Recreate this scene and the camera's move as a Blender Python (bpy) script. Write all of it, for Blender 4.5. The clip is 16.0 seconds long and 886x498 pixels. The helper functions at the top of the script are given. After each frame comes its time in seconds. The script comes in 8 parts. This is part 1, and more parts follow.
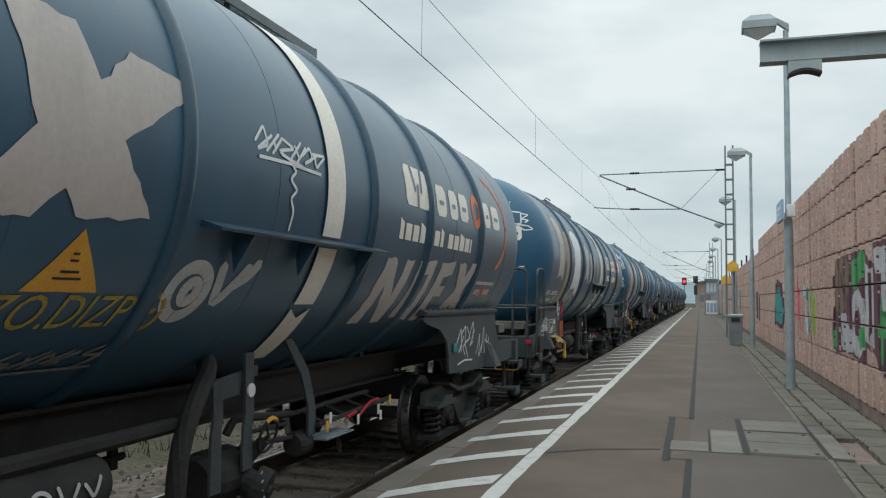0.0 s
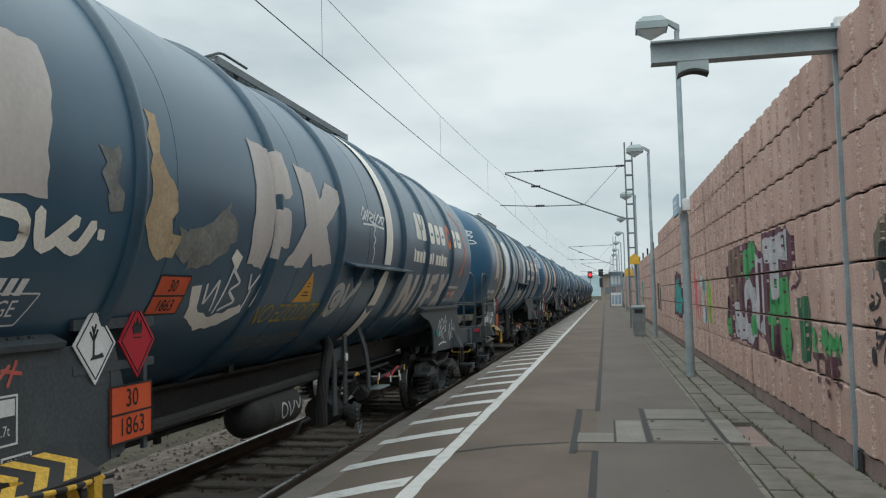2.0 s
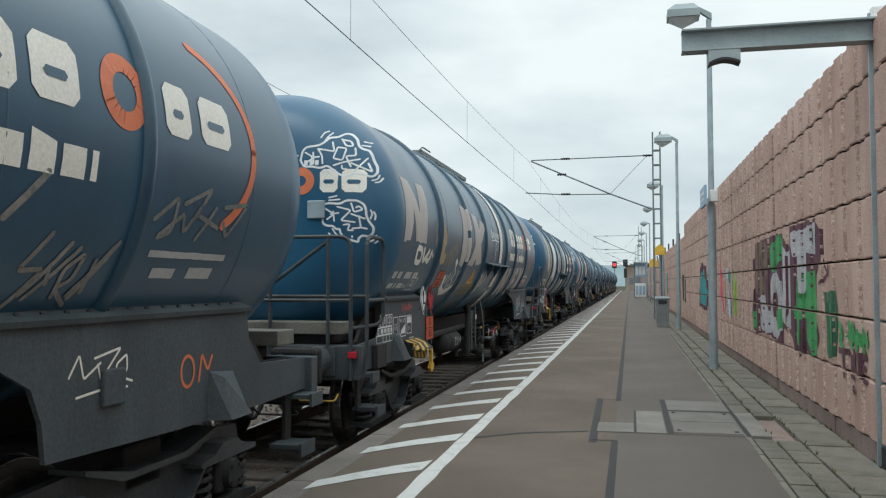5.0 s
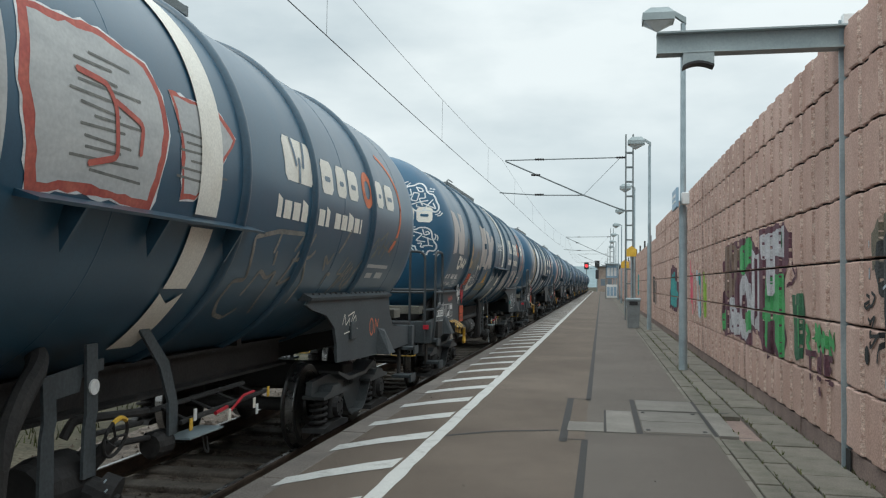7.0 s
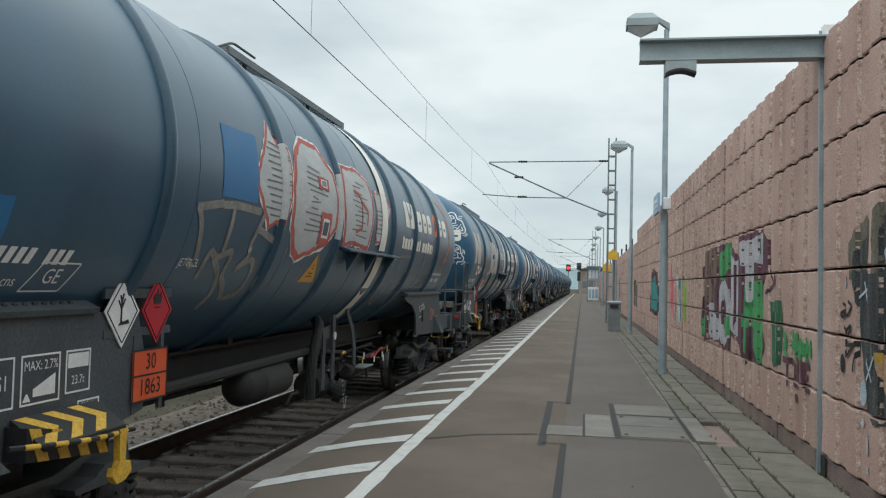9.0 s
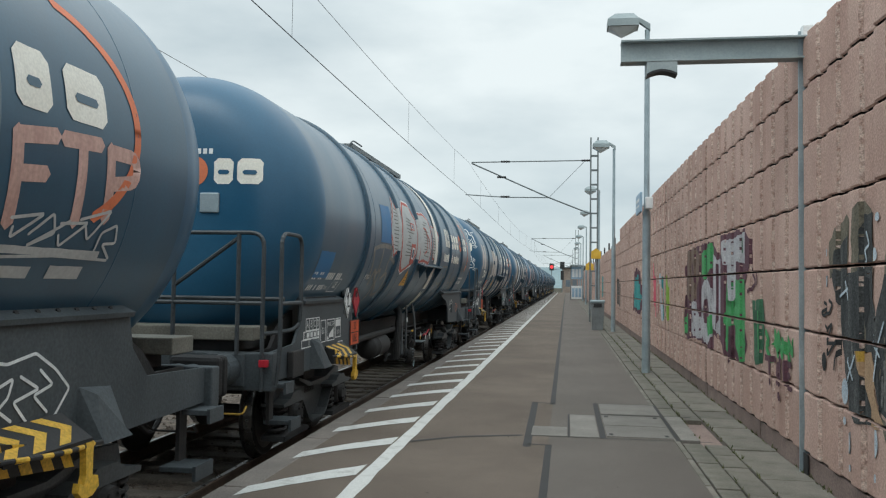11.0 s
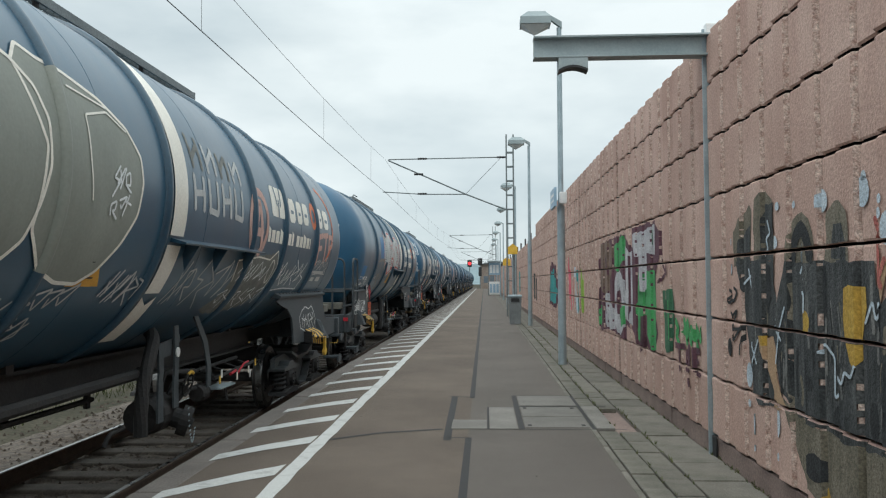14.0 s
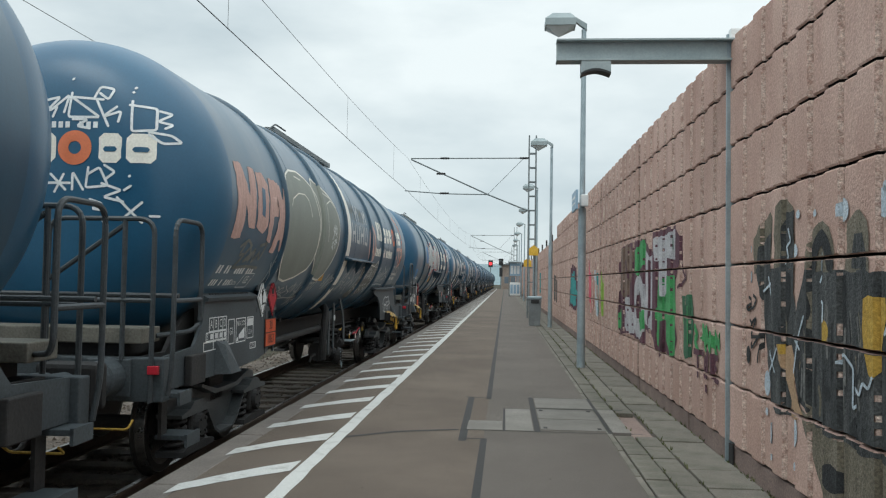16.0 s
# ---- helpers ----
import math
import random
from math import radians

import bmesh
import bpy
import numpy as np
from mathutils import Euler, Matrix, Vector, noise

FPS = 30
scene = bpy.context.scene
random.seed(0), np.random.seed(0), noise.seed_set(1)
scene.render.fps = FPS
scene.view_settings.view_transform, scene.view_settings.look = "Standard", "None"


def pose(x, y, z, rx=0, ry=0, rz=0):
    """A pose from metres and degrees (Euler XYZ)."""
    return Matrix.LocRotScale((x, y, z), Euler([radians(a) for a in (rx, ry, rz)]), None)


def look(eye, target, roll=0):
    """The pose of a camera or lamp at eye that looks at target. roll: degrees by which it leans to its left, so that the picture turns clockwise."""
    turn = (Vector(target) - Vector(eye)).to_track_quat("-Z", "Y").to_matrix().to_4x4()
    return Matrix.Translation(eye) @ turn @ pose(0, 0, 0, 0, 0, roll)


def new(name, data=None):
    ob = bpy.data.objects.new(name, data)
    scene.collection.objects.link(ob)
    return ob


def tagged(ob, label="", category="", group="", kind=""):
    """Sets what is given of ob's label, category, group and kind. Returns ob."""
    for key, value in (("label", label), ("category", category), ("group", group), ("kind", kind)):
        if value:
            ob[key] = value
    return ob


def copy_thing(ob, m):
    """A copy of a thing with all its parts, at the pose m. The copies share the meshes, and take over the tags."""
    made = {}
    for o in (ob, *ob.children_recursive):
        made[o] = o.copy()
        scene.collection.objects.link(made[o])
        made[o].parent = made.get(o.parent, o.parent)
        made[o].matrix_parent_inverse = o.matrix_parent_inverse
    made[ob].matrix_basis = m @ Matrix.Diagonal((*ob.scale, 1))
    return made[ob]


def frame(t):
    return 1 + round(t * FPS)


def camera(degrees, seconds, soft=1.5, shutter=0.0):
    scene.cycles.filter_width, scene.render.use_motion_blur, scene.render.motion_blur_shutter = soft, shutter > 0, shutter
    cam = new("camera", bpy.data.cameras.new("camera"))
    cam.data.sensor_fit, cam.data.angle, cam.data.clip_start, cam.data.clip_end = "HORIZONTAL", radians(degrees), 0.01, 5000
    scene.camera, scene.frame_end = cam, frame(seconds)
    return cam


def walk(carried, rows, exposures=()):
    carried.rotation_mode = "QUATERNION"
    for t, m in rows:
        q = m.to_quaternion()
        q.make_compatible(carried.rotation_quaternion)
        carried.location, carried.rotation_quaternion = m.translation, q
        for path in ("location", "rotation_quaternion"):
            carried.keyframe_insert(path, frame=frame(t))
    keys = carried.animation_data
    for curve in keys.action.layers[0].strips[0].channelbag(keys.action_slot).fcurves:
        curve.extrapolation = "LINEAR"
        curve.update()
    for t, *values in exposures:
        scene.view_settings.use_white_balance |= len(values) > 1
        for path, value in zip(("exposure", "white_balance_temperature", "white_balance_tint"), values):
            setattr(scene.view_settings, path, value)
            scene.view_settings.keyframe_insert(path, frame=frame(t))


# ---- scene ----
# ---------------------------------------------------------------- camera
cam = camera(56.3, 16.0, soft=1.2)
PATH = [
    (0, -0.046, -0.041, 1.488, 17.23, 3.39, -0.55), (0.5, -0.073, -0.016, 1.495, 13.32, 3.26, 0.50),
    (1, -0.072, -0.050, 1.515, 14.80, 3.30, 1.19), (1.5, -0.042, -0.025, 1.516, 14.96, 3.32, 1.24),
    (2, -0.005, -0.013, 1.513, 11.12, 3.31, 1.44), (2.5, 0.008, -0.038, 1.513, 9.87, 3.49, 1.40),
    (3, -0.001, -0.036, 1.492, 10.85, 3.51, 0.32), (3.5, 0.039, -0.007, 1.509, 11.78, 2.97, 0.10),
    (6, -0.024, -0.013, 1.503, 12.80, 2.28, 0.07), (6.5, -0.006, -0.002, 1.505, 11.44, 2.29, 0.14),
    (7, -0.008, -0.000, 1.495, 10.83, 2.32, -0.69), (7.5, 0.007, -0.014, 1.503, 10.48, 2.35, -1.43),
    (8, 0.003, -0.014, 1.507, 10.32, 2.35, -1.40), (8.5, 0.002, -0.014, 1.518, 10.03, 2.36, -1.39),
    (9, 0.002, 0.003, 1.522, 9.60, 2.36, -1.39), (11.5, -0.001, 0.015, 1.545, 8.17, 2.40, -0.51),
    (12, 0.018, 0.019, 1.538, 7.77, 2.41, -0.03), (12.5, 0.035, 0.030, 1.532, 6.26, 2.38, 0.69),
    (13, 0.043, 0.054, 1.525, 2.46, 2.29, 0.86), (13.5, 0.038, 0.038, 1.525, 2.10, 2.28, 0.82),
    (14, 0.006, 0.024, 1.519, 2.87, 2.26, 0.30), (14.5, 0.000, 0.034, 1.510, 4.41, 2.20, -0.92),
    (15, 0.025, 0.025, 1.517, 4.41, 2.21, -1.22), (15.5, 0.047, 0.017, 1.527, 4.18, 2.23, -1.11),
    (16, 0.029, 0.004, 1.530, 4.30, 2.21, -0.94),
]
walk(cam, [(t, pose(x, y, z, 90 + p, r, w)) for t, x, y, z, w, p, r in PATH], exposures=[(0.0, -0.06, 6350, 5), (1.6, 0.02, 6350, 5), (2.3, -0.12, 6350, 5), (2.8, -0.10, 6350, 5), (3.4, 0.1, 6350, 5), (6.5, 0.05, 6350, 5), (9.0, 0.02, 6350, 5), (12.0, 0.04, 6350, 5), (13.0, 0.10, 6350, 5), (14.5, 0.08, 6350, 5), (16.0, 0.08, 6350, 5)])

# ---------------------------------------------------------------- sky and light
RAIL = -0.36      # rail top below the platform surface
TRACK = -4.07     # centre line of the track
EDGE = -2.56      # platform edge
WALL = 2.01       # face of the noise barrier

world = bpy.data.worlds.new("overcast_sky")
scene.world = world
world.use_nodes = True
wt = world.node_tree
bg = wt.nodes["Background"]
sky = wt.nodes.new("ShaderNodeTexSky")
sky.sky_type = 'NISHITA'
sky.sun_disc = False
sky.sun_elevation, sky.sun_rotation = radians(48), radians(200)
co = wt.nodes.new("ShaderNodeTexCoord")
mp = wt.nodes.new("ShaderNodeMapping")
mp.inputs["Scale"].default_value = (1.0, 1.0, 2.6)
n1 = wt.nodes.new("ShaderNodeTexNoise")
n1.inputs["Scale"].default_value, n1.inputs["Detail"].default_value, n1.inputs["Roughness"].default_value = 2.3, 7, 0.5
ramp = wt.nodes.new("ShaderNodeValToRGB")
ramp.color_ramp.elements[0].position, ramp.color_ramp.elements[0].color = 0.36, (0.56, 0.63, 0.67, 1)
ramp.color_ramp.elements[1].position, ramp.color_ramp.elements[1].color = 0.62, (0.90, 0.94, 0.95, 1)
dim = wt.nodes.new("ShaderNodeVectorMath")
dim.operation = 'SCALE'
dim.inputs["Scale"].default_value = 0.1
mx = wt.nodes.new("ShaderNodeMix")
mx.data_type = 'RGBA'
mx.inputs[0].default_value = 0.93
wt.links.new(co.outputs["Generated"], mp.inputs["Vector"])
wt.links.new(mp.outputs["Vector"], n1.inputs["Vector"])
wt.links.new(n1.outputs["Fac"], ramp.inputs["Fac"])
wt.links.new(sky.outputs["Color"], dim.inputs[0])
wt.links.new(dim.outputs["Vector"], mx.inputs[6])
wt.links.new(ramp.outputs["Color"], mx.inputs[7])
wt.links.new(mx.outputs[2], bg.inputs["Color"])
# an overcast sky is about twice as bright overhead as at the horizon
sep = wt.nodes.new("ShaderNodeSeparateXYZ")
up = wt.nodes.new("ShaderNodeMapRange")
up.interpolation_type = 'SMOOTHSTEP'
up.inputs["From Min"].default_value, up.inputs["From Max"].default_value = 0.25, 1.0
up.inputs["To Min"].default_value, up.inputs["To Max"].default_value = 1.0, 2.3
wt.links.new(co.outputs["Generated"], sep.inputs[0])
wt.links.new(sep.outputs["Z"], up.inputs["Value"])
wt.links.new(up.outputs["Result"], bg.inputs["Strength"])
sun = bpy.data.lights.new("sun", 'SUN')
sun.energy, sun.angle, sun.color = 0.7, radians(25), (1.0, 0.97, 0.92)
so = new("sun", sun)
so.matrix_world = look((0, 0, 30), (8, 18, 0))


# ---------------------------------------------------------------- materials
def surf(name, a, b, rough=0.7, scale=2.0, fine=40.0, metal=0.0, bump=0.25, stretch=(1, 1, 1), vary=0.0, spec=0.5, lo=0.35, hi=0.65, spread=0.22, coat=0.0):
    """A surface that wanders between colours a and b, with fine grain, relief and uneven gloss."""
    m = bpy.data.materials.new(name)
    m.use_nodes = True
    nt = m.node_tree
    N, K = nt.nodes, nt.links
    p = N["Principled BSDF"]
    tc = N.new("ShaderNodeTexCoord")
    mg = N.new("ShaderNodeMapping")
    mg.inputs["Scale"].default_value = stretch
    K.new(tc.outputs["Object"], mg.inputs["Vector"])
    big, small = N.new("ShaderNodeTexNoise"), N.new("ShaderNodeTexNoise")
    big.inputs["Scale"].default_value, big.inputs["Detail"].default_value = scale, 6
    big.inputs["Roughness"].default_value = 0.62
    small.inputs["Scale"].default_value, small.inputs["Detail"].default_value = fine, 4
    K.new(mg.outputs["Vector"], big.inputs["Vector"])
    K.new(tc.outputs["Object"], small.inputs["Vector"])
    r = N.new("ShaderNodeValToRGB")
    r.color_ramp.elements[0].position, r.color_ramp.elements[0].color = lo, (*a, 1)
    r.color_ramp.elements[1].position, r.color_ramp.elements[1].color = hi, (*b, 1)
    K.new(big.outputs["Fac"], r.inputs["Fac"])
    mr = N.new("ShaderNodeMapRange")
    mr.inputs["From Min"].default_value, mr.inputs["From Max"].default_value = 0.3, 0.7
    mr.inputs["To Min"].default_value, mr.inputs["To Max"].default_value = 1 - spread, 1 + spread
    K.new(small.outputs["Fac"], mr.inputs["Value"])
    sc = N.new("ShaderNodeVectorMath")
    sc.operation = 'SCALE'
    K.new(r.outputs["Color"], sc.inputs[0])
    K.new(mr.outputs["Result"], sc.inputs["Scale"])
    last = sc.outputs["Vector"]
    if vary:
        oi = N.new("ShaderNodeObjectInfo")
        vr = N.new("ShaderNodeMapRange")
        vr.inputs["To Min"].default_value, vr.inputs["To Max"].default_value = 1 - vary, 1 + vary
        K.new(oi.outputs["Random"], vr.inputs["Value"])
        s2 = N.new("ShaderNodeVectorMath")
        s2.operation = 'SCALE'
        K.new(last, s2.inputs[0])
        K.new(vr.outputs["Result"], s2.inputs["Scale"])
        last = s2.outputs["Vector"]
    K.new(last, p.inputs["Base Color"])
    rr = N.new("ShaderNodeMapRange")
    rr.inputs["To Min"].default_value, rr.inputs["To Max"].default_value = max(rough - 0.18, 0.05), min(rough + 0.18, 1)
    K.new(big.outputs["Fac"], rr.inputs["Value"])
    K.new(rr.outputs["Result"], p.inputs["Roughness"])
    p.inputs["Metallic"].default_value = metal
    p.inputs["Specular IOR Level"].default_value = spec
    p.inputs["Coat Weight"].default_value, p.inputs["Coat Roughness"].default_value = coat, 0.22
    if bump:
        bu = N.new("ShaderNodeBump")
        bu.inputs["Strength"].default_value, bu.inputs["Distance"].default_value = bump, 0.01
        K.new(small.outputs["Fac"], bu.inputs["Height"])
        K.new(bu.outputs["Normal"], p.inputs["Normal"])
    return m


def glow(name, c, power):
    m = bpy.data.materials.new(name)
    m.use_nodes = True
    p = m.node_tree.nodes["Principled BSDF"]
    p.inputs["Base Color"].default_value = (*c, 1)
    p.inputs["Emission Color"].default_value, p.inputs["Emission Strength"].default_value = (*c, 1), power
    return m


M = {
    "tank": surf("blue_tank_paint", (0.014, 0.060, 0.106), (0.025, 0.088, 0.146), 0.38, 0.7, 60, bump=0.03, stretch=(1, 1.6, 0.3), spread=0.06, spec=0.6, coat=0.35),
    "head": surf("blue_head_paint", (0.014, 0.078, 0.150), (0.022, 0.102, 0.184), 0.38, 0.8, 60, bump=0.03, spread=0.06, spec=0.5, coat=0.1),
    "ring": surf("ring_paint", (0.014, 0.050, 0.085), (0.024, 0.074, 0.118), 0.40, 2.0, 50, bump=0.05, spread=0.1, coat=0.4),
    "cream": surf("cream_reflective", (0.76, 0.72, 0.63), (0.84, 0.81, 0.73), 0.5, 3.0, 60, bump=0.05, spread=0.1),
    "grey": surf("grey_frame_paint", (0.040, 0.050, 0.057), (0.070, 0.083, 0.091), 0.6, 2.2, 45, bump=0.15, stretch=(1, 1, 0.5)),
    "bogie": surf("sooty_bogie_paint", (0.040, 0.046, 0.049), (0.078, 0.085, 0.088), 0.5, 3.0, 45, bump=0.2),
    "soot": surf("sooty_steel", (0.012, 0.012, 0.013), (0.034, 0.032, 0.031), 0.75, 3.0, 45, bump=0.3),
    "wheel": surf("oily_wheel_steel", (0.030, 0.030, 0.031), (0.060, 0.058, 0.056), 0.34, 4.0, 50, metal=0.5, bump=0.1),
    "tread": surf("polished_tread", (0.20, 0.20, 0.20), (0.32, 0.31, 0.30), 0.3, 8.0, 80, metal=0.9, bump=0.05),
    "rail_pipe": surf("railing_paint", (0.035, 0.042, 0.047), (0.055, 0.064, 0.070), 0.55, 5.0, 60, bump=0.1),
    "deck": surf("worn_deck", (0.12, 0.115, 0.095), (0.20, 0.19, 0.16), 0.8, 3.0, 50, bump=0.3),
    "orange": surf("orange_plate", (0.62, 0.085, 0.022), (0.70, 0.11, 0.03), 0.55, 4, 60, bump=0.05, spread=0.08),
    "black": surf("black_paint", (0.012, 0.012, 0.013), (0.022, 0.022, 0.023), 0.6, 4, 60, bump=0.1),
    "red": surf("red_sign", (0.42, 0.012, 0.028), (0.50, 0.018, 0.035), 0.5, 4, 60, bump=0.05, spread=0.08),
    "white": surf("white_paint", (0.66, 0.67, 0.67), (0.78, 0.79, 0.78), 0.55, 4, 60, bump=0.05, spread=0.08),
    "spray_white": surf("white_spray", (0.62, 0.64, 0.64), (0.80, 0.82, 0.82), 0.7, 9, 90, bump=0.05, spread=0.12),
    "spray_silver": surf("silver_spray", (0.44, 0.40, 0.375), (0.53, 0.485, 0.455), 0.55, 2.2, 30, bump=0.05, stretch=(1, 1.6, 0.5), spread=0.06),
    "spray_grey": surf("grey_spray", (0.42, 0.43, 0.43), (0.52, 0.53, 0.52), 0.6, 3, 40, bump=0.05, stretch=(1, 1, 3), spread=0.08),
    "spray_dim": surf("faded_grey_spray", (0.13, 0.135, 0.125), (0.22, 0.22, 0.20), 0.7, 6, 40, bump=0.05, spread=0.2),
    "spray_ghost": surf("weathered_beige_spray", (0.17, 0.165, 0.15), (0.30, 0.285, 0.255), 0.7, 5, 40, bump=0.05, spread=0.15),
    "spray_red": surf("red_spray", (0.40, 0.075, 0.060), (0.52, 0.14, 0.10), 0.65, 6, 40, bump=0.05, spread=0.15),
    "spray_green": surf("sage_green_spray", (0.21, 0.225, 0.195), (0.27, 0.285, 0.25), 0.6, 2, 40, bump=0.05, stretch=(1, 1, 0.5), spread=0.06),
    "spray_pink": surf("salmon_spray", (0.48, 0.29, 0.245), (0.60, 0.39, 0.335), 0.65, 4, 40, bump=0.05, stretch=(1, 4, 0.6), spread=0.12),
    "spray_tan": surf("tan_spray", (0.36, 0.26, 0.15), (0.46, 0.36, 0.22), 0.65, 4, 40, bump=0.05, spread=0.15),
    "spray_yellow": surf("dull_yellow_spray", (0.30, 0.22, 0.03), (0.42, 0.33, 0.06), 0.7, 6, 40, bump=0.05, spread=0.2),
    "blue_patch": surf("bright_blue_paint", (0.020, 0.14, 0.32), (0.028, 0.165, 0.36), 0.5, 3, 60, bump=0.04, spread=0.06),
    "logo_orange": surf("orange_mark", (0.62, 0.16, 0.065), (0.70, 0.20, 0.09), 0.55, 5, 60, bump=0.04, spread=0.06),
    "triangle": surf("amber_label", (0.62, 0.30, 0.03), (0.72, 0.38, 0.05), 0.55, 5, 60, bump=0.04, spread=0.08),
    "yellow": surf("hazard_yellow", (0.62, 0.36, 0.03), (0.72, 0.45, 0.06), 0.6, 6, 50, bump=0.08),
    "asphalt": surf("worn_asphalt", (0.108, 0.085, 0.068), (0.156, 0.126, 0.103), 0.94, 0.55, 170, bump=0.7, spread=0.42, spec=0.3),
    "asphalt_grey": surf("grey_asphalt", (0.110, 0.095, 0.083), (0.145, 0.127, 0.113), 0.94, 0.5, 170, bump=0.7, spread=0.42, spec=0.3),
    "edge": surf("edge_concrete", (0.125, 0.108, 0.096), (0.20, 0.175, 0.155), 0.9, 1.4, 60, bump=0.45, spread=0.3, vary=0.1),
    "tar": surf("tar_joint", (0.018, 0.017, 0.017), (0.034, 0.032, 0.031), 0.8, 3, 60, bump=0.3),
    "line": surf("worn_line_paint", (0.30, 0.295, 0.28), (0.52, 0.52, 0.50), 0.85, 6, 90, bump=0.4, spread=0.16, lo=0.28, hi=0.46),
    "slab": surf("concrete_slab", (0.135, 0.125, 0.110), (0.195, 0.182, 0.164), 0.9, 2.2, 90, bump=0.35, vary=0.12),
    "tile": surf("mossy_paving", (0.085, 0.083, 0.062), (0.190, 0.172, 0.147), 0.9, 1.8, 75, bump=0.4, vary=0.16, lo=0.34, hi=0.62),
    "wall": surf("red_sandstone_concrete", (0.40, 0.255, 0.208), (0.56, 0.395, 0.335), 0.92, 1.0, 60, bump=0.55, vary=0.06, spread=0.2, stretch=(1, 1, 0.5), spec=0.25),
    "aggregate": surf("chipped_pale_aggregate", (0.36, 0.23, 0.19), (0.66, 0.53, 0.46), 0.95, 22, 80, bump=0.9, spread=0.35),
    "plinth": surf("plinth_concrete", (0.17, 0.12, 0.105), (0.26, 0.19, 0.165), 0.92, 1.6, 50, bump=0.5, vary=0.1),
    "galv": surf("galvanised_steel", (0.27, 0.33, 0.36), (0.38, 0.45, 0.48), 0.5, 3, 60, metal=0.35, bump=0.08, spread=0.08),
    "beam": surf("grey_beam_paint", (0.25, 0.30, 0.31), (0.33, 0.38, 0.39), 0.55, 2.5, 60, bump=0.06, spread=0.07),
    "glass": surf("lamp_diffuser", (0.55, 0.58, 0.58), (0.70, 0.72, 0.72), 0.2, 4, 60, bump=0, spread=0.05),
    "ballast": surf("rusty_ballast", (0.060, 0.046, 0.036), (0.155, 0.125, 0.100), 0.95, 9, 55, bump=0.9, spread=0.4),
    "sleeper": surf("weathered_sleeper", (0.075, 0.062, 0.050), (0.135, 0.115, 0.096), 0.92, 5, 45, bump=0.5, vary=0.15),
    "rail": surf("rusty_rail", (0.060, 0.042, 0.032), (0.110, 0.078, 0.058), 0.75, 6, 60, metal=0.2, bump=0.25),
    "ground": surf("scrubby_ground", (0.036, 0.034, 0.022), (0.080, 0.070, 0.050), 0.97, 0.9, 14, bump=0.9, spread=0.4, spec=0.1),
    "grass": surf("dry_grass", (0.055, 0.075, 0.020), (0.125, 0.125, 0.045), 0.9, 6, 40, bump=0.2),
    "lattice": surf("dark_galvanised_mast", (0.13, 0.15, 0.155), (0.20, 0.22, 0.225), 0.6, 3, 60, metal=0.3, bump=0.1),
    "wire": surf("catenary_wire", (0.045, 0.050, 0.052), (0.070, 0.076, 0.080), 0.6, 3, 40, metal=0.4, bump=0),
    "bin": surf("grey_bin_steel", (0.16, 0.175, 0.18), (0.22, 0.235, 0.24), 0.55, 3, 60, bump=0.08),
    "hill": surf("hazy_hillside", (0.155, 0.215, 0.235), (0.215, 0.275, 0.285), 0.95, 0.02, 0.4, bump=0, spread=0.12),
    "stucco": surf("brown_stucco", (0.22, 0.17, 0.14), (0.32, 0.26, 0.22), 0.9, 0.8, 30, bump=0.2),
    "sign_blue": surf("blue_sign_paint", (0.25, 0.38, 0.50), (0.33, 0.46, 0.57), 0.5, 3, 50, bump=0, spread=0.06),
    "dark_blue": surf("dark_sign_paint", (0.10, 0.13, 0.16), (0.15, 0.18, 0.21), 0.5, 3, 50, bump=0, spread=0.06),
    "red_lamp": glow("red_signal_light", (1.0, 0.05, 0.06), 0.8),
    "w_purple": surf("purple_wall_spray", (0.085, 0.035, 0.050), (0.14, 0.06, 0.08), 0.9, 5, 55, bump=0.6, spread=0.3),
    "w_white": surf("pale_wall_spray", (0.36, 0.35, 0.37), (0.52, 0.51, 0.52), 0.9, 5, 55, bump=0.6, spread=0.25),
    "w_green": surf("green_wall_spray", (0.045, 0.24, 0.075), (0.09, 0.36, 0.13), 0.9, 5, 55, bump=0.6, spread=0.25),
    "w_dgreen": surf("dark_green_wall_spray", (0.03, 0.10, 0.055), (0.055, 0.16, 0.085), 0.9, 5, 55, bump=0.6, spread=0.3),
    "w_brown": surf("brown_wall_spray", (0.13, 0.085, 0.065), (0.21, 0.145, 0.115), 0.9, 5, 55, bump=0.6, spread=0.3),
    "w_black": surf("black_wall_spray", (0.022, 0.025, 0.027), (0.092, 0.095, 0.094), 0.9, 7, 60, bump=0.7, spread=0.5, stretch=(1, 1.6, 0.22), lo=0.36, hi=0.68),
    "w_olive": surf("olive_wall_spray", (0.115, 0.100, 0.070), (0.20, 0.175, 0.135), 0.9, 6, 60, bump=0.6, spread=0.4, stretch=(1, 1.5, 0.3)),
    "w_ink": surf("ink_black_wall_spray", (0.012, 0.013, 0.015), (0.032, 0.034, 0.036), 0.9, 6, 60, bump=0.6, spread=0.4),
    "w_grey": surf("worn_grey_wall_spray", (0.11, 0.112, 0.108), (0.20, 0.195, 0.185), 0.9, 8, 60, bump=0.6, spread=0.4, stretch=(1, 1.5, 0.3)),
    "w_red": surf("red_wall_spray", (0.34, 0.085, 0.075), (0.45, 0.15, 0.12), 0.9, 6, 60, bump=0.6, spread=0.35),
    "verge": surf("dull_verge_grass", (0.028, 0.040, 0.012), (0.070, 0.074, 0.026), 0.95, 5, 40, bump=0.2, spec=0.2),
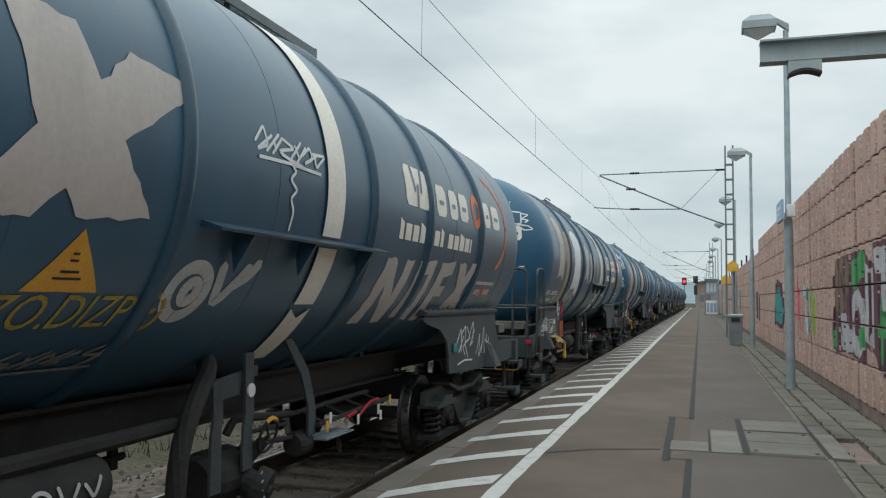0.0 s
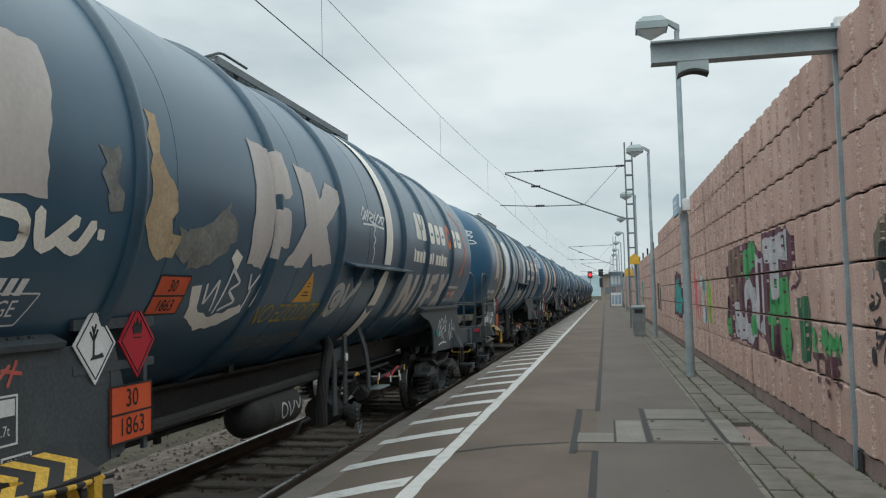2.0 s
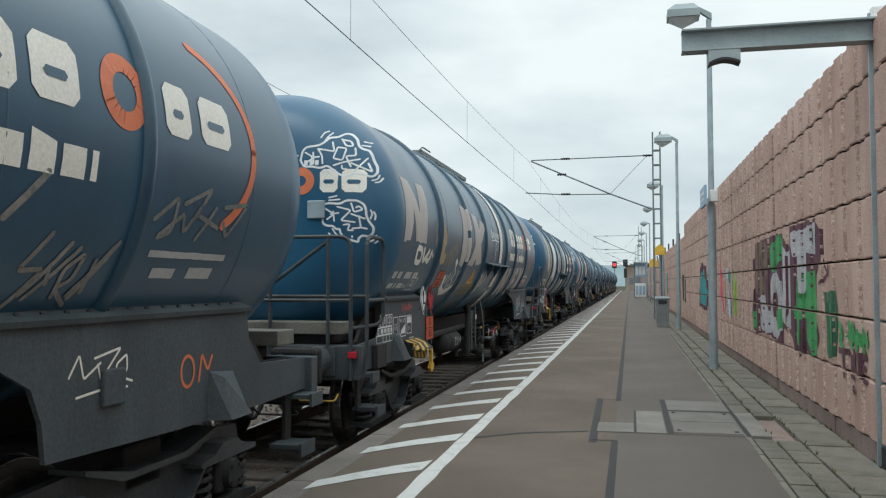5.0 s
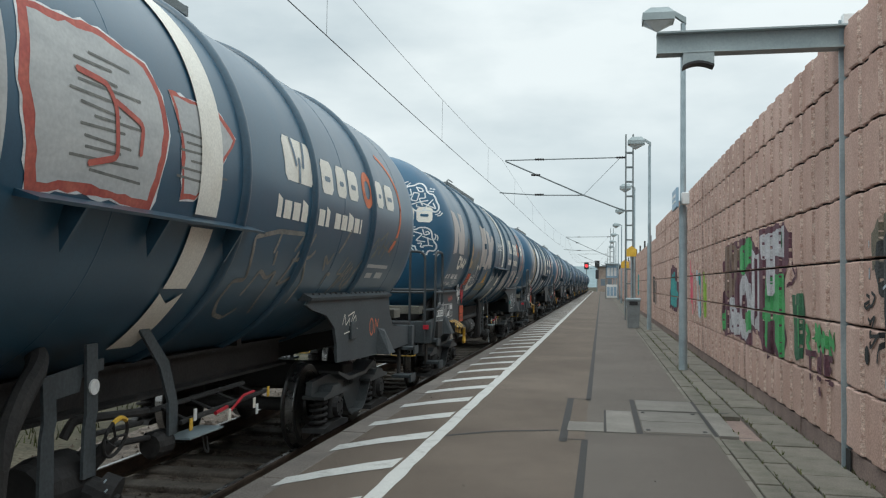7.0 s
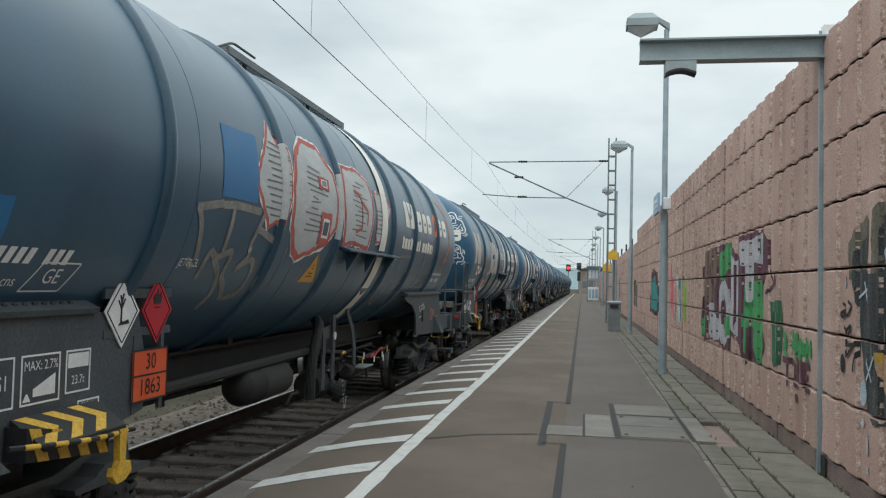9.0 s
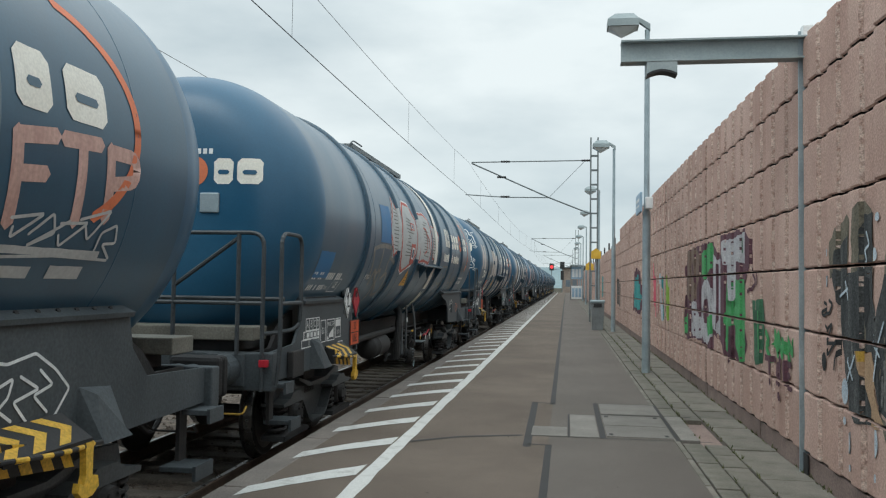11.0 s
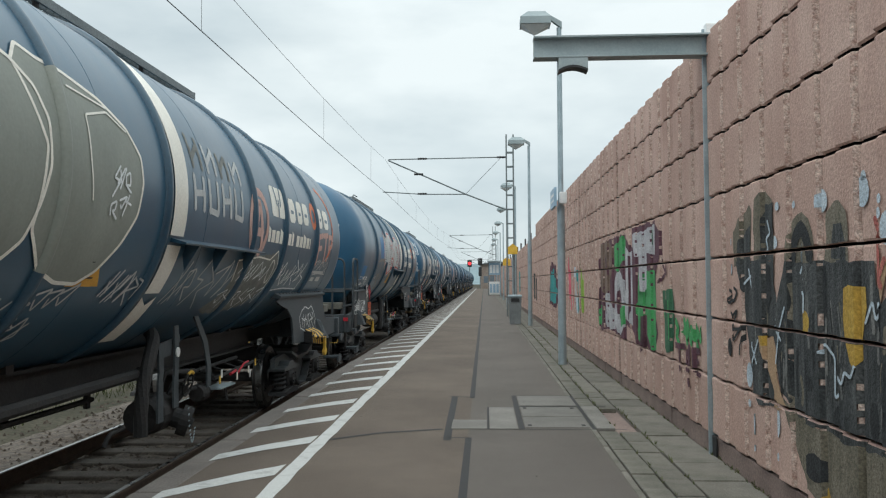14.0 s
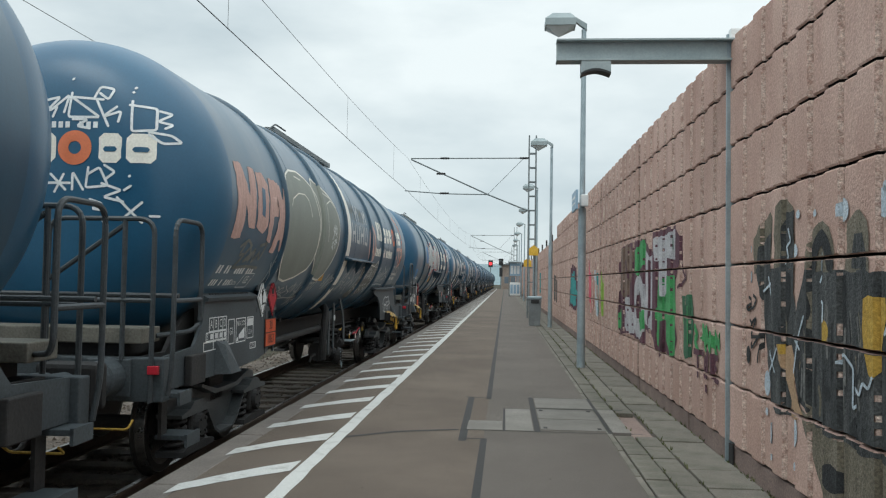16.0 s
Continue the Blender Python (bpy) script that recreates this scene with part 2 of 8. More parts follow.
    "w_yellow": surf("ochre_wall_spray", (0.40, 0.24, 0.035), (0.52, 0.34, 0.07), 0.9, 5, 55, bump=0.6, spread=0.25),
    "w_tan": surf("tan_wall_spray", (0.36, 0.23, 0.13), (0.45, 0.30, 0.19), 0.9, 5, 55, bump=0.6, spread=0.2),
    "w_blue": surf("pale_blue_wall_spray", (0.40, 0.47, 0.53), (0.54, 0.60, 0.65), 0.9, 5, 70, bump=0.6, spread=0.3),
    "w_teal": surf("teal_wall_spray", (0.04, 0.24, 0.24), (0.08, 0.34, 0.33), 0.9, 5, 55, bump=0.6, spread=0.2),
    "w_pink": surf("pink_wall_spray", (0.62, 0.10, 0.16), (0.72, 0.18, 0.22), 0.9, 5, 55, bump=0.6, spread=0.2),
    "w_lime": surf("lime_wall_spray", (0.22, 0.36, 0.05), (0.30, 0.45, 0.08), 0.9, 5, 55, bump=0.6, spread=0.2),
}


# ---------------------------------------------------------------- mesh helpers
def part(name, bm, material, parent=None, label="", smooth=False):
    me = bpy.data.meshes.new(name)
    bmesh.ops.recalc_face_normals(bm, faces=bm.faces)
    bm.to_mesh(me)
    bm.free()
    me.materials.append(material)
    if smooth:
        for f in me.polygons:
            f.use_smooth = True
    ob = new(name, me)
    if parent:
        ob.parent = parent
    if label:
        ob["label"] = label
    return ob


def share(name, me, parent, at=(0, 0, 0), turn=0.0):
    ob = new(name, me)
    ob.parent = parent
    ob.location = at
    ob.rotation_euler = (0, 0, turn)
    return ob


def box(bm, x0, x1, y0, y1, z0, z1, m=None, bevel=0.0):
    made = bmesh.ops.create_cube(bm, size=1)["verts"]
    for v in made:
        v.co = Vector((x0 if v.co.x < 0 else x1, y0 if v.co.y < 0 else y1, z0 if v.co.z < 0 else z1))
    if bevel:
        es = list({e for v in made for e in v.link_edges})
        made = bmesh.ops.bevel(bm, geom=es, offset=bevel, segments=2, affect='EDGES', profile=0.5)["verts"]
    if m is not None:
        bmesh.ops.transform(bm, matrix=m, verts=list({v for v in made}))
    return bm


def rod(bm, a, b, r, seg=10, r2=None):
    a, b = Vector(a), Vector(b)
    d = b - a
    q = d.to_track_quat('Z', 'Y').to_matrix().to_4x4()
    bmesh.ops.create_cone(bm, cap_ends=True, segments=seg, radius1=r, radius2=r if r2 is None else r2, depth=d.length,
                          matrix=Matrix.Translation((a + b) / 2) @ q)
    return bm


def tube(bm, pts, r, seg=8):
    """A round pipe through the points."""
    pts = [Vector(p) for p in pts]
    loops, up = [], Vector((0.31, 0.2, 0.93))
    for i, p in enumerate(pts):
        d = (pts[min(i + 1, len(pts) - 1)] - pts[max(i - 1, 0)]).normalized()
        s = d.cross(up)
        if s.length < 0.05:
            s = d.cross(Vector((1, 0, 0)))
        s.normalize()
        u = s.cross(d)
        loops.append([bm.verts.new(p + r * (math.cos(2 * math.pi * k / seg) * s + math.sin(2 * math.pi * k / seg) * u)) for k in range(seg)])
    for a, b in zip(loops, loops[1:]):
        for k in range(seg):
            bm.faces.new((a[k], a[(k + 1) % seg], b[(k + 1) % seg], b[k]))
    bm.faces.new(loops[0])
    bm.faces.new(loops[-1])
    return bm


def bend(pts, r=0.08, n=4):
    """Rounds the corners of a polyline."""
    pts = [Vector(p) for p in pts]
    out = [pts[0]]
    for a, b, c in zip(pts, pts[1:], pts[2:]):
        u, v = (a - b), (c - b)
        q = min(r, u.length / 2, v.length / 2)
        p0, p1 = b + u.normalized() * q, b + v.normalized() * q
        for k in range(n + 1):
            t = k / n
            out.append((1 - t) ** 2 * p0 + 2 * t * (1 - t) * b + t * t * p1)
    return out + [pts[-1]]


def turned(bm, prof, seg, cx=0.0, cz=0.0, axis='y'):
    """A body of revolution about an axis: prof is pairs of (along, radius)."""
    loops = []
    for a, r in prof:
        if r < 1e-4:
            p = Vector((cx, a, cz)) if axis == 'y' else Vector((a, cx, cz))
            loops.append([bm.verts.new(p)])
            continue
        ring = []
        for k in range(seg):
            c, s = r * math.cos(2 * math.pi * k / seg), r * math.sin(2 * math.pi * k / seg)
            ring.append(bm.verts.new((cx + c, a, cz + s) if axis == 'y' else (a, cx + c, cz + s)))
        loops.append(ring)
    for a, b in zip(loops, loops[1:]):
        if len(a) == 1 and len(b) == 1:
            continue
        for k in range(seg):
            q = (k + 1) % seg
            if len(a) == 1:
                bm.faces.new((a[0], b[q], b[k]))
            elif len(b) == 1:
                bm.faces.new((a[k], a[q], b[0]))
            else:
                bm.faces.new((a[k], a[q], b[q], b[k]))
    for l in (loops[0], loops[-1]):
        if len(l) > 2:
            bm.faces.new(l)
    return bm


def prism(bm, poly, lo, hi, axis='x'):
    """A plate: poly in the two other axes, pushed from lo to hi along the axis."""
    def at(p, v):
        return (v, p[0], p[1]) if axis == 'x' else ((p[0], v, p[1]) if axis == 'y' else (p[0], p[1], v))
    a = [bm.verts.new(at(p, lo)) for p in poly]
    b = [bm.verts.new(at(p, hi)) for p in poly]
    bm.faces.new(a)
    bm.faces.new(b)
    n = len(poly)
    for k in range(n):
        bm.faces.new((a[k], a[(k + 1) % n], b[(k + 1) % n], b[k]))
    return bm


def words(text, size):
    """Flat outline of a text, centred at the origin in the xy plane."""
    cu = bpy.data.curves.new("text", 'FONT')
    cu.body, cu.size, cu.align_x, cu.align_y, cu.resolution_u = text, size, 'CENTER', 'CENTER', 3
    ob = bpy.data.objects.new("text", cu)
    scene.collection.objects.link(ob)
    me = bpy.data.meshes.new_from_object(ob.evaluated_get(bpy.context.evaluated_depsgraph_get()))
    bpy.data.objects.remove(ob)
    bm = bmesh.new()
    bm.from_mesh(me)
    return bm


def placed_words(text, size, m, narrow=1.0, depth=0.002):
    bm = words(text, size)
    bmesh.ops.transform(bm, matrix=m @ Matrix.Diagonal((narrow, 1, 1, 1)), verts=bm.verts)
    return bm


def ragged(poly, step=0.08, amp=0.012, seed=1):
    """A polygon with hand-painted, slightly uneven edges."""
    rnd = random.Random(seed)
    out = []
    for a, b in zip(poly, poly[1:] + poly[:1]):
        n = max(1, int(math.hypot(b[0] - a[0], b[1] - a[1]) / step))
        for k in range(n):
            t = k / n
            j = amp if k else amp * 0.4
            out.append((a[0] + (b[0] - a[0]) * t + rnd.uniform(-j, j), a[1] + (b[1] - a[1]) * t + rnd.uniform(-j, j)))
    return out


def flat_fill(bm, poly):
    vs = [bm.verts.new((p[0], p[1], 0)) for p in poly]
    f = bm.faces.new(vs)
    bmesh.ops.triangulate(bm, faces=[f])


def flat_stroke(bm, pts, w, lift=0.0):
    """A round-ended brush stroke through 2D points."""
    ps = [Vector((p[0], p[1], 0)) for p in bend([(p[0], p[1], 0) for p in pts], w * 1.2, 3)] if len(pts) > 2 else [Vector((p[0], p[1], 0)) for p in pts]
    fine = [ps[0]]
    for a, b in zip(ps, ps[1:]):
        n = max(1, int((b - a).length / 0.12))
        fine += [a.lerp(b, (k + 1) / n) for k in range(n)]
    left, right = [], []
    for i, p in enumerate(fine):
        d = fine[min(i + 1, len(fine) - 1)] - fine[max(i - 1, 0)]
        if d.length < 1e-6:
            d = Vector((1, 0, 0))
        d.normalize()
        s = Vector((-d.y, d.x, 0)) * w / 2
        left.append(bm.verts.new((p.x + s.x, p.y + s.y, lift)))
        right.append(bm.verts.new((p.x - s.x, p.y - s.y, lift)))
    for i in range(len(fine) - 1):
        bm.faces.new((left[i], right[i], right[i + 1], left[i + 1]))
    for i, e in ((0, -1), (len(fine) - 1, 1)):
        j = i + (1 if i == 0 else -1)
        d = (fine[i] - fine[j]).normalized() * w * 0.4
        c = bm.verts.new((fine[i].x + d.x, fine[i].y + d.y, lift))
        bm.faces.new((left[i], right[i], c))


def slice_up(bm, cuts0, cuts1):
    """Cuts a flat drawing along lines of its first and second axis, so that it can be laid on a curved face."""
    for ax, cuts in ((0, cuts0), (1, cuts1)):
        for c in cuts:
            vals = [v.co[ax] for v in bm.verts]
            if not vals or c <= min(vals) or c >= max(vals):
                continue
            no = (1, 0, 0) if ax == 0 else (0, 1, 0)
            co_ = (c, 0, 0) if ax == 0 else (0, c, 0)
            bmesh.ops.bisect_plane(bm, geom=bm.verts[:] + bm.edges[:] + bm.faces[:], dist=1e-5, plane_co=co_, plane_no=no)


SCRAWLS = ([[(0, 0.2), (0.25, 1), (0.45, 0.1), (0.9, 0.75)]], [[(0.1, 0.9), (0.9, 0.6), (0, 0.35), (0.8, -0.1)]], [[(0, 0.5), (0.5, 1.05), (0.75, 0.4), (0.2, 0.1), (1.0, 0.8)]],
           [[(0.1, 0), (0.45, 0.95)], [(-0.1, 0.7), (0.8, 0.5)]], [[(0, 0.85), (0.9, 1.1), (0.4, 0.2), (0.2, 0.6)]], [[(0.7, 1.1), (0.2, 0.5), (0.9, 0.45), (0.3, -0.25)]],
           [[(0.2, 0.1), (0.1, 0.6), (0.6, 0.8), (0.7, 0.3), (0.3, 0.25), (0.9, -0.1)]], [[(0, 0.1), (0.7, 1.0)], [(0.25, 0), (0.95, 0.9)], [(0.2, 0.7), (0.5, 0.2)]])


def tag_strokes(x0, x1, y0, y1, n, seed):
    """Hasty loops, hooks and slashes of an unreadable sprayed scrawl."""
    rnd = random.Random(seed)
    h, w = y1 - y0, (x1 - x0) / n
    out = []
    for i in range(n):
        up, tall = h * rnd.uniform(-0.12, 0.12), rnd.uniform(0.8, 1.15)
        for line in rnd.choice(SCRAWLS):
            out.append([(x0 + w * (i + 1.3 * (px + rnd.uniform(-0.12, 0.12))) + 0.25 * h * py, y0 + up + h * tall * (py + rnd.uniform(-0.1, 0.1))) for px, py in line])
    if rnd.random() < 0.5:
        out.append([(x0 + w * 0.3, y0 - h * 0.25), (x0 + w * n * 0.5, y0 - h * 0.15), (x1, y0 - h * 0.2)])
    return out


# ---------------------------------------------------------------- ground, track bed
def build_ground():
    bm = bmesh.new()
    box(bm, -900, 900, -120, 1500, -1.4, -0.78)
    g = part("ground", bm, M["ground"])
    tagged(g, "scrubby gravel and grass ground beside the railway", "ground", kind="structure")
    # ballast bed with an uneven stony top
    bm = bmesh.new()
    ys = [-14 + 0.16 * i for i in range(420)] + [53.2 + 1.2 * i for i in range(180)]
    xs = [-7.6, -7.0, -6.4] + [-6.3 + 0.16 * i for i in range(24)] + [-2.5]
    grid = []
    for y in ys:
        row = []
        for x in xs:
            side = max(0.0, (-6.1 - x)) * 0.28
            z = RAIL - 0.212 - side + 0.05 * noise.noise((x * 4, y * 4, 0)) + 0.035 * noise.noise((x * 11, y * 11, 3))
            row.append(bm.verts.new((x, y, z)))
        grid.append(row)
    for a, b in zip(grid, grid[1:]):
        for k in range(len(xs) - 1):
            bm.faces.new((a[k], a[k + 1], b[k + 1], b[k]))
    t = part("ballast", bm, M["ballast"])
    tagged(t, "brown rust-stained crushed stone ballast under the rails", "ballast", kind="stuff")
    # loose stones
    rnd = random.Random(4)
    bm = bmesh.new()
    for i in range(4200):
        x, y = rnd.uniform(-6.6, -2.62), rnd.uniform(1, 34)
        r = rnd.uniform(0.018, 0.04)
        z = RAIL - 0.207 + 0.05 * noise.noise((x * 4, y * 4, 0))
        vs = [bm.verts.new(Vector((x, y, z)) + Vector(p) * r * rnd.uniform(0.6, 1.3))
              for p in ((1, 0.1, 0), (-0.5, 0.8, 0.1), (-0.5, -0.8, 0), (0.1, 0, 1.0))]
        for f in ((0, 1, 3), (1, 2, 3), (2, 0, 3)):
            bm.faces.new([vs[k] for k in f])
    tagged(part("loose_stones", bm, M["ballast"]), "loose brown ballast stones lying between the sleepers", "stones", kind="stuff")
    # tufts of grass beyond the far rail
    bm = bmesh.new()
    for i in range(1200):
        x, y = rnd.uniform(-10.5, -7.4), rnd.uniform(0, 40)
        z = -0.82
        for k in range(3):
            a, h = rnd.uniform(0, 6.28), rnd.uniform(0.0, 0.14)
            w = Vector((math.cos(a), math.sin(a), 0)) * 0.012
            p = Vector((x + rnd.uniform(-0.08, 0.08), y + rnd.uniform(-0.08, 0.08), z))
            tip = p + Vector((rnd.uniform(-0.1, 0.1), rnd.uniform(-0.1, 0.1), h + 0.15))
            bm.faces.new((bm.verts.new(p - w), bm.verts.new(p + w), bm.verts.new(tip)))
    tagged(part("grass", bm, M["verge"]), "dry green and straw-coloured grass tufts beside the track", "grass", kind="stuff")


def build_track():
    track = new("railway_track")
    tagged(track, "railway track of rusty steel rails on weathered sleepers", "track", kind="structure")
    prof = [(-0.06, -0.165), (0.06, -0.165), (0.06, -0.152), (0.012, -0.13), (0.012, -0.045), (0.034, -0.034), (0.034, -0.004), (0.026, 0), (-0.026, 0),
            (-0.034, -0.004), (-0.034, -0.034), (-0.012, -0.045), (-0.012, -0.13), (-0.06, -0.152)]
    for s in (-1, 1):
        bm = bmesh.new()
        prism(bm, [(TRACK + s * 0.7525 + p[0], RAIL + p[1]) for p in prof], -14, 262, 'y')
        part("rail", bm, M["rail"], track)
        bm = bmesh.new()
        box(bm, TRACK + s * 0.7525 - 0.021, TRACK + s * 0.7525 + 0.021, -14, 262, RAIL + 0.0005, RAIL + 0.004)
        part("running_surface", bm, M["tread"], track, "bright worn running surface of the rail")
    bm = bmesh.new()
    box(bm, -1.3, 1.3, -0.13, 0.13, -0.14, 0.0, bevel=0.02)
    me = bpy.data.meshes.new("sleeper")
    bm.to_mesh(me)
    bm.free()
    me.materials.append(M["sleeper"])
    for i in range(115):
        share("sleeper", me, track, (TRACK + random.uniform(-0.02, 0.02), -6 + 0.62 * i + random.uniform(-0.02, 0.02), RAIL - 0.172 + random.uniform(-0.008, 0.004)), random.uniform(-0.01, 0.01))
    bm = bmesh.new()
    for i in range(300):
        y = -6 + 0.62 * (115 + i)
        box(bm, TRACK - 1.3, TRACK + 1.3, y - 0.13, y + 0.13, RAIL - 0.31, RAIL - 0.172)
    tagged(part("far_sleepers", bm, M["sleeper"], track), kind="stuff")


# ---------------------------------------------------------------- platform
def build_platform():
    plat = new("platform")
    tagged(plat, "long low station platform with worn brown asphalt surface", "platform", kind="structure")
    y0, y1 = -14.0, 176.0
    bm = bmesh.new()
    box(bm, EDGE + 0.03, WALL + 0.5, y0, y1, -1.0, -0.05)
    part("platform_body", bm, M["plinth"], plat)
    # asphalt strips, split by the tar seam
    bm = bmesh.new()
    box(bm, EDGE + 0.26, -0.165, y0, y1, -0.05, 0.0)
    part("asphalt_strip", bm, M["asphalt"], plat, "worn brown asphalt along the track side")
    bm = bmesh.new()
    box(bm, -0.165, 1.08, y0, y1, -0.05, 0.0)
    part("asphalt_strip", bm, M["asphalt_grey"], plat, "greyer asphalt along the wall side")
    # edge slabs
    bm = bmesh.new()
    box(bm, EDGE, EDGE + 0.255, -0.495, 0.495, -0.16, 0.0, bevel=0.012)
    me = bpy.data.meshes.new("edge_slab")
    bm.to_mesh(me)
    bm.free()
    me.materials.append(M["edge"])
    for i in range(70):
        share("edge_slab", me, plat, (random.uniform(-0.006, 0.006), -5.5 + i, random.uniform(-0.004, 0.002)))
    bm = bmesh.new()
    for i in range(112):
        box(bm, EDGE, EDGE + 0.255, 64.0 + i, 64.99 + i, -0.16, 0.0)
    tagged(part("far_edge_slabs", bm, M["edge"], plat), kind="stuff")
    # white safety line and slanting hatch bars, hand-painted and worn
    bm = bmesh.new()
    rnd = random.Random(8)
    ys = [y0 + 0.35 * i for i in range(200)] + [56 + 4 * i for i in range(31)]
    vs = []
    for y in ys:
        sh = -0.0012 * max(0, y - 20)
        vs.append((bm.verts.new((-1.628 + sh + rnd.uniform(-0.010, 0.010), y, 0.004)), bm.verts.new((-1.498 + sh + rnd.uniform(-0.010, 0.010), y, 0.004))))
    for a, b in zip(vs, vs[1:]):
        bm.faces.new((a[0], a[1], b[1], b[0]))
    part("white_line", bm, M["line"], plat, "worn white painted safety line")
    for i in range(95):
        ya = 5.83 - 1.30 * 4 + 1.30 * i
        if ya > 128:
            break
        bm = bmesh.new()
        L, R_ = [], []
        for k in range(9):
            t = k / 8
            x = -2.35 + t * 0.715 + (0 if 0 < k < 8 else rnd.uniform(-0.03, 0.01))
            y = ya + 0.86 * t + 0.10 * math.sin(t * 3.1) * 0.6
            L.append(bm.verts.new((x, y + 0.19 + 0.04 * t + rnd.uniform(-0.012, 0.012), 0.004)))
            R_.append(bm.verts.new((x, y - 0.09 - 0.06 * t + rnd.uniform(-0.012, 0.012), 0.004)))
        for k in range(8):
            bm.faces.new((L[k], R_[k], R_[k + 1], L[k + 1]))
        part("hatch_bar", bm, M["line"], plat)
    # tar seams and cracks
    seams = [([(-0.16, -14), (-0.16, 8.12)], 0.062), ([(-0.14, 8.13), (-0.36, 8.14)], 0.035), ([(-0.365, 8.02), (-0.375, 8.8), (-0.395, 11.02)], 0.078),
             ([(-0.46, 11.04), (-0.14, 10.95)], 0.04), ([(-0.165, 10.9), (-0.168, 22), (-0.19, 60), (-0.24, 176)], 0.066), ([(-0.17, 17.4), (-0.6, 17.5), (-1.45, 17.9)], 0.02),
             ([(-1.50, 8.02), (-1.05, 8.38), (-0.45, 8.60)], 0.06), ([(-1.5, 17.3), (-0.35, 16.2)], 0.02), ([(-0.32, 24.0), (-1.6, 24.9)], 0.02)]
    for pts, w in seams:
        bm = bmesh.new()
        flat_stroke(bm, pts, w, 0.003)
        part("tar_seam", bm, M["tar"], plat, "dark tar joint in the asphalt")
    # concrete patches and inspection cover
    for x0, x1, ya, yb, n in ((-0.35, 0.02, 8.63, 9.18, "concrete_patch"), (0.05, 0.34, 8.63, 10.08, "concrete_patch"), (1.15, 1.338, 8.67, 10.18, "concrete_patch"),
                              (0.42, 1.11, 10.22, 11.07, "concrete_patch"), (0.42, 1.09, 9.41, 10.10, "inspection_cover"), (0.42, 1.09, 8.72, 9.38, "inspection_cover")):
        bm = bmesh.new()
        box(bm, x0, x1, ya, yb, -0.04, 0.006 if n[0] == "c" else 0.008, bevel=0.004)
        cover = part(n, bm, M["slab"], plat, "pale concrete patch let into the asphalt" if n[0] == "c" else "half of a rectangular concrete inspection cover")
        if n[0] == "i":
            for xx in (0.47, 1.03):
                b2 = bmesh.new()
                yy = ya + 0.10 if ya < 9 else yb - 0.10
                box(b2, xx - 0.02, xx + 0.02, yy - 0.04, yy + 0.04, 0.008, 0.012)
                part("lifting_slot", b2, M["tar"], cover)
    for k, (pts, w) in enumerate((([(-0.38, 8.61), (1.44, 8.61)], 0.02), ([(0.38, 8.61), (0.38, 11.1)], 0.06), ([(1.12, 8.63), (1.13, 11.1)], 0.04), ([(0.035, 8.62), (0.035, 10.1), (0.37, 10.1)], 0.02),
                                  ([(0.40, 11.1), (1.12, 11.1)], 0.02), ([(0.40, 10.16), (1.45, 10.2)], 0.05), ([(0.42, 9.395), (1.09, 9.395)], 0.012))):
        bm = bmesh.new()
        flat_stroke(bm, pts, w, 0.003 + 0.0002 * k)
        part("dirt_joint", bm, M["tar"], plat)
    # kerb strip and paving rows at the wall
    rows = ((1.085, 1.135, 0.99), (1.15, 1.335, 0.47), (1.35, 1.555, 0.5), (1.575, WALL - 0.02, 0.62))
    stuff = bmesh.new()
    for x0, x1, ln in rows:
        b = bmesh.new()
        box(b, x0, x1, 0.007, ln - 0.007, -0.07, 0.0, bevel=0.006)
        me = bpy.data.meshes.new("paving_stone")
        b.to_mesh(me)
        b.free()
        me.materials.append(M["tile"])
        k = 0
        y = y0
        while y < y1 - 1:
            skip = x0 < 1.4 and 8.6 < y + ln / 2 < 10.1 and x0 > 1.1
            if not skip:
                if 3.5 < y < 31:
                    share("paving_stone", me, plat, (0, y, rnd.uniform(-0.008, 0.003)))
                else:
                    box(stuff, x0, x1, y + 0.007, y + ln - 0.007, -0.07, 0.0)
            y += ln
            k += 1
    tagged(part("far_paving_stones", stuff, M["tile"], plat), kind="stuff")
    # weeds in the joint at the wall foot
    bm = bmesh.new()
    for i in range(420):
        y = rnd.uniform(4, 26)
        x = rnd.choice((WALL - 0.03, WALL - 0.03, 1.565, 1.342)) + rnd.uniform(-0.015, 0.015)
        for k in range(3):
            w = Vector((rnd.uniform(-0.008, 0.008), rnd.uniform(-0.008, 0.008), 0))
            p = Vector((x, y + rnd.uniform(-0.03, 0.03), 0.0))
            tip = p + Vector((rnd.uniform(-0.03, 0.02), rnd.uniform(-0.03, 0.03), rnd.uniform(0.01, 0.05)))
            bm.faces.new((bm.verts.new(p - w), bm.verts.new(p + w), bm.verts.new(tip)))
    tagged(part("moss", bm, M["grass"]), "small green moss and weeds along the paving joints", "weeds", kind="stuff")
    # bits of litter and leaves on the paving
    bm = bmesh.new()
    for i in range(60):
        x, y, r = rnd.uniform(-2.3, 1.9), rnd.uniform(4.5, 22), rnd.uniform(0.008, 0.022)
        a = rnd.uniform(0, 6.28)
        bm.faces.new([bm.verts.new((x + r * math.cos(a + q) * (1 if j % 2 else 0.6), y + r * math.sin(a + q), 0.007 + 0.004 * j)) for j, q in enumerate((0, 1.6, 3.1, 4.7))])
    tagged(part("litter", bm, M["slab"]), "small pale leaves and crumbs lying on the platform", "litter", kind="stuff")


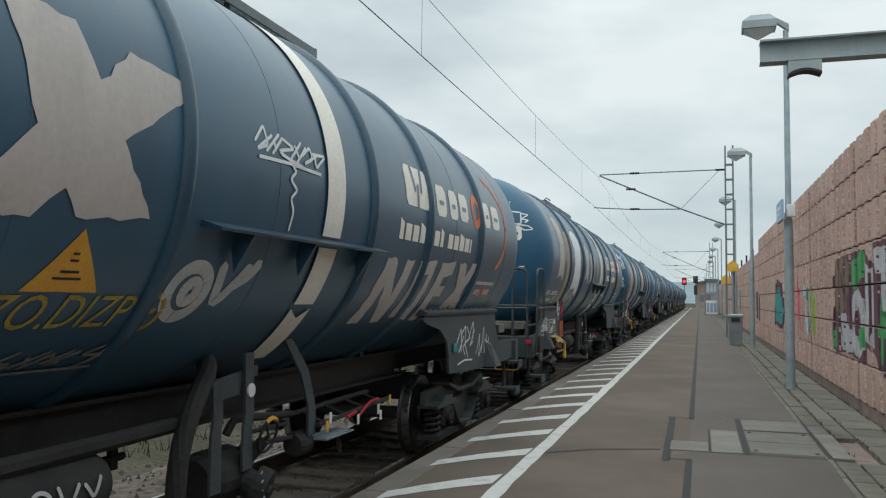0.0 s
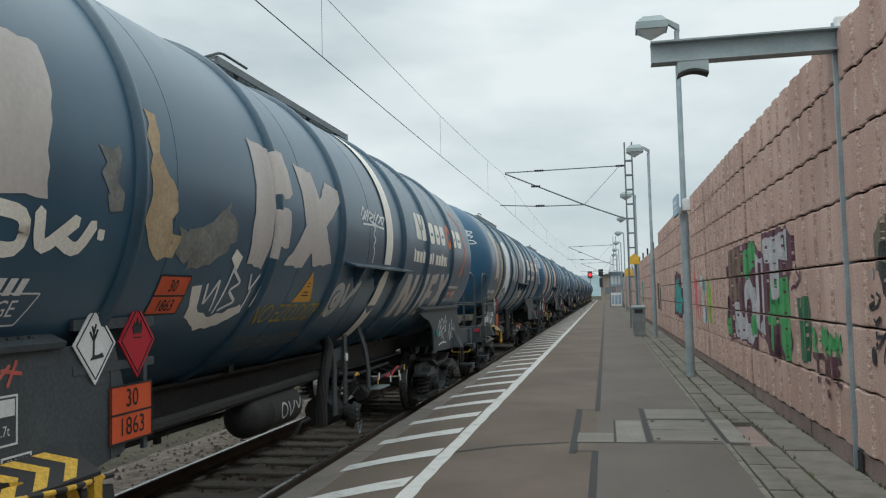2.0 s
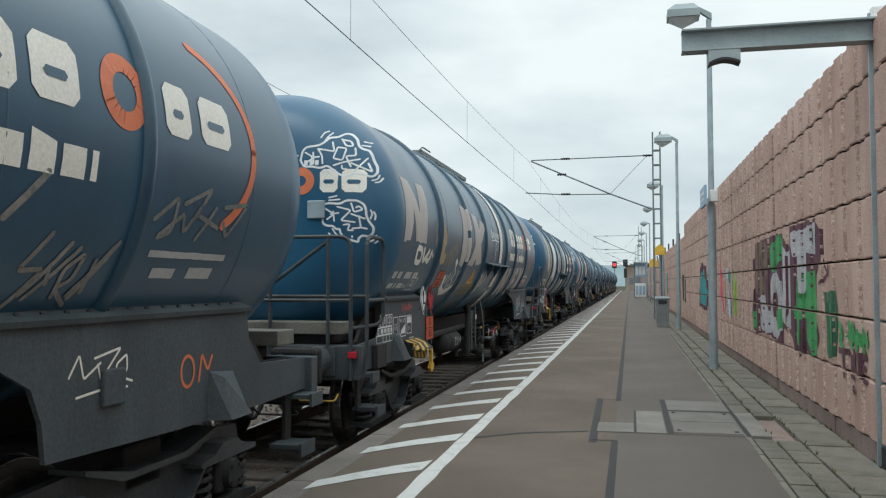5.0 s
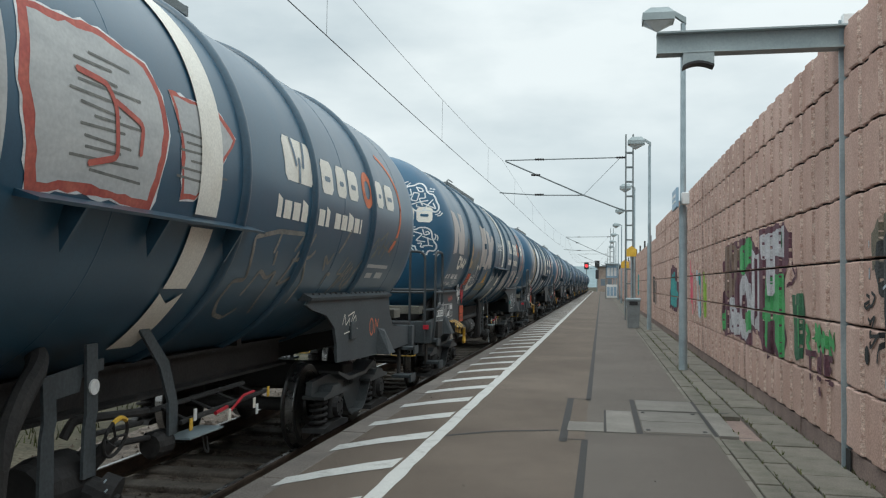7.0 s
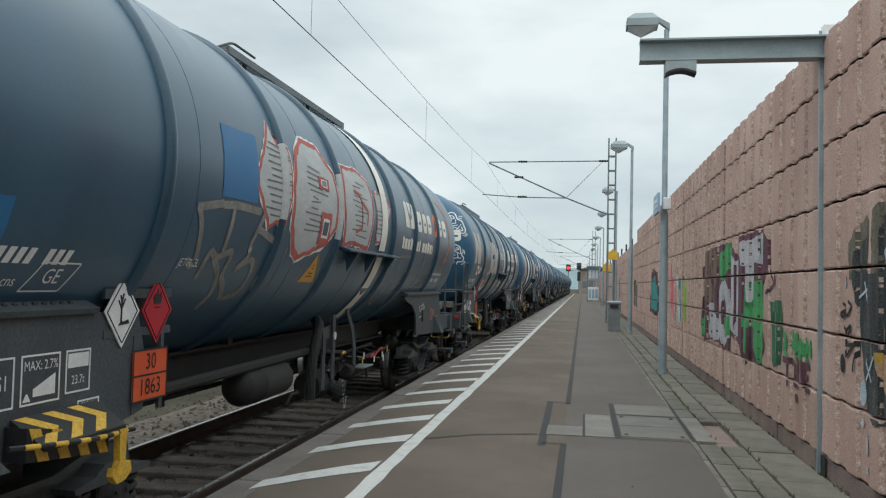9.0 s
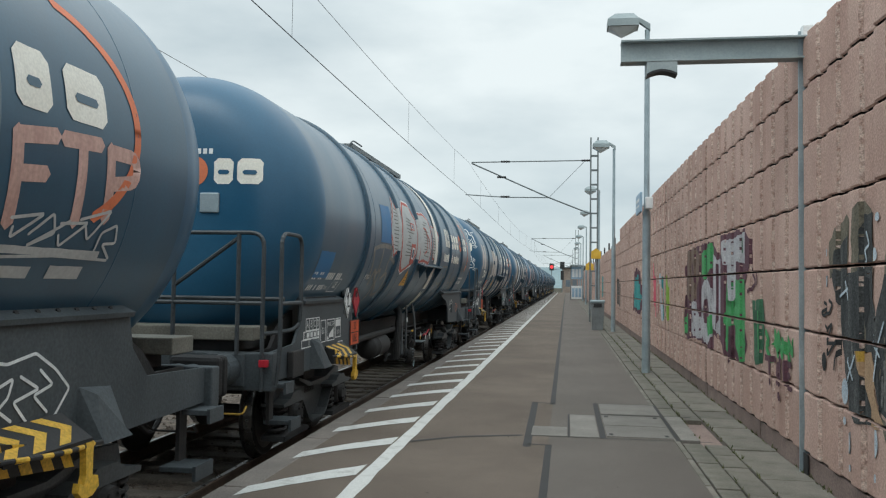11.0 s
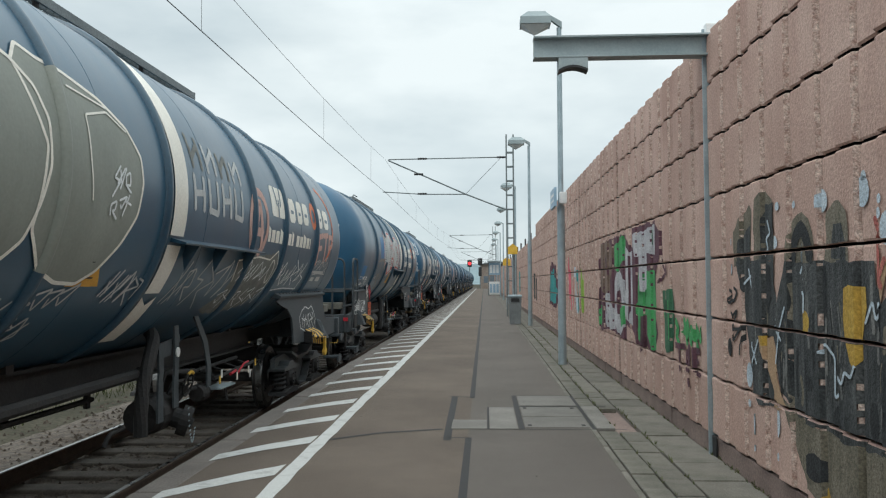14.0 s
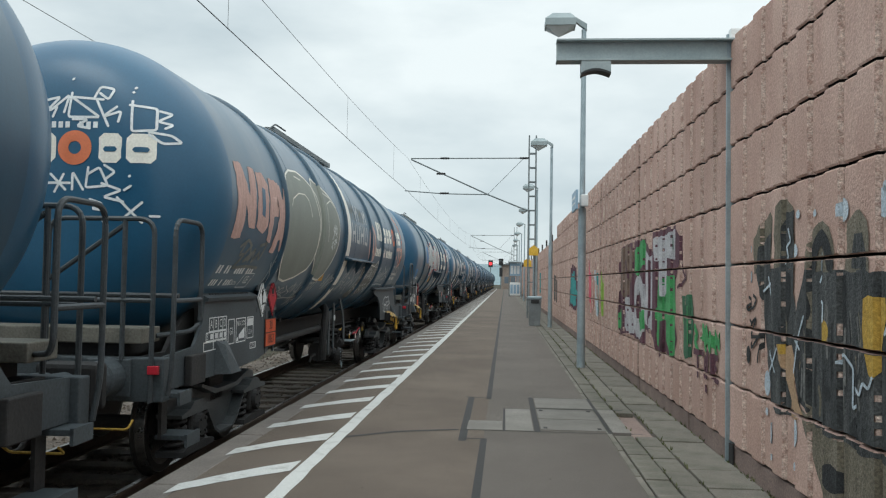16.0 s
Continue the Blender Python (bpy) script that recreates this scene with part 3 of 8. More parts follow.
# ---------------------------------------------------------------- noise barrier
FLUTE = ((0.0, 0.0), (0.014, 0.040), (0.215, 0.046), (0.238, 0.014), (0.455, 0.020), (0.474, 0.0))
PERIOD = 0.49
BAY = 4.9
BAY0 = 7.45
ROWS = (0.175, 0.684, 1.19, 1.71, 2.245, 2.75, 3.255, 3.70)


def flute(y):
    """How far the fluted face stands out towards the platform at y."""
    u = ((y - BAY0) % BAY) % PERIOD
    for (a, p), (b, q) in zip(FLUTE, FLUTE[1:] + ((PERIOD, 0.0),)):
        if a <= u <= b:
            return p + (q - p) * (u - a) / (b - a)
    return 0.0


def flute_cuts(y0, y1):
    out, k = [], math.floor((y0 - BAY0) / PERIOD) - 1
    while BAY0 + k * PERIOD < y1:
        out += [BAY0 + k * PERIOD + f[0] for f in FLUTE]
        k += 1
    return [c for c in out if y0 < c < y1]


def build_wall():
    wall = new("wall_east")
    tagged(wall, "tall fluted reddish concrete noise barrier with graffiti beside the platform", "noise barrier", kind="structure")
    rnd = random.Random(12)
    meshes = {}
    for r, (z0, z1) in enumerate(zip(ROWS, ROWS[1:])):
        for v in range(3):
            bm = bmesh.new()
            cols = []
            n = int(round(BAY / PERIOD))
            for k in range(n):
                for u, d in FLUTE:
                    y = k * PERIOD + u
                    cols.append((y, d))
            cols.append((BAY - 0.02, 0.0))
            cols[0] = (0.02, 0.0)
            front = []
            for y, d in cols:
                x = WALL - d
                j = rnd.uniform(-0.006, 0.006)
                front.append([bm.verts.new((x + 0.012, y, z0 + 0.009)), bm.verts.new((x + j, y, z0 + 0.022)), bm.verts.new((x + rnd.uniform(-0.004, 0.004), y, (z0 + z1) / 2)),
                              bm.verts.new((x + j, y, z1 - 0.022)), bm.verts.new((x + 0.012, y, z1 - 0.009)), bm.verts.new((WALL + 0.14, y, z1 - 0.009))])
            for a, b in zip(front, front[1:]):
                for k in range(5):
                    f = bm.faces.new((a[k], b[k], b[k + 1], a[k + 1]))
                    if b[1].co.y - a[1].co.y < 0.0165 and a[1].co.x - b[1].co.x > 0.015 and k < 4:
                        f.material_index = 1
            for e in (front[0], front[-1]):
                bm.faces.new(e + [bm.verts.new((WALL + 0.14, e[0].co.y, z0 + 0.012))])
            me = bpy.data.meshes.new("wall_panel")
            bmesh.ops.recalc_face_normals(bm, faces=bm.faces)
            bm.to_mesh(me)
            bm.free()
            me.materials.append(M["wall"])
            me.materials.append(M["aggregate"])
            meshes[r, v] = me
    b0, b1 = -4, 32
    for bay in range(b0, b1):
        top = 7 if BAY0 + bay * BAY < 31 else 6
        for r in range(top):
            share("wall_panel", meshes[r, rnd.randrange(3)], wall, (0, BAY0 + bay * BAY, 0))
    # core behind the panels, seen in the joints
    bm = bmesh.new()
    box(bm, WALL + 0.07, WALL + 0.20, BAY0 + b0 * BAY, 32.0, -0.3, ROWS[-1] - 0.03)
    box(bm, WALL + 0.07, WALL + 0.20, 32.0, BAY0 + b1 * BAY, -0.3, ROWS[-2] - 0.03)
    part("wall_core", bm, M["tar"], wall)
    for bay in range(b0, b1):
        bm = bmesh.new()
        y = BAY0 + bay * BAY
        box(bm, WALL - 0.005, WALL + 0.06, y + 0.015, y + BAY / 3 - 0.008, -0.25, ROWS[0] - 0.01, bevel=0.008)
        box(bm, WALL - 0.009, WALL + 0.06, y + BAY / 3 + 0.008, y + BAY - 0.04, -0.25, ROWS[0] - 0.012, bevel=0.008)
        part("plinth", bm, M["plinth"], wall)
    # steel posts between the bays
    for bay in range(b0, b1):
        y = BAY0 + bay * BAY
        near = bay == 0
        bm = bmesh.new()
        w = 0.022 if near else 0.012
        box(bm, WALL - (0.050 if near else -0.02), WALL + 0.1, y - w / 2, y + w / 2, -0.2, ROWS[-1] + (0.06 if near else -0.05))
        p = part("wall_post", bm, M["galv"] if near else M["tar"], wall, "galvanised steel post between the panels" if near else "")
        if near:
            b2 = bmesh.new()
            box(b2, WALL - 0.03, WALL + 0.06, y - 0.07, y + 0.02, 3.70, 3.80, bevel=0.01)
            part("post_cap", b2, M["white"], p)
            b2 = bmesh.new()
            box(b2, WALL - 0.03, WALL - 0.02, y - 0.16, y - 0.04, -0.02, 0.17)
            part("drain_slot", b2, M["black"], p)
    return wall


def wall_paint(name, mat, polys=(), strokes=(), width=0.04, lift=0.004, parent=None, seed=3, rag=0.014, chip=False):
    """Paint laid on the fluted face: drawings in (y, z)."""
    if len(polys) > 1:
        return [wall_paint(name, mat, [p], (), width, lift + 0.0002 * i, parent, seed + i, rag, chip) for i, p in enumerate(polys)]
    bm = bmesh.new()
    for i, p in enumerate(polys):
        flat_fill(bm, ragged(list(p), 0.07, rag, seed + i))
    for i, s in enumerate(strokes):
        flat_stroke(bm, s, width, 0.0002 * i)
    ys, zs = [v.co.x for v in bm.verts], [v.co.y for v in bm.verts]
    cuts = flute_cuts(min(ys), max(ys))
    slice_up(bm, cuts, [z + d for z in ROWS for d in (-0.015, 0.015)] + ([min(zs) + 0.035 * k for k in range(1, int((max(zs) - min(zs)) / 0.035))] if chip else []))
    for v in bm.verts:
        y, z, l = v.co
        v.co = (WALL - flute(y) - lift - l - 0.004, y, z)
    # leave the dark joints between the panel rows open
    gone = [f for f in bm.faces if any(abs(f.calc_center_median().z - z) < 0.012 for z in ROWS)]
    bmesh.ops.delete(bm, geom=gone, context='FACES')
    # paint flaked off the broken edges of the flutes
    if chip:
        rnd = random.Random(seed)
        gone = [f for f in bm.faces if ((f.calc_center_median().y - BAY0) % BAY) % PERIOD < 0.014 and rnd.random() < 0.15]
        bmesh.ops.delete(bm, geom=gone, context='FACES')
    return part(name, bm, M[mat], parent)


def closed_loop(cx, cy, rx, ry, n=16):
    return [(cx + rx * math.cos(2 * math.pi * k / n), cy + ry * math.sin(2 * math.pi * k / n)) for k in range(n + 1)]


def build_wall_graffiti(wall):
    wp = lambda n, m, polys=(), strokes=(), **k: wall_paint(n, m, polys, strokes, parent=wall, **k)
    # first piece: rounded letters in white, green and brown on a purple ground
    wp("graffiti_ground", "w_purple", [[(14.38, 1.86), (13.99, 2.13), (13.11, 2.17), (11.75, 2.17), (11.19, 1.94), (11.21, 2.21), (9.73, 2.22), (9.38, 2.07), (9.37, 1.82), (9.55, 1.66), (9.7, 1.57), (9.68, 1.18), (9.52, 0.93), (9.66, 0.7), (9.92, 0.67), (10.27, 0.78), (10.43, 1.01), (10.5, 0.87), (10.6, 0.61), (10.88, 0.69), (11.05, 0.84), (11.58, 0.91), (11.66, 0.75), (11.94, 0.67), (12.45, 0.73), (13.43, 0.76), (14.28, 0.66), (14.45, 0.98), (14.18, 1.14)]], lift=0.001, chip=True)
    wp("graffiti_fill", "w_brown", [[(13.99, 2.13), (13.11, 2.16), (12.81, 2.0), (12.9, 1.65), (13.29, 1.3), (13.79, 1.29), (14.14, 1.47), (14.24, 1.85)]], lift=0.003, chip=True)
    wp("graffiti_fill", "w_green", [[(12.65, 2.03), (11.89, 2.17), (11.64, 2.04), (11.87, 1.81), (12.36, 1.65), (12.68, 1.74)], [(14.38, 1.04), (13.98, 1.12), (13.95, 0.82), (14.36, 0.75)],
                                    [(10.77, 1.64), (10.64, 1.35), (10.37, 1.3), (10.19, 1.36), (10.14, 1.63), (9.77, 1.63), (9.71, 1.18), (9.58, 0.93), (9.66, 0.73), (9.92, 0.69), (10.14, 0.89), (10.29, 1.1), (10.55, 1.07), (10.57, 0.86), (10.64, 0.73), (10.88, 0.77), (10.9, 1.13), (10.84, 1.42)]], lift=0.004, chip=True)
    wp("graffiti_fill", "w_white", [[(13.66, 1.29), (13.29, 1.34), (12.69, 1.06), (12.68, 0.8), (13.25, 0.75), (13.69, 0.88)], [(11.69, 2.04), (11.37, 1.91), (11.19, 1.93), (11.14, 0.9), (11.58, 0.99), (11.66, 1.57)],
                                    [(11.04, 2.12), (10.71, 2.14), (10.23, 2.13), (9.72, 2.17), (9.59, 2.08), (9.61, 1.82), (9.71, 1.81), (10.18, 1.87), (10.21, 1.7), (10.23, 1.43), (10.37, 1.38), (10.56, 1.39), (10.65, 1.71), (10.66, 1.85), (10.94, 1.83), (11.03, 1.97)]], lift=0.006, chip=True)
    wp("graffiti_fill", "w_white", strokes=[closed_loop(12.2, 1.2, 0.36, 0.36)], width=0.24, lift=0.007)
    wp("graffiti_fill", "w_green", [[(12.12, 1.12), (11.83, 1.17), (11.76, 0.92), (12.0, 0.86)]], lift=0.009)
    wp("graffiti_line", "w_purple", strokes=[[(11.40, 1.85), (11.36, 1.35), (11.42, 1.0)], [(13.55, 1.2), (13.45, 1.0)], [(13.5, 1.9), (13.3, 1.6)]], width=0.05, lift=0.009)
    wp("graffiti_line", "w_dgreen", strokes=[[(9.86, 2.1), (9.84, 1.95)], [(12.3, 2.0), (12.32, 1.75)]], width=0.06, lift=0.010)
    wp("graffiti_fill", "w_dgreen", [[(9.35, 1.41), (9.21, 1.41), (9.14, 1.2), (9.03, 1.23), (9.07, 1.41), (8.85, 1.43), (8.79, 1.21), (8.81, 1.01), (8.88, 0.79), (9.07, 0.74), (9.19, 0.86), (9.08, 0.96), (9.16, 1.02), (9.28, 1.13)]], lift=0.006, chip=True)
    wp("graffiti_fill", "w_green", strokes=[[(8.98, 1.3), (8.96, 0.9)], [(9.2, 1.3), (9.12, 1.12)]], width=0.04, lift=0.009)
    wp("wall_tag", "w_green", strokes=tag_strokes(7.62, 8.6, 0.9, 1.14, 5, 5), width=0.075, lift=0.006)
    wp("wall_tag", "w_purple", strokes=[[(8.66, 0.86), (8.35, 0.86)], [(8.5, 0.86), (8.48, 0.62)], [(8.3, 0.64), (8.28, 0.86), (8.1, 0.62), (8.08, 0.9)], [(7.98, 0.86), (7.8, 0.86)], [(7.97, 0.86), (7.95, 0.66), (7.78, 0.65)],
                                       [(7.96, 0.76), (7.84, 0.76)], [(8.15, 0.56), (8.1, 0.52)]], width=0.06, lift=0.008)
    wp("wall_tag", "w_purple", strokes=[[(9.4, 1.75), (9.2, 1.6), (9.5, 1.5)], [(9.05, 1.7), (9.06, 1.58)], [(14.6, 1.6), (14.62, 1.42)]], width=0.04)
    # bright strips and a teal piece further along
    wp("wall_tag", "w_pink", strokes=[[(19.5, 2.0), (19.1, 1.3)], [(19.3, 1.35), (18.9, 0.95)], [(18.6, 1.5), (18.5, 1.0)]], width=0.26)
    wp("wall_tag", "w_blue", strokes=[[(18.2, 1.75), (17.7, 0.9)]], width=0.22)
    wp("wall_tag", "w_teal", strokes=[[(17.75, 1.7), (17.4, 0.92)]], width=0.16, lift=0.006)
    wp("wall_tag", "w_lime", strokes=[[(16.9, 1.7), (16.8, 0.95)], [(16.6, 1.6), (16.65, 1.05)]], width=0.22)
    wp("graffiti_fill", "w_purple", [[(25.2, 0.85), (25.0, 1.8), (24.4, 2.05), (23.0, 1.9), (22.2, 1.2), (22.8, 0.8)]], lift=0.003, rag=0.05)
    wp("graffiti_fill", "w_teal", [[(24.8, 0.95), (24.7, 1.75), (23.6, 1.85), (22.6, 1.25), (23.1, 0.9)]], lift=0.006, rag=0.04)
    wp("graffiti_fill", "w_black", [[(33.0, 0.85), (33.1, 1.8), (32.4, 1.8), (32.2, 0.85)], [(31.9, 0.8), (31.8, 1.7), (31.3, 1.6), (31.4, 0.8)]], rag=0.05)
    wp("graffiti_fill", "w_teal", [[(47.0, 0.9), (46.8, 2.1), (45.6, 2.0), (45.4, 1.0)]], rag=0.05)
    # thin black writing on the next bay
    wp("wall_tag", "w_ink", strokes=[[(6.84, 1.44), (6.68, 1.4), (6.85, 1.33), (6.91, 1.36), (6.78, 1.39)], [(6.63, 1.46), (6.55, 1.43), (6.64, 1.35), (6.75, 1.38)], [(6.81, 1.26), (6.73, 1.21), (6.56, 1.29), (6.65, 1.17), (6.77, 1.12)],
                                     [(6.71, 1.13), (6.43, 1.15), (6.52, 1.01), (6.53, 0.95)], [(6.77, 1.19), (6.67, 1.04), (6.46, 1.18)]], width=0.026)
    wp("wall_tag", "w_ink", [closed_loop(6.85, 0.98, 0.05, 0.075, 10)[:-1]], rag=0.004)
    # large dark piece: olive shadows, grey-black bodies, flaked at the flutes
    wp("graffiti_shadow", "w_olive", [[(6.62, 1.62), (6.64, 1.89), (6.51, 1.99), (6.31, 2.08), (6.26, 2.03), (6.31, 1.62)], [(6.15, 1.66), (6.12, 2.11), (5.94, 2.14), (5.82, 2.08), (5.79, 1.8), (5.81, 1.65)],
                                      [(5.54, 1.63), (5.48, 1.86), (5.35, 1.94), (5.24, 1.95), (5.12, 1.89), (5.05, 1.73), (5.06, 1.63)], [(4.95, 1.62), (4.92, 1.9), (4.81, 1.96), (4.68, 1.96), (4.6, 1.89), (4.58, 1.71), (4.58, 1.61)],
                                      [(5.61, 0.75), (5.45, 0.44), (5.28, 0.24), (4.87, 0.21), (3.84, 0.24), (3.81, 0.66), (4.83, 0.64), (5.39, 0.66)]], lift=0.002, rag=0.018, chip=True)
    wp("graffiti_fill", "w_black", [[(6.56, 1.61), (6.53, 1.82), (6.29, 1.93), (6.31, 1.62)], [(6.03, 1.65), (5.97, 2.06), (5.8, 2.05), (5.81, 1.65)], [(4.86, 1.64), (4.82, 1.83), (4.65, 1.83), (4.6, 1.71), (4.61, 1.63)],
                                    [(6.57, 1.66), (6.48, 1.43), (6.41, 1.19), (6.33, 0.9), (6.2, 0.71), (6.1, 0.63), (5.84, 0.65), (5.83, 0.76), (5.93, 0.88), (6.04, 1.01), (6.08, 1.12), (5.84, 1.13), (5.7, 0.92), (5.61, 0.78), (5.39, 0.65), (4.83, 0.63), (4.08, 0.64), (3.41, 0.64), (3.34, 1.67), (4.1, 1.64), (4.15, 1.44), (4.24, 1.38), (4.32, 1.49), (4.33, 1.62),
                                     (4.95, 1.63), (5.06, 1.63), (5.54, 1.64), (5.66, 1.42), (5.69, 1.34), (5.77, 1.41), (5.82, 1.49), (5.81, 1.65)]], lift=0.004, rag=0.015, chip=True)
    wp("graffiti_fill", "w_ink", strokes=[[(5.45, 1.64), (5.4, 1.8), (5.26, 1.86), (5.15, 1.79), (5.1, 1.65)]], width=0.10, lift=0.006, chip=True)
    wp("graffiti_fill", "w_ink", [closed_loop(5.1, 0.4, 0.15, 0.085, 12)[:-1], closed_loop(5.19, 0.89, 0.10, 0.05, 10)[:-1], closed_loop(4.37, 0.79, 0.05, 0.105, 10)[:-1], closed_loop(4.79, 0.72, 0.08, 0.095, 10)[:-1],
                                  [(5.95, 1.64), (5.86, 1.62), (5.86, 1.4), (5.93, 1.28), (5.97, 1.45)], [(5.0, 1.6), (4.93, 1.6), (4.92, 1.3), (4.97, 1.22)]], lift=0.0065, rag=0.008)
    wp("graffiti_fill", "w_tan", [[(6.08, 1.12), (5.84, 1.13), (5.77, 1.01), (5.7, 0.9), (5.61, 0.75), (5.52, 0.67), (5.84, 0.65), (5.83, 0.76), (5.93, 0.88), (6.04, 1.01)], [(4.28, 1.62), (4.13, 1.62), (4.17, 1.49), (4.21, 1.41), (4.26, 1.49)], [(6.27, 1.64), (6.19, 1.64), (6.24, 1.52)]], lift=0.007)
    wp("graffiti_fill", "w_yellow", [[(4.64, 1.47), (4.58, 1.49), (4.43, 1.48), (4.42, 1.38), (4.47, 1.2), (4.53, 1.04), (4.58, 1.07), (4.63, 1.19), (4.65, 1.31)], closed_loop(5.19, 1.26, 0.065, 0.072, 14)[:-1], [(5.02, 0.24), (4.95, 0.32), (4.9, 0.22)], [(6.06, 1.12), (5.94, 1.13), (5.96, 1.06), (6.02, 1.05)]], lift=0.008, rag=0.005)
    rnd = random.Random(77)
    for m_, n_ in (("w_olive", 22), ("w_grey", 30), ("w_ink", 26)):
        for k in range(n_):
            y, z = rnd.uniform(3.5, 6.15), rnd.uniform(0.68, 1.3)
            if abs(y - 5.8) < 0.14 or abs(y - 4.53) < 0.13:
                continue
            h = rnd.uniform(0.10, 0.34)
            wp("worn_streak", m_, strokes=[[(y, z), (y + rnd.uniform(-0.02, 0.02), z + h * 0.5), (y + rnd.uniform(-0.02, 0.02), z + h)]], width=rnd.uniform(0.008, 0.035), lift=0.0052 + 0.0001 * k)
    wp("wall_tag", "w_blue", strokes=[[(6.32, 1.6), (6.26, 1.45)], [(6.43, 1.49), (6.22, 1.57)], [(5.89, 1.93), (5.84, 1.84), (5.92, 1.81), (5.88, 1.73), (5.96, 1.69)], [(5.23, 1.74), (5.22, 1.63), (5.28, 1.6), (5.31, 1.56)], [(5.27, 1.53), (5.26, 1.44), (5.19, 1.44), (5.2, 1.32)], [(5.77, 1.25), (5.6, 1.12)],
                                     [(5.53, 1.34), (5.63, 1.19), (5.7, 0.96)], [(6.22, 1.08), (6.1, 0.92)], [(6.06, 1.09), (6.23, 0.87)], [(5.01, 1.09), (4.95, 1.15), (4.82, 1.08), (4.83, 0.85), (4.75, 0.89), (4.73, 0.99), (4.68, 0.94), (4.64, 1.02), (4.57, 0.99), (4.53, 1.06)], [(4.43, 1.29), (4.35, 1.41), (4.32, 1.31), (4.22, 1.4)]], width=0.020, lift=0.011)
    wp("wall_tag", "w_red", strokes=[[(4.3, 1.81), (4.25, 1.73), (4.22, 1.63), (4.24, 1.55)], [(4.31, 1.83), (4.28, 1.77)], [(4.16, 1.62), (4.23, 1.52), (4.2, 1.48)]], width=0.035, lift=0.010)
    # dabs of white, thin towards their edges
    for cy, cz, ry, rz in ((4.96, 1.98, 0.07, 0.07), (4.44, 1.98, 0.07, 0.085), (4.43, 2.06, 0.03, 0.03), (4.21, 1.92, 0.02, 0.025), (4.22, 1.85, 0.02, 0.03), (4.15, 1.77, 0.06, 0.085), (4.05, 1.77, 0.035, 0.075), (5.69, 1.77, 0.045, 0.045), (5.64, 2.01, 0.035, 0.03), (5.41, 2.0, 0.025, 0.025),
                           (6.7, 1.82, 0.035, 0.03), (6.36, 0.81, 0.065, 0.095), (6.37, 0.6, 0.03, 0.03), (6.22, 0.47, 0.05, 0.085), (5.71, 0.57, 0.055, 0.105), (6.19, 0.3, 0.025, 0.025), (5.79, 0.32, 0.02, 0.03), (6.71, 1.60, 0.05, 0.05), (4.26, 1.78, 0.018, 0.022)):
        wp("white_dab", "w_blue", [closed_loop(cy, cz, ry, rz, 12)[:-1]], lift=0.005, rag=0.005, chip=True)


# ---------------------------------------------------------------- platform furniture
def build_bracket():
    y = BAY0
    th = new("bracket_arm")
    tagged(th, "grey steel I-beam arm fixed across the top of the wall post", "beam")
    bm = bmesh.new()
    prism(bm, [(y - 0.075, 3.515), (y + 0.075, 3.515), (y + 0.075, 3.53), (y + 0.006, 3.53), (y + 0.006, 3.695), (y + 0.075, 3.695), (y + 0.075, 3.71), (y - 0.075, 3.71), (y - 0.075, 3.695), (y - 0.006, 3.695), (y - 0.006, 3.53), (y - 0.075, 3.53)], 0.46, WALL + 0.02, 'x')
    part("beam", bm, M["beam"], th)
    bm = bmesh.new()
    pts = [(0.68, 3.514), (0.94, 3.514), (0.94, 3.41)] + [(0.94 - 0.26 * k / 8, 3.41 + 0.035 * math.sin(math.pi * k / 8)) for k in range(1, 8)] + [(0.68, 3.405)]
    prism(bm, pts, y - 0.07, y + 0.07, 'y')
    part("saddle", bm, M["beam"], th, "curved grey saddle plate under the arm")
    bm = bmesh.new()
    pts = [(0.68, 3.405)] + [(0.68 + 0.26 * k / 8, 3.41 + 0.035 * math.sin(math.pi * k / 8)) for k in range(1, 8)] + [(0.94, 3.41), (0.94, 3.39)] + [(0.94 - 0.26 * k / 8, 3.39 + 0.035 * math.sin(math.pi * k / 8)) for k in range(1, 8)] + [(0.68, 3.385)]
    prism(bm, pts, y - 0.072, y + 0.072, 'y')
    part("rubber_pad", bm, M["black"], th)


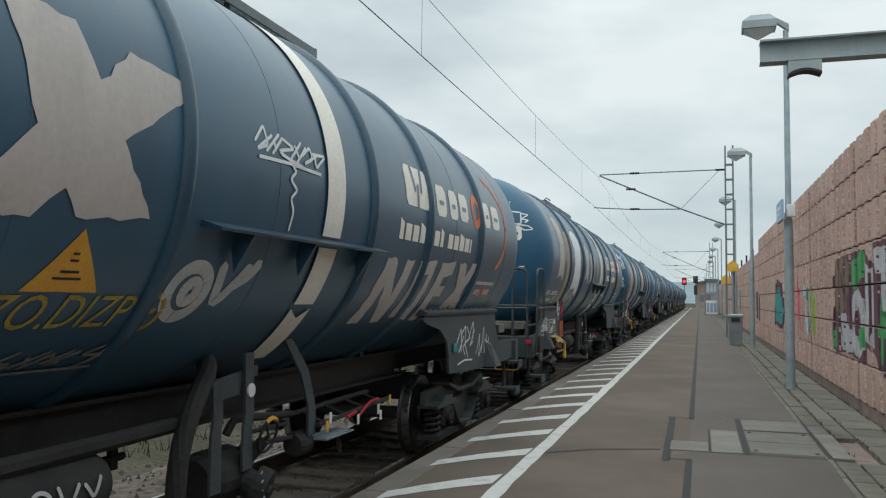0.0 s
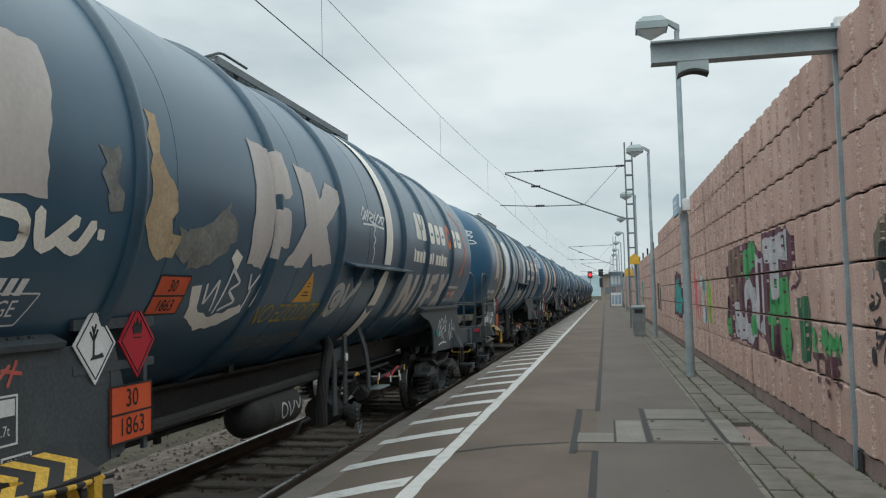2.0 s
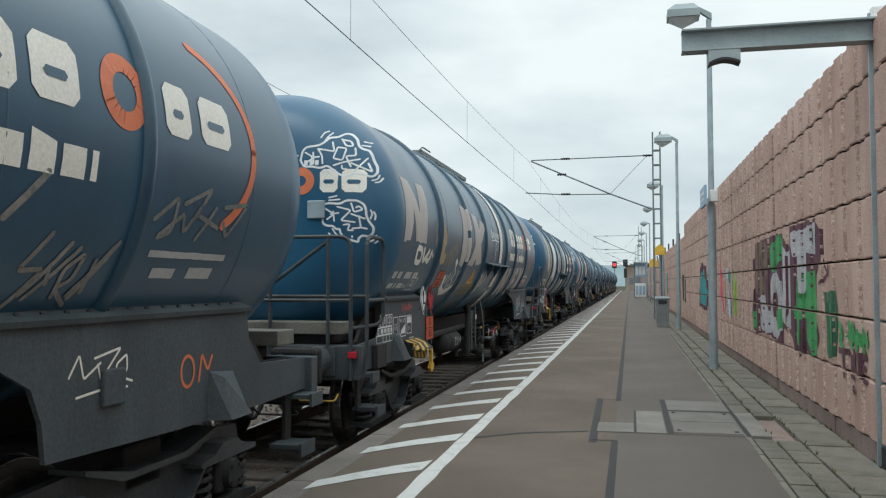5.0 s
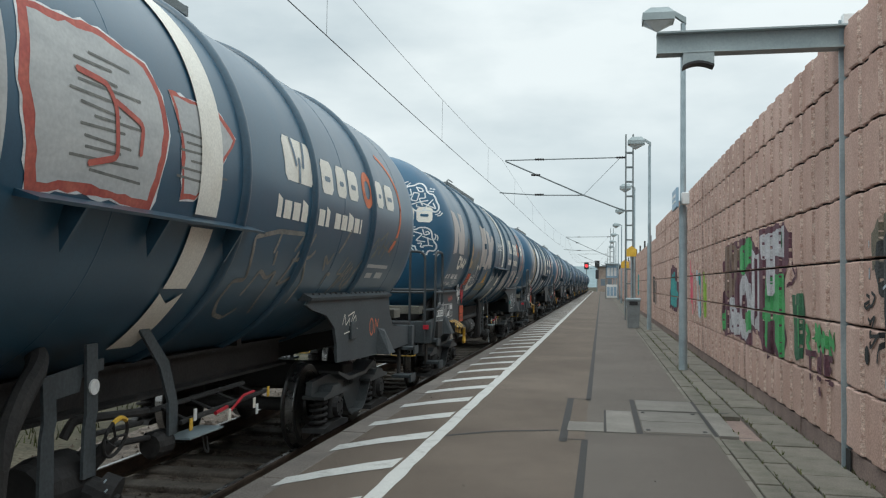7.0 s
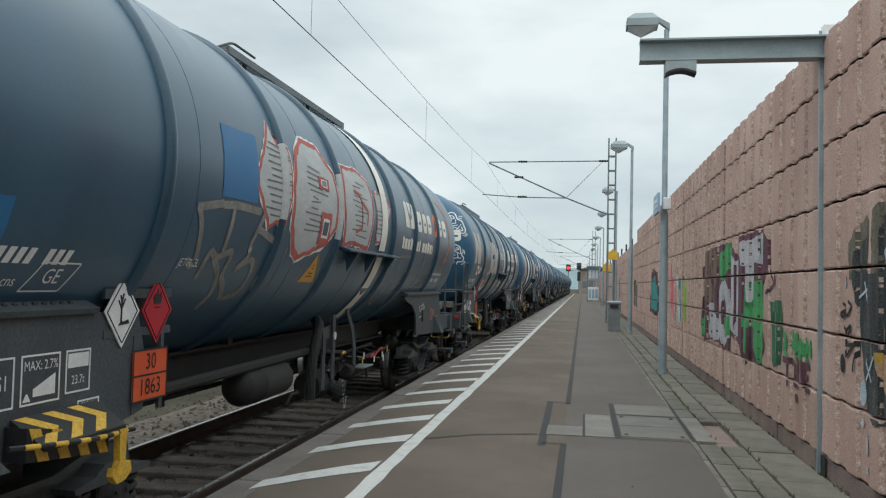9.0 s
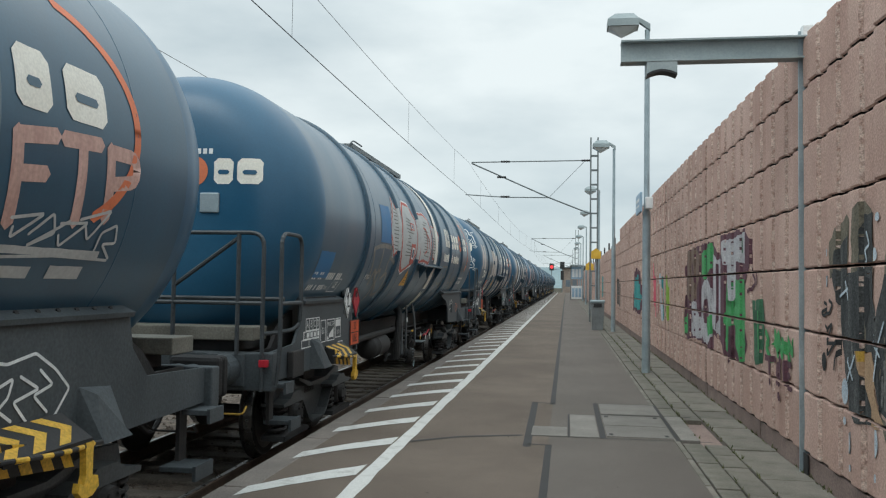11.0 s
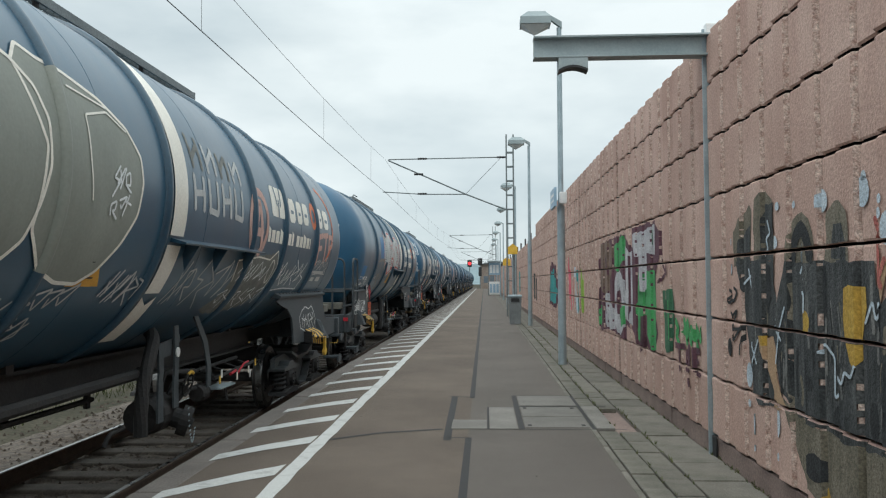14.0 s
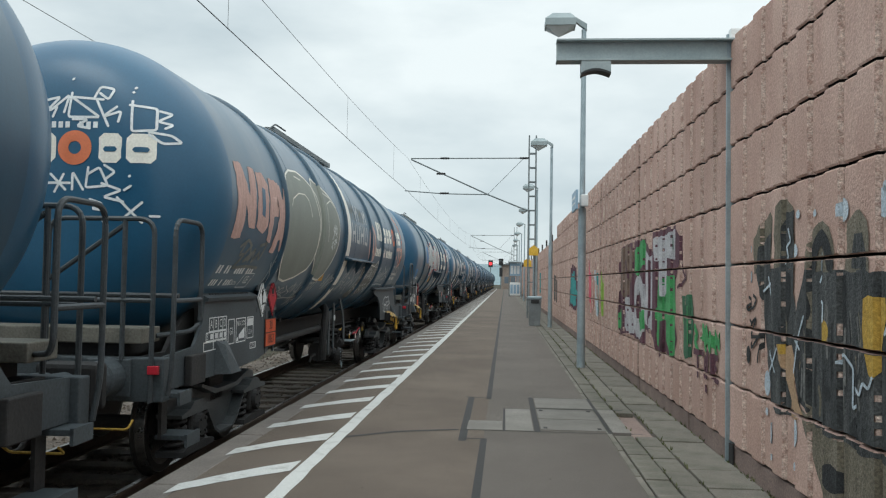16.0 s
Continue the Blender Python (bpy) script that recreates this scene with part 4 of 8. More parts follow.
def build_lamps():
    def lamp():
        th = new("platform_lamp")
        tagged(th, "galvanised platform lamp post with a faceted glass lantern", "lamp post", "platform lamps")
        bm = bmesh.new()
        rod(bm, (0, 0, 0), (0, 0, 2.9), 0.075, 16, 0.07)
        rod(bm, (0, 0, 2.9), (0, 0, 6.22), 0.052, 14, 0.045)
        bm = part("post", bm, M["galv"], th, smooth=False)
        bm = bmesh.new()
        box(bm, -0.05, 0.06, -0.012, 0.012, 0.15, 0.55)
        part("service_door", bm, M["galv"], th)
        bm = bmesh.new()
        prism(bm, [(0.05, 6.20), (0.05, 6.32), (-0.18, 6.46), (-0.18, 6.38)], -0.05, 0.05, 'y')
        part("arm", bm, M["beam"], th)
        bm = bmesh.new()
        lo = [(-0.72, -0.2), (-0.16, -0.2), (-0.16, 0.2), (-0.72, 0.2)]
        hi = [(-0.58, -0.1), (-0.26, -0.1), (-0.26, 0.1), (-0.58, 0.1)]
        a = [bm.verts.new((x, y, 6.26)) for x, y in lo]
        b = [bm.verts.new((x, y, 6.39)) for x, y in lo]
        c = [bm.verts.new((x, y, 6.51)) for x, y in hi]
        for p, q in ((a, b), (b, c)):
            for k in range(4):
                bm.faces.new((p[k], p[(k + 1) % 4], q[(k + 1) % 4], q[k]))
        bm.faces.new(c)
        bm.faces.new(a)
        hood = part("hood", bm, M["beam"], th, "grey sheet-metal lantern hood")
        bm = bmesh.new()
        a = [bm.verts.new((x * 0.92 - 0.035, y * 0.85, 6.258)) for x, y in lo]
        t = bm.verts.new((-0.46, 0, 6.08))
        for k in range(4):
            bm.faces.new((a[k], a[(k + 1) % 4], t))
        bm.faces.new(a)
        part("diffuser", bm, M["glass"], hood, "clear pyramid-shaped diffuser")
        return th
    first = lamp()
    spots = [(1.42, 15.32), (1.57, 28.7), (1.58, 42.1), (1.58, 55.5), (1.58, 68.9), (1.58, 82.3), (1.58, 95.7), (1.58, 109.0)]
    first.matrix_basis = pose(*spots[0], 0)
    for x, y in spots[1:]:
        copy_thing(first, pose(x, y, 0))
    # platform name board and box on the first post
    th = new("station_sign")
    tagged(th, "small blue and white platform sign bracketed to a lamp post", "sign")
    bm = bmesh.new()
    box(bm, -0.02, 0.02, -0.45, 0.45, 2.83, 3.17, bevel=0.006)
    part("sign_plate", bm, M["sign_blue"], th)
    for z, h in ((3.05, 0.05), (2.95, 0.03)):
        bm = bmesh.new()
        box(bm, 0.021, 0.024, -0.3, 0.3, z - h / 2, z + h / 2)
        box(bm, -0.024, -0.021, -0.3, 0.3, z - h / 2, z + h / 2)
        part("lettering_bar", bm, M["white"], th)
    bm = bmesh.new()
    rod(bm, (0.02, 0.3, 3.0), (0.13, 0.3, 3.0), 0.015, 8)
    part("clamp", bm, M["galv"], th)
    th.matrix_basis = pose(1.26, 15.02, 0)
    bm = bmesh.new()
    box(bm, 1.38, 1.51, 15.10, 15.26, 2.93, 3.14, bevel=0.012)
    tagged(part("loudspeaker_box", bm, M["white"]), "small white plastic box strapped to the lamp post", "speaker")


def build_bin():
    th = new("litter_bin")
    tagged(th, "tall grey steel litter bin standing on the platform", "bin")
    bm = bmesh.new()
    a = [bm.verts.new(p) for p in ((-0.19, -0.19, 0), (0.19, -0.19, 0), (0.19, 0.19, 0), (-0.19, 0.19, 0))]
    b = [bm.verts.new(p) for p in ((-0.23, -0.23, 0.94), (0.23, -0.23, 0.94), (0.23, 0.23, 0.94), (-0.23, 0.23, 0.94))]
    for k in range(4):
        bm.faces.new((a[k], a[(k + 1) % 4], b[(k + 1) % 4], b[k]))
    bm.faces.new(a)
    bm.faces.new(b)
    bmesh.ops.bevel(bm, geom=bm.edges[:], offset=0.012, segments=2, affect='EDGES')
    part("body", bm, M["bin"], th)
    bm = bmesh.new()
    box(bm, -0.25, 0.25, -0.25, 0.25, 0.94, 1.04, bevel=0.03)
    part("lid", bm, M["galv"], th, "pale steel lid")
    bm = bmesh.new()
    box(bm, -0.14, 0.14, -0.252, -0.228, 0.80, 0.92)
    part("slot", bm, M["black"], th)
    th.matrix_basis = pose(1.08, 29.6, 0)
    # yellow post boxes
    for x, y, z, s in ((1.22, 35.6, 2.88, 0.40), (1.24, 46.0, 2.6, 0.42)):
        t = new("ticket_sign")
        tagged(t, "yellow house-shaped sign box on a slim grey pole", "sign", "yellow sign boxes")
        bm = bmesh.new()
        prism(bm, [(-s / 2, -s / 2), (s / 2, -s / 2), (s / 2, s * 0.25), (0, s * 0.62), (-s / 2, s * 0.25)], -0.1, 0.1, 'y')
        c = part("sign_box", bm, M["yellow"], t)
        c.location = (0, 0, z)
        bm = bmesh.new()
        rod(bm, (0, 0.0, 0), (0, 0.0, z - s / 2), 0.03, 8)
        part("pole", bm, M["galv"], t)
        t.matrix_basis = pose(x, y, 0)


# ---------------------------------------------------------------- overhead line
def build_catenary():
    def mast(x, y, h, arm_to, first):
        th = new("catenary_mast")
        tagged(th, "steel lattice mast carrying the overhead line arms", "mast", "catenary masts")
        for dx, dy in ((-0.15, -0.13), (0.15, -0.13), (0.15, 0.13), (-0.15, 0.13)):
            bm = bmesh.new()
            box(bm, dx - 0.028, dx + 0.028, dy - 0.028, dy + 0.028, 0, h)
            part("leg", bm, M["lattice"], th)
        n = int(h / 0.62)
        for k in range(n):
            bm = bmesh.new()
            z = 0.3 + k * 0.62
            for dy in (-0.13, 0.13):
                box(bm, -0.15, 0.15, dy - 0.012, dy + 0.012, z - 0.025, z + 0.025)
            part("batten", bm, M["lattice"], th)
        bm = bmesh.new()
        dx = arm_to - x
        tube(bm, [(-0.15, 0, 6.93), (dx, 0, 6.88)], 0.026, 8)
        part("top_tube", bm, M["lattice"], th)
        bm = bmesh.new()
        tube(bm, [(-0.15, 0, 4.62), (dx * 0.36, 0, 5.32), (dx, 0, 6.84)], 0.032, 8)
        part("cantilever", bm, M["lattice"], th)
        bm = bmesh.new()
        tube(bm, [(dx * 0.36, 0, 5.32), (dx * 0.72, 0, 5.34), (dx - 0.25, 0, 5.46)], 0.024, 8)
        part("steady_arm", bm, M["lattice"], th)
        bm = bmesh.new()
        tube(bm, [(dx * 0.36, 0, 5.34), (-0.4, 0, 6.9)], 0.009, 6)
        part("stay_wire", bm, M["wire"], th)
        for a in ((-0.35, 6.925), (dx * 0.72, 6.90), (dx * 0.72, 5.36), (dx * 0.75, 6.22)):
            bm = bmesh.new()
            turned(bm, [(-0.2, 0.02), (-0.18, 0.05), (-0.1, 0.035), (-0.06, 0.055), (0, 0.035), (0.06, 0.055), (0.1, 0.035), (0.18, 0.05), (0.2, 0.02)], 10, 0, 0, 'x')
            ins = part("insulator", bm, M["soot"], th)
            ins.location = (a[0], 0, a[1])
        th.matrix_basis = pose(x, y, 0)
    for i, (x, y) in enumerate(((1.14, 36.0), (1.14, 96.0), (1.2, 150.0), (1.2, 204.0))):
        mast(x, y, 7.9, TRACK + (0.05 if i % 2 else -0.1), i == 0)
    # contact and messenger wires, sagging from mast to mast
    stops = [-22.0, 36.0, 96.0, 150.0, 204.0, 262.0]
    con, mes = new("contact_wire"), new("messenger_wire")
    tagged(con, "thin dark contact wire of the overhead line", "wire")
    tagged(mes, "sagging messenger wire above the contact wire", "wire")
    bm, bm2 = bmesh.new(), bmesh.new()
    pc, pm = [], []
    for i, (a, b) in enumerate(zip(stops, stops[1:])):
        for k in range(24):
            t = k / 24
            y = a + (b - a) * t
            x = TRACK + (0.25 if i % 2 else -0.25) * (2 * t - 1)
            pc.append((x, y, 5.46 - 0.26 * 4 * t * (1 - t)))
            pm.append((x * 0.97 + TRACK * 0.03, y, 6.9 - 0.72 * 4 * t * (1 - t)))
    part("strand", tube(bm, pc, 0.0075, 6), M["wire"], con)
    part("strand", tube(bm2, pm, 0.0048, 6), M["wire"], mes)
    for i in range(2, len(pc), 4):
        if pm[i][2] - pc[i][2] > 0.1:
            b = bmesh.new()
            tube(b, [pc[i], pm[i]], 0.0035, 5)
            part("dropper", b, M["wire"], mes)
    # lines of the neighbouring track
    for x, z in ((-9.0, 6.66), (-9.0, 5.5)):
        b = bmesh.new()
        tube(b, [(x, -20 + 12 * k, z + 0.04 * math.cos(k * 1.3)) for k in range(24)], 0.007, 6)
        tagged(part("overhead_wire", b, M["wire"]), "thin dark wire over the neighbouring track", "wire", "far overhead wires")
    for y in (36.0, 96.0, 150.0):
        th = new("catenary_mast")
        tagged(th, "slim steel mast of the neighbouring track beyond the train", "mast", "catenary masts")
        bm = bmesh.new()
        rod(bm, (0, 0, -0.8), (0, 0, 7.9), 0.12, 8, 0.09)
        part("pole", bm, M["lattice"], th)
        bm = bmesh.new()
        tube(bm, [(0, 0, 6.8), (2.4, 0, 6.7)], 0.03, 6)
        tube(bm, [(0, 0, 5.2), (2.4, 0, 6.6)], 0.03, 6)
        part("cantilever", bm, M["lattice"], th)
        th.matrix_basis = pose(-11.0, y, 0)


# ---------------------------------------------------------------- distance
def build_distance():
    # signals at the platform end
    for x, y, z, lit in ((-3.25, 183.0, 5.5, True), (-0.95, 183.0, 5.9, False)):
        th = new("railway_signal")
        tagged(th, "dark railway signal on a thin post" + (" showing red" if lit else ""), "signal", "railway signals")
        bm = bmesh.new()
        rod(bm, (0, 0, -0.8), (0, 0, z - 0.6), 0.09, 8)
        part("post", bm, M["lattice"], th)
        bm = bmesh.new()
        box(bm, -0.5, 0.5, -0.12, 0.12, z - 0.75, z + 0.75, bevel=0.06)
        part("signal_head", bm, M["black"], th)
        if lit:
            bm = bmesh.new()
            rod(bm, (0, -0.13, z), (0, -0.16, z), 0.36, 16)
            part("red_light", bm, M["red_lamp"], th, "glowing red light")
        else:
            bm = bmesh.new()
            box(bm, -0.35, 0.35, -0.1, 0.1, z - 3.2, z - 1.2, bevel=0.04)
            part("lower_head", bm, M["black"], th)
        th.matrix_basis = pose(x, y, 0)
    # waiting shelter and timetable frames
    th = new("waiting_shelter")
    tagged(th, "small platform shelter with pale blue and white panels", "shelter")
    for i, (z0, z1, m) in enumerate(((0.12, 1.5, "white"), (2.2, 3.5, "sign_blue"))):
        bm = bmesh.new()
        box(bm, -0.55, 0.55, -0.15, 0.15, z0, z1, bevel=0.02)
        c = part("panel", bm, M[m], th)
        for k in range(3):
            b2 = bmesh.new()
            box(b2, -0.48 + k * 0.34, -0.22 + k * 0.34, -0.165, -0.152, z0 + 0.2, z1 - 0.25)
            part("poster_field", b2, M["white" if m != "white" else "sign_blue"], c)
    for x in (-0.6, 0.6):
        bm = bmesh.new()
        rod(bm, (x, 0, 0), (x, 0, 3.6), 0.05, 8)
        part("post", bm, M["lattice"], th)
    bm = bmesh.new()
    box(bm, -0.75, 0.75, -0.9, 0.9, 3.6, 3.7, bevel=0.02)
    part("roof", bm, M["beam"], th)
    th.matrix_basis = pose(1.05, 88.0, 0)
    # brown building behind the platform end
    th = new("station_building")
    tagged(th, "low brown stuccoed building behind the platform end", "building")
    bm = bmesh.new()
    box(bm, -0.9, 6.5, 198, 212, -0.8, 5.6)
    part("wall", bm, M["stucco"], th)
    bm = bmesh.new()
    prism(bm, [(-1.3, 5.6), (6.9, 5.6), (2.8, 6.5)], 197.5, 212.5, 'y')
    part("roof", bm, M["lattice"], th)
    for k in range(4):
        bm = bmesh.new()
        box(bm, -0.2 + 1.6 * k, 0.8 + 1.6 * k, 197.94, 198.02, 1.2, 2.8)
        part("window", bm, M["dark_blue"], th)
    # shrub behind the wall
    rnd = random.Random(3)
    for x, y, h, w in ((3.3, 33.0, 4.35, 0.8), (3.6, 41.0, 3.9, 0.7)):
        th = new("shrub")
        tagged(th, "thin leafy shrub growing behind the wall", "shrub", "shrubs behind the wall")
        bm = bmesh.new()
        for k in range(6):
            tube(bm, [(0, 0, -0.8), (rnd.uniform(-0.2, 0.2), rnd.uniform(-0.2, 0.2), h * 0.5), (rnd.uniform(-w, w) * 0.6, rnd.uniform(-w, w) * 0.6, h)], 0.018, 5)
        part("stems", bm, M["w_brown"], th)
        bm = bmesh.new()
        for k in range(700):
            p = Vector((rnd.gauss(0, w * 0.35), rnd.gauss(0, w * 0.35), h - abs(rnd.gauss(0, 0.6)) + 0.1))
            a, r = rnd.uniform(0, 6.28), rnd.uniform(0.03, 0.06)
            u = Vector((math.cos(a), math.sin(a), rnd.uniform(-0.6, 0.6))) * r
            v = Vector((-math.sin(a), math.cos(a), rnd.uniform(-0.6, 0.6))) * r * 0.5
            bm.faces.new([bm.verts.new(p + q) for q in (u, v, -u, -v)])
        part("leaves", bm, M["grass"], th)
        th.matrix_basis = pose(x, y, 0)
    # far hills
    bm = bmesh.new()
    rows = []
    for j, (y, f) in enumerate(((640, 0.0), (700, 0.75), (760, 1.0), (900, 0.0))):
        row = []
        for i in range(81):
            x = -800 + 20 * i
            hgt = 19 + 5 * noise.noise((x * 0.006, 2.0, 0)) + 2 * noise.noise((x * 0.03, 5.0, 0))
            row.append(bm.verts.new((x, y, -1.0 + hgt * f)))
        rows.append(row)
    for a, b in zip(rows, rows[1:]):
        for k in range(80):
            bm.faces.new((a[k], a[k + 1], b[k + 1], b[k]))
    tagged(part("backdrop", bm, M["hill"], smooth=True), "hazy blue-green wooded hills on the horizon", "hills", kind="structure")


build_ground()
build_track()
build_platform()
wall_thing = build_wall()
build_wall_graffiti(wall_thing)
build_bracket()
build_lamps()
build_bin()
build_catenary()
build_distance()


# ---------------------------------------------------------------- tank wagons
TR, TX, TZ = 1.495, 0.02, 2.63       # tank radius and axis in the wagon's space (z from rail top)
SHELL, DEPTH = 6.76, 0.72            # half length of the shell, depth of the dished heads
RINGS = (-4.84, -2.84, -1.18, 1.37, 2.83, 4.8)


def ring_mesh(r0, r1, w, seg=72):
    bm = bmesh.new()
    turned(bm, [(-w / 2, r0), (-w * 0.46, r0 + (r1 - r0) * 0.55), (-w * 0.25, r0 + (r1 - r0) * 0.92), (0, r1), (w * 0.25, r0 + (r1 - r0) * 0.92), (w * 0.46, r0 + (r1 - r0) * 0.55), (w / 2, r0)], seg, TX, TZ)
    return bm


def dish(r):
    """How far the head bulges beyond the shell at radius r from the axis."""
    q = min(r / TR, 1.0)
    return DEPTH * math.sqrt(max(0.0, 1 - q ** 5.0))


def wheelset(th, y):
    ws = new("wheelset")
    ws.parent = th
    for s in (-1, 1):
        bm = bmesh.new()
        prof = [(0.66, 0.10), (0.66, 0.40), (0.680, 0.490), (0.695, 0.497), (0.712, 0.484), (0.722, 0.4625), (0.80, 0.456), (0.812, 0.45), (0.812, 0.385), (0.785, 0.37),
                (0.765, 0.30), (0.755, 0.2), (0.80, 0.14), (0.84, 0.13), (0.84, 0.0)]
        turned(bm, [(s * a, r) for a, r in prof], 44, 0, 0, 'x')
        part("wheel", bm, M["wheel"], ws)
        bm = bmesh.new()
        turned(bm, [(s * 0.715, 0.4665), (s * 0.72, 0.467), (s * 0.80, 0.459), (s * 0.806, 0.457)], 44, 0, 0, 'x')
        part("tread", bm, M["tread"], ws, "polished running tread")
    bm = bmesh.new()
    rod(bm, (-1.05, 0, 0), (1.05, 0, 0), 0.075, 12)
    part("axle", bm, M["soot"], ws)
    ws.location = (0, y, 0.46)
    return ws


def bogie(th, yc):
    bo = new("bogie")
    bo.parent = th
    bo["label"] = "sooty two-axle bogie with coil springs"
    for s in (-1, 1):
        bm = bmesh.new()
        prism(bm, [(-1.32, 0.62), (-1.28, 0.76), (-0.62, 0.80), (-0.35, 0.70), (0.35, 0.70), (0.62, 0.80), (1.28, 0.76), (1.32, 0.62), (0.62, 0.60), (0.36, 0.36), (0.2, 0.29), (-0.2, 0.29), (-0.36, 0.36), (-0.62, 0.60)],
              s * 0.93, s * 1.0, 'x')
        prism(bm, [(-0.75, 0.80), (-0.38, 0.69), (0.38, 0.69), (0.75, 0.80), (0.75, 0.83), (0.3, 0.73), (-0.3, 0.73), (-0.75, 0.83)], s * 0.88, s * 1.12, 'x')
        prism(bm, [(-0.60, 0.60), (-0.34, 0.345), (-0.2, 0.275), (0.2, 0.275), (0.34, 0.345), (0.60, 0.60), (0.60, 0.57), (0.36, 0.32), (0.21, 0.25), (-0.21, 0.25), (-0.36, 0.32), (-0.60, 0.57)], s * 0.86, s * 1.12, 'x')
        part("side_frame", bm, M["bogie"], bo)
        for e in (-0.9, 0.9):
            bm = bmesh.new()
            box(bm, *sorted((s * 0.92, s * 1.14)), e - 0.15, e + 0.15, 0.33, 0.60, bevel=0.03)
            rod(bm, (s * 1.12, e, 0.46), (s * 1.19, e, 0.46), 0.12, 16, 0.105)
            for k in range(4):
                a = math.pi / 4 + k * math.pi / 2
                rod(bm, (s * 1.18, e + 0.08 * math.cos(a), 0.46 + 0.08 * math.sin(a)), (s * 1.205, e + 0.08 * math.cos(a), 0.46 + 0.08 * math.sin(a)), 0.014, 6)
            part("axle_box", bm, M["soot"], bo)
            for d in (-0.27, 0.27):
                bm = bmesh.new()
                pts = [(s * 1.03 + 0.085 * math.cos(a), e + d + 0.085 * math.sin(a), 0.27 + 0.30 * a / (2 * math.pi * 4.5)) for a in [2 * math.pi * 4.5 * k / 54 for k in range(55)]]
                tube(bm, pts, 0.021, 6)
                rod(bm, (s * 1.03, e + d, 0.24), (s * 1.03, e + d, 0.60), 0.045, 8)
                part("spring", bm, M["soot"], bo, "dark coil spring")
            bm = bmesh.new()
            prism(bm, [(e - 0.42, 0.22), (e + 0.42, 0.22), (e + 0.40, 0.27), (e + 0.16, 0.30), (e - 0.16, 0.30), (e - 0.40, 0.27)], s * 0.90, s * 1.16, 'x')
            part("spring_seat", bm, M["soot"], bo)
            bm = bmesh.new()
            prism(bm, [(e - 0.42, 0.575), (e + 0.42, 0.575), (e + 0.43, 0.61), (e + 0.22, 0.64), (e + 0.12, 0.70), (e - 0.12, 0.70), (e - 0.22, 0.64), (e - 0.43, 0.61)], s * 0.90, s * 1.15, 'x')
            part("spring_cover", bm, M["bogie"], bo)
        for e in (-0.46, 0.46):
            bm = bmesh.new()
            box(bm, *sorted((s * 0.72, s * 0.86)), e - 0.035, e + 0.035, 0.32, 0.62, bevel=0.015)
            part("brake_block", bm, M["soot"], bo)
    bm = bmesh.new()
    box(bm, -1.0, 1.0, -0.22, 0.22, 0.55, 0.85, bevel=0.03)
    part("bolster", bm, M["soot"], bo)
    bo.location = (0, yc, 0)
    return bo


def skirt(th, e):
    """Side plates over a bogie; e = -1 at the rear, 1 at the front."""
    for s in (-1, 1):
        bm = bmesh.new()
        if e > 0:
            poly = [(3.35, 1.62), (3.5, 1.57), (3.95, 1.50), (4.22, 1.36), (4.30, 1.18), (4.33, 0.98), (5.3, 0.95), (6.5, 0.93), (7.65, 0.95), (7.65, 1.22), (6.75, 1.25), (6.55, 1.45), (6.5, 1.66), (3.45, 1.66)]
        else:
            poly = [(-7.65, 0.93), (-5.8, 0.93), (-5.0, 0.96), (-4.62, 1.02), (-4.56, 1.22), (-4.66, 1.5), (-4.72, 1.66), (-6.75, 1.66), (-6.8, 1.45), (-7.0, 1.25), (-7.65, 1.22)]
        prism(bm, poly, *sorted((s * 1.24, s * 1.27)), 'x')
        sk = part("side_plate", bm, M["grey"], th, "grey painted side plate over the bogie")
        bm = bmesh.new()
        a, b = (3.4, 6.5) if e > 0 else (-6.75, -5.2)
        prism(bm, [(s * 1.16, 1.66), (s * 1.30, 1.66), (s * 1.31, 1.69), (s * 1.20, 1.74), (s * 1.05, 1.90), (s * 1.0, 1.88)], a, b, 'y')
        part("saddle_flange", bm, M["grey"], sk)
        for k in range(16):
            bm = bmesh.new()
            y = a + 0.2 + k * (b - a - 0.4) / 15
            rod(bm, (s * 1.225, y, 1.705), (s * 1.255, y, 1.72), 0.017, 6)
            part("bolt", bm, M["soot"], sk)
        # jacking bracket
        y = 6.15 if e > 0 else -6.22
        bm = bmesh.new()
        vs = [bm.verts.new(p) for p in ((s * 1.27, y - 0.22, 0.94), (s * 1.27, y + 0.22, 0.94), (s * 1.27, y + 0.14, 1.24), (s * 1.27, y - 0.20, 1.27),
                                        (s * 1.42, y - 0.16, 0.94), (s * 1.42, y + 0.16, 0.94), (s * 1.40, y + 0.10, 1.0), (s * 1.34, y - 0.12, 1.22))]
        for f in ((0, 1, 2, 3), (4, 5, 6, 7), (0, 1, 5, 4), (1, 2, 6, 5), (2, 3, 7, 6), (3, 0, 4, 7)):
            bm.faces.new([vs[k] for k in f])
        part("jacking_bracket", bm, M["grey"], sk)
        if e < 0:
            bm = bmesh.new()
            box(bm, *sorted((s * 1.272, s * 1.34)), -7.22, -6.86, 0.92, 1.19, bevel=0.012)
            part("relay_box", bm, M["soot"], sk, "dark box on the side plate")


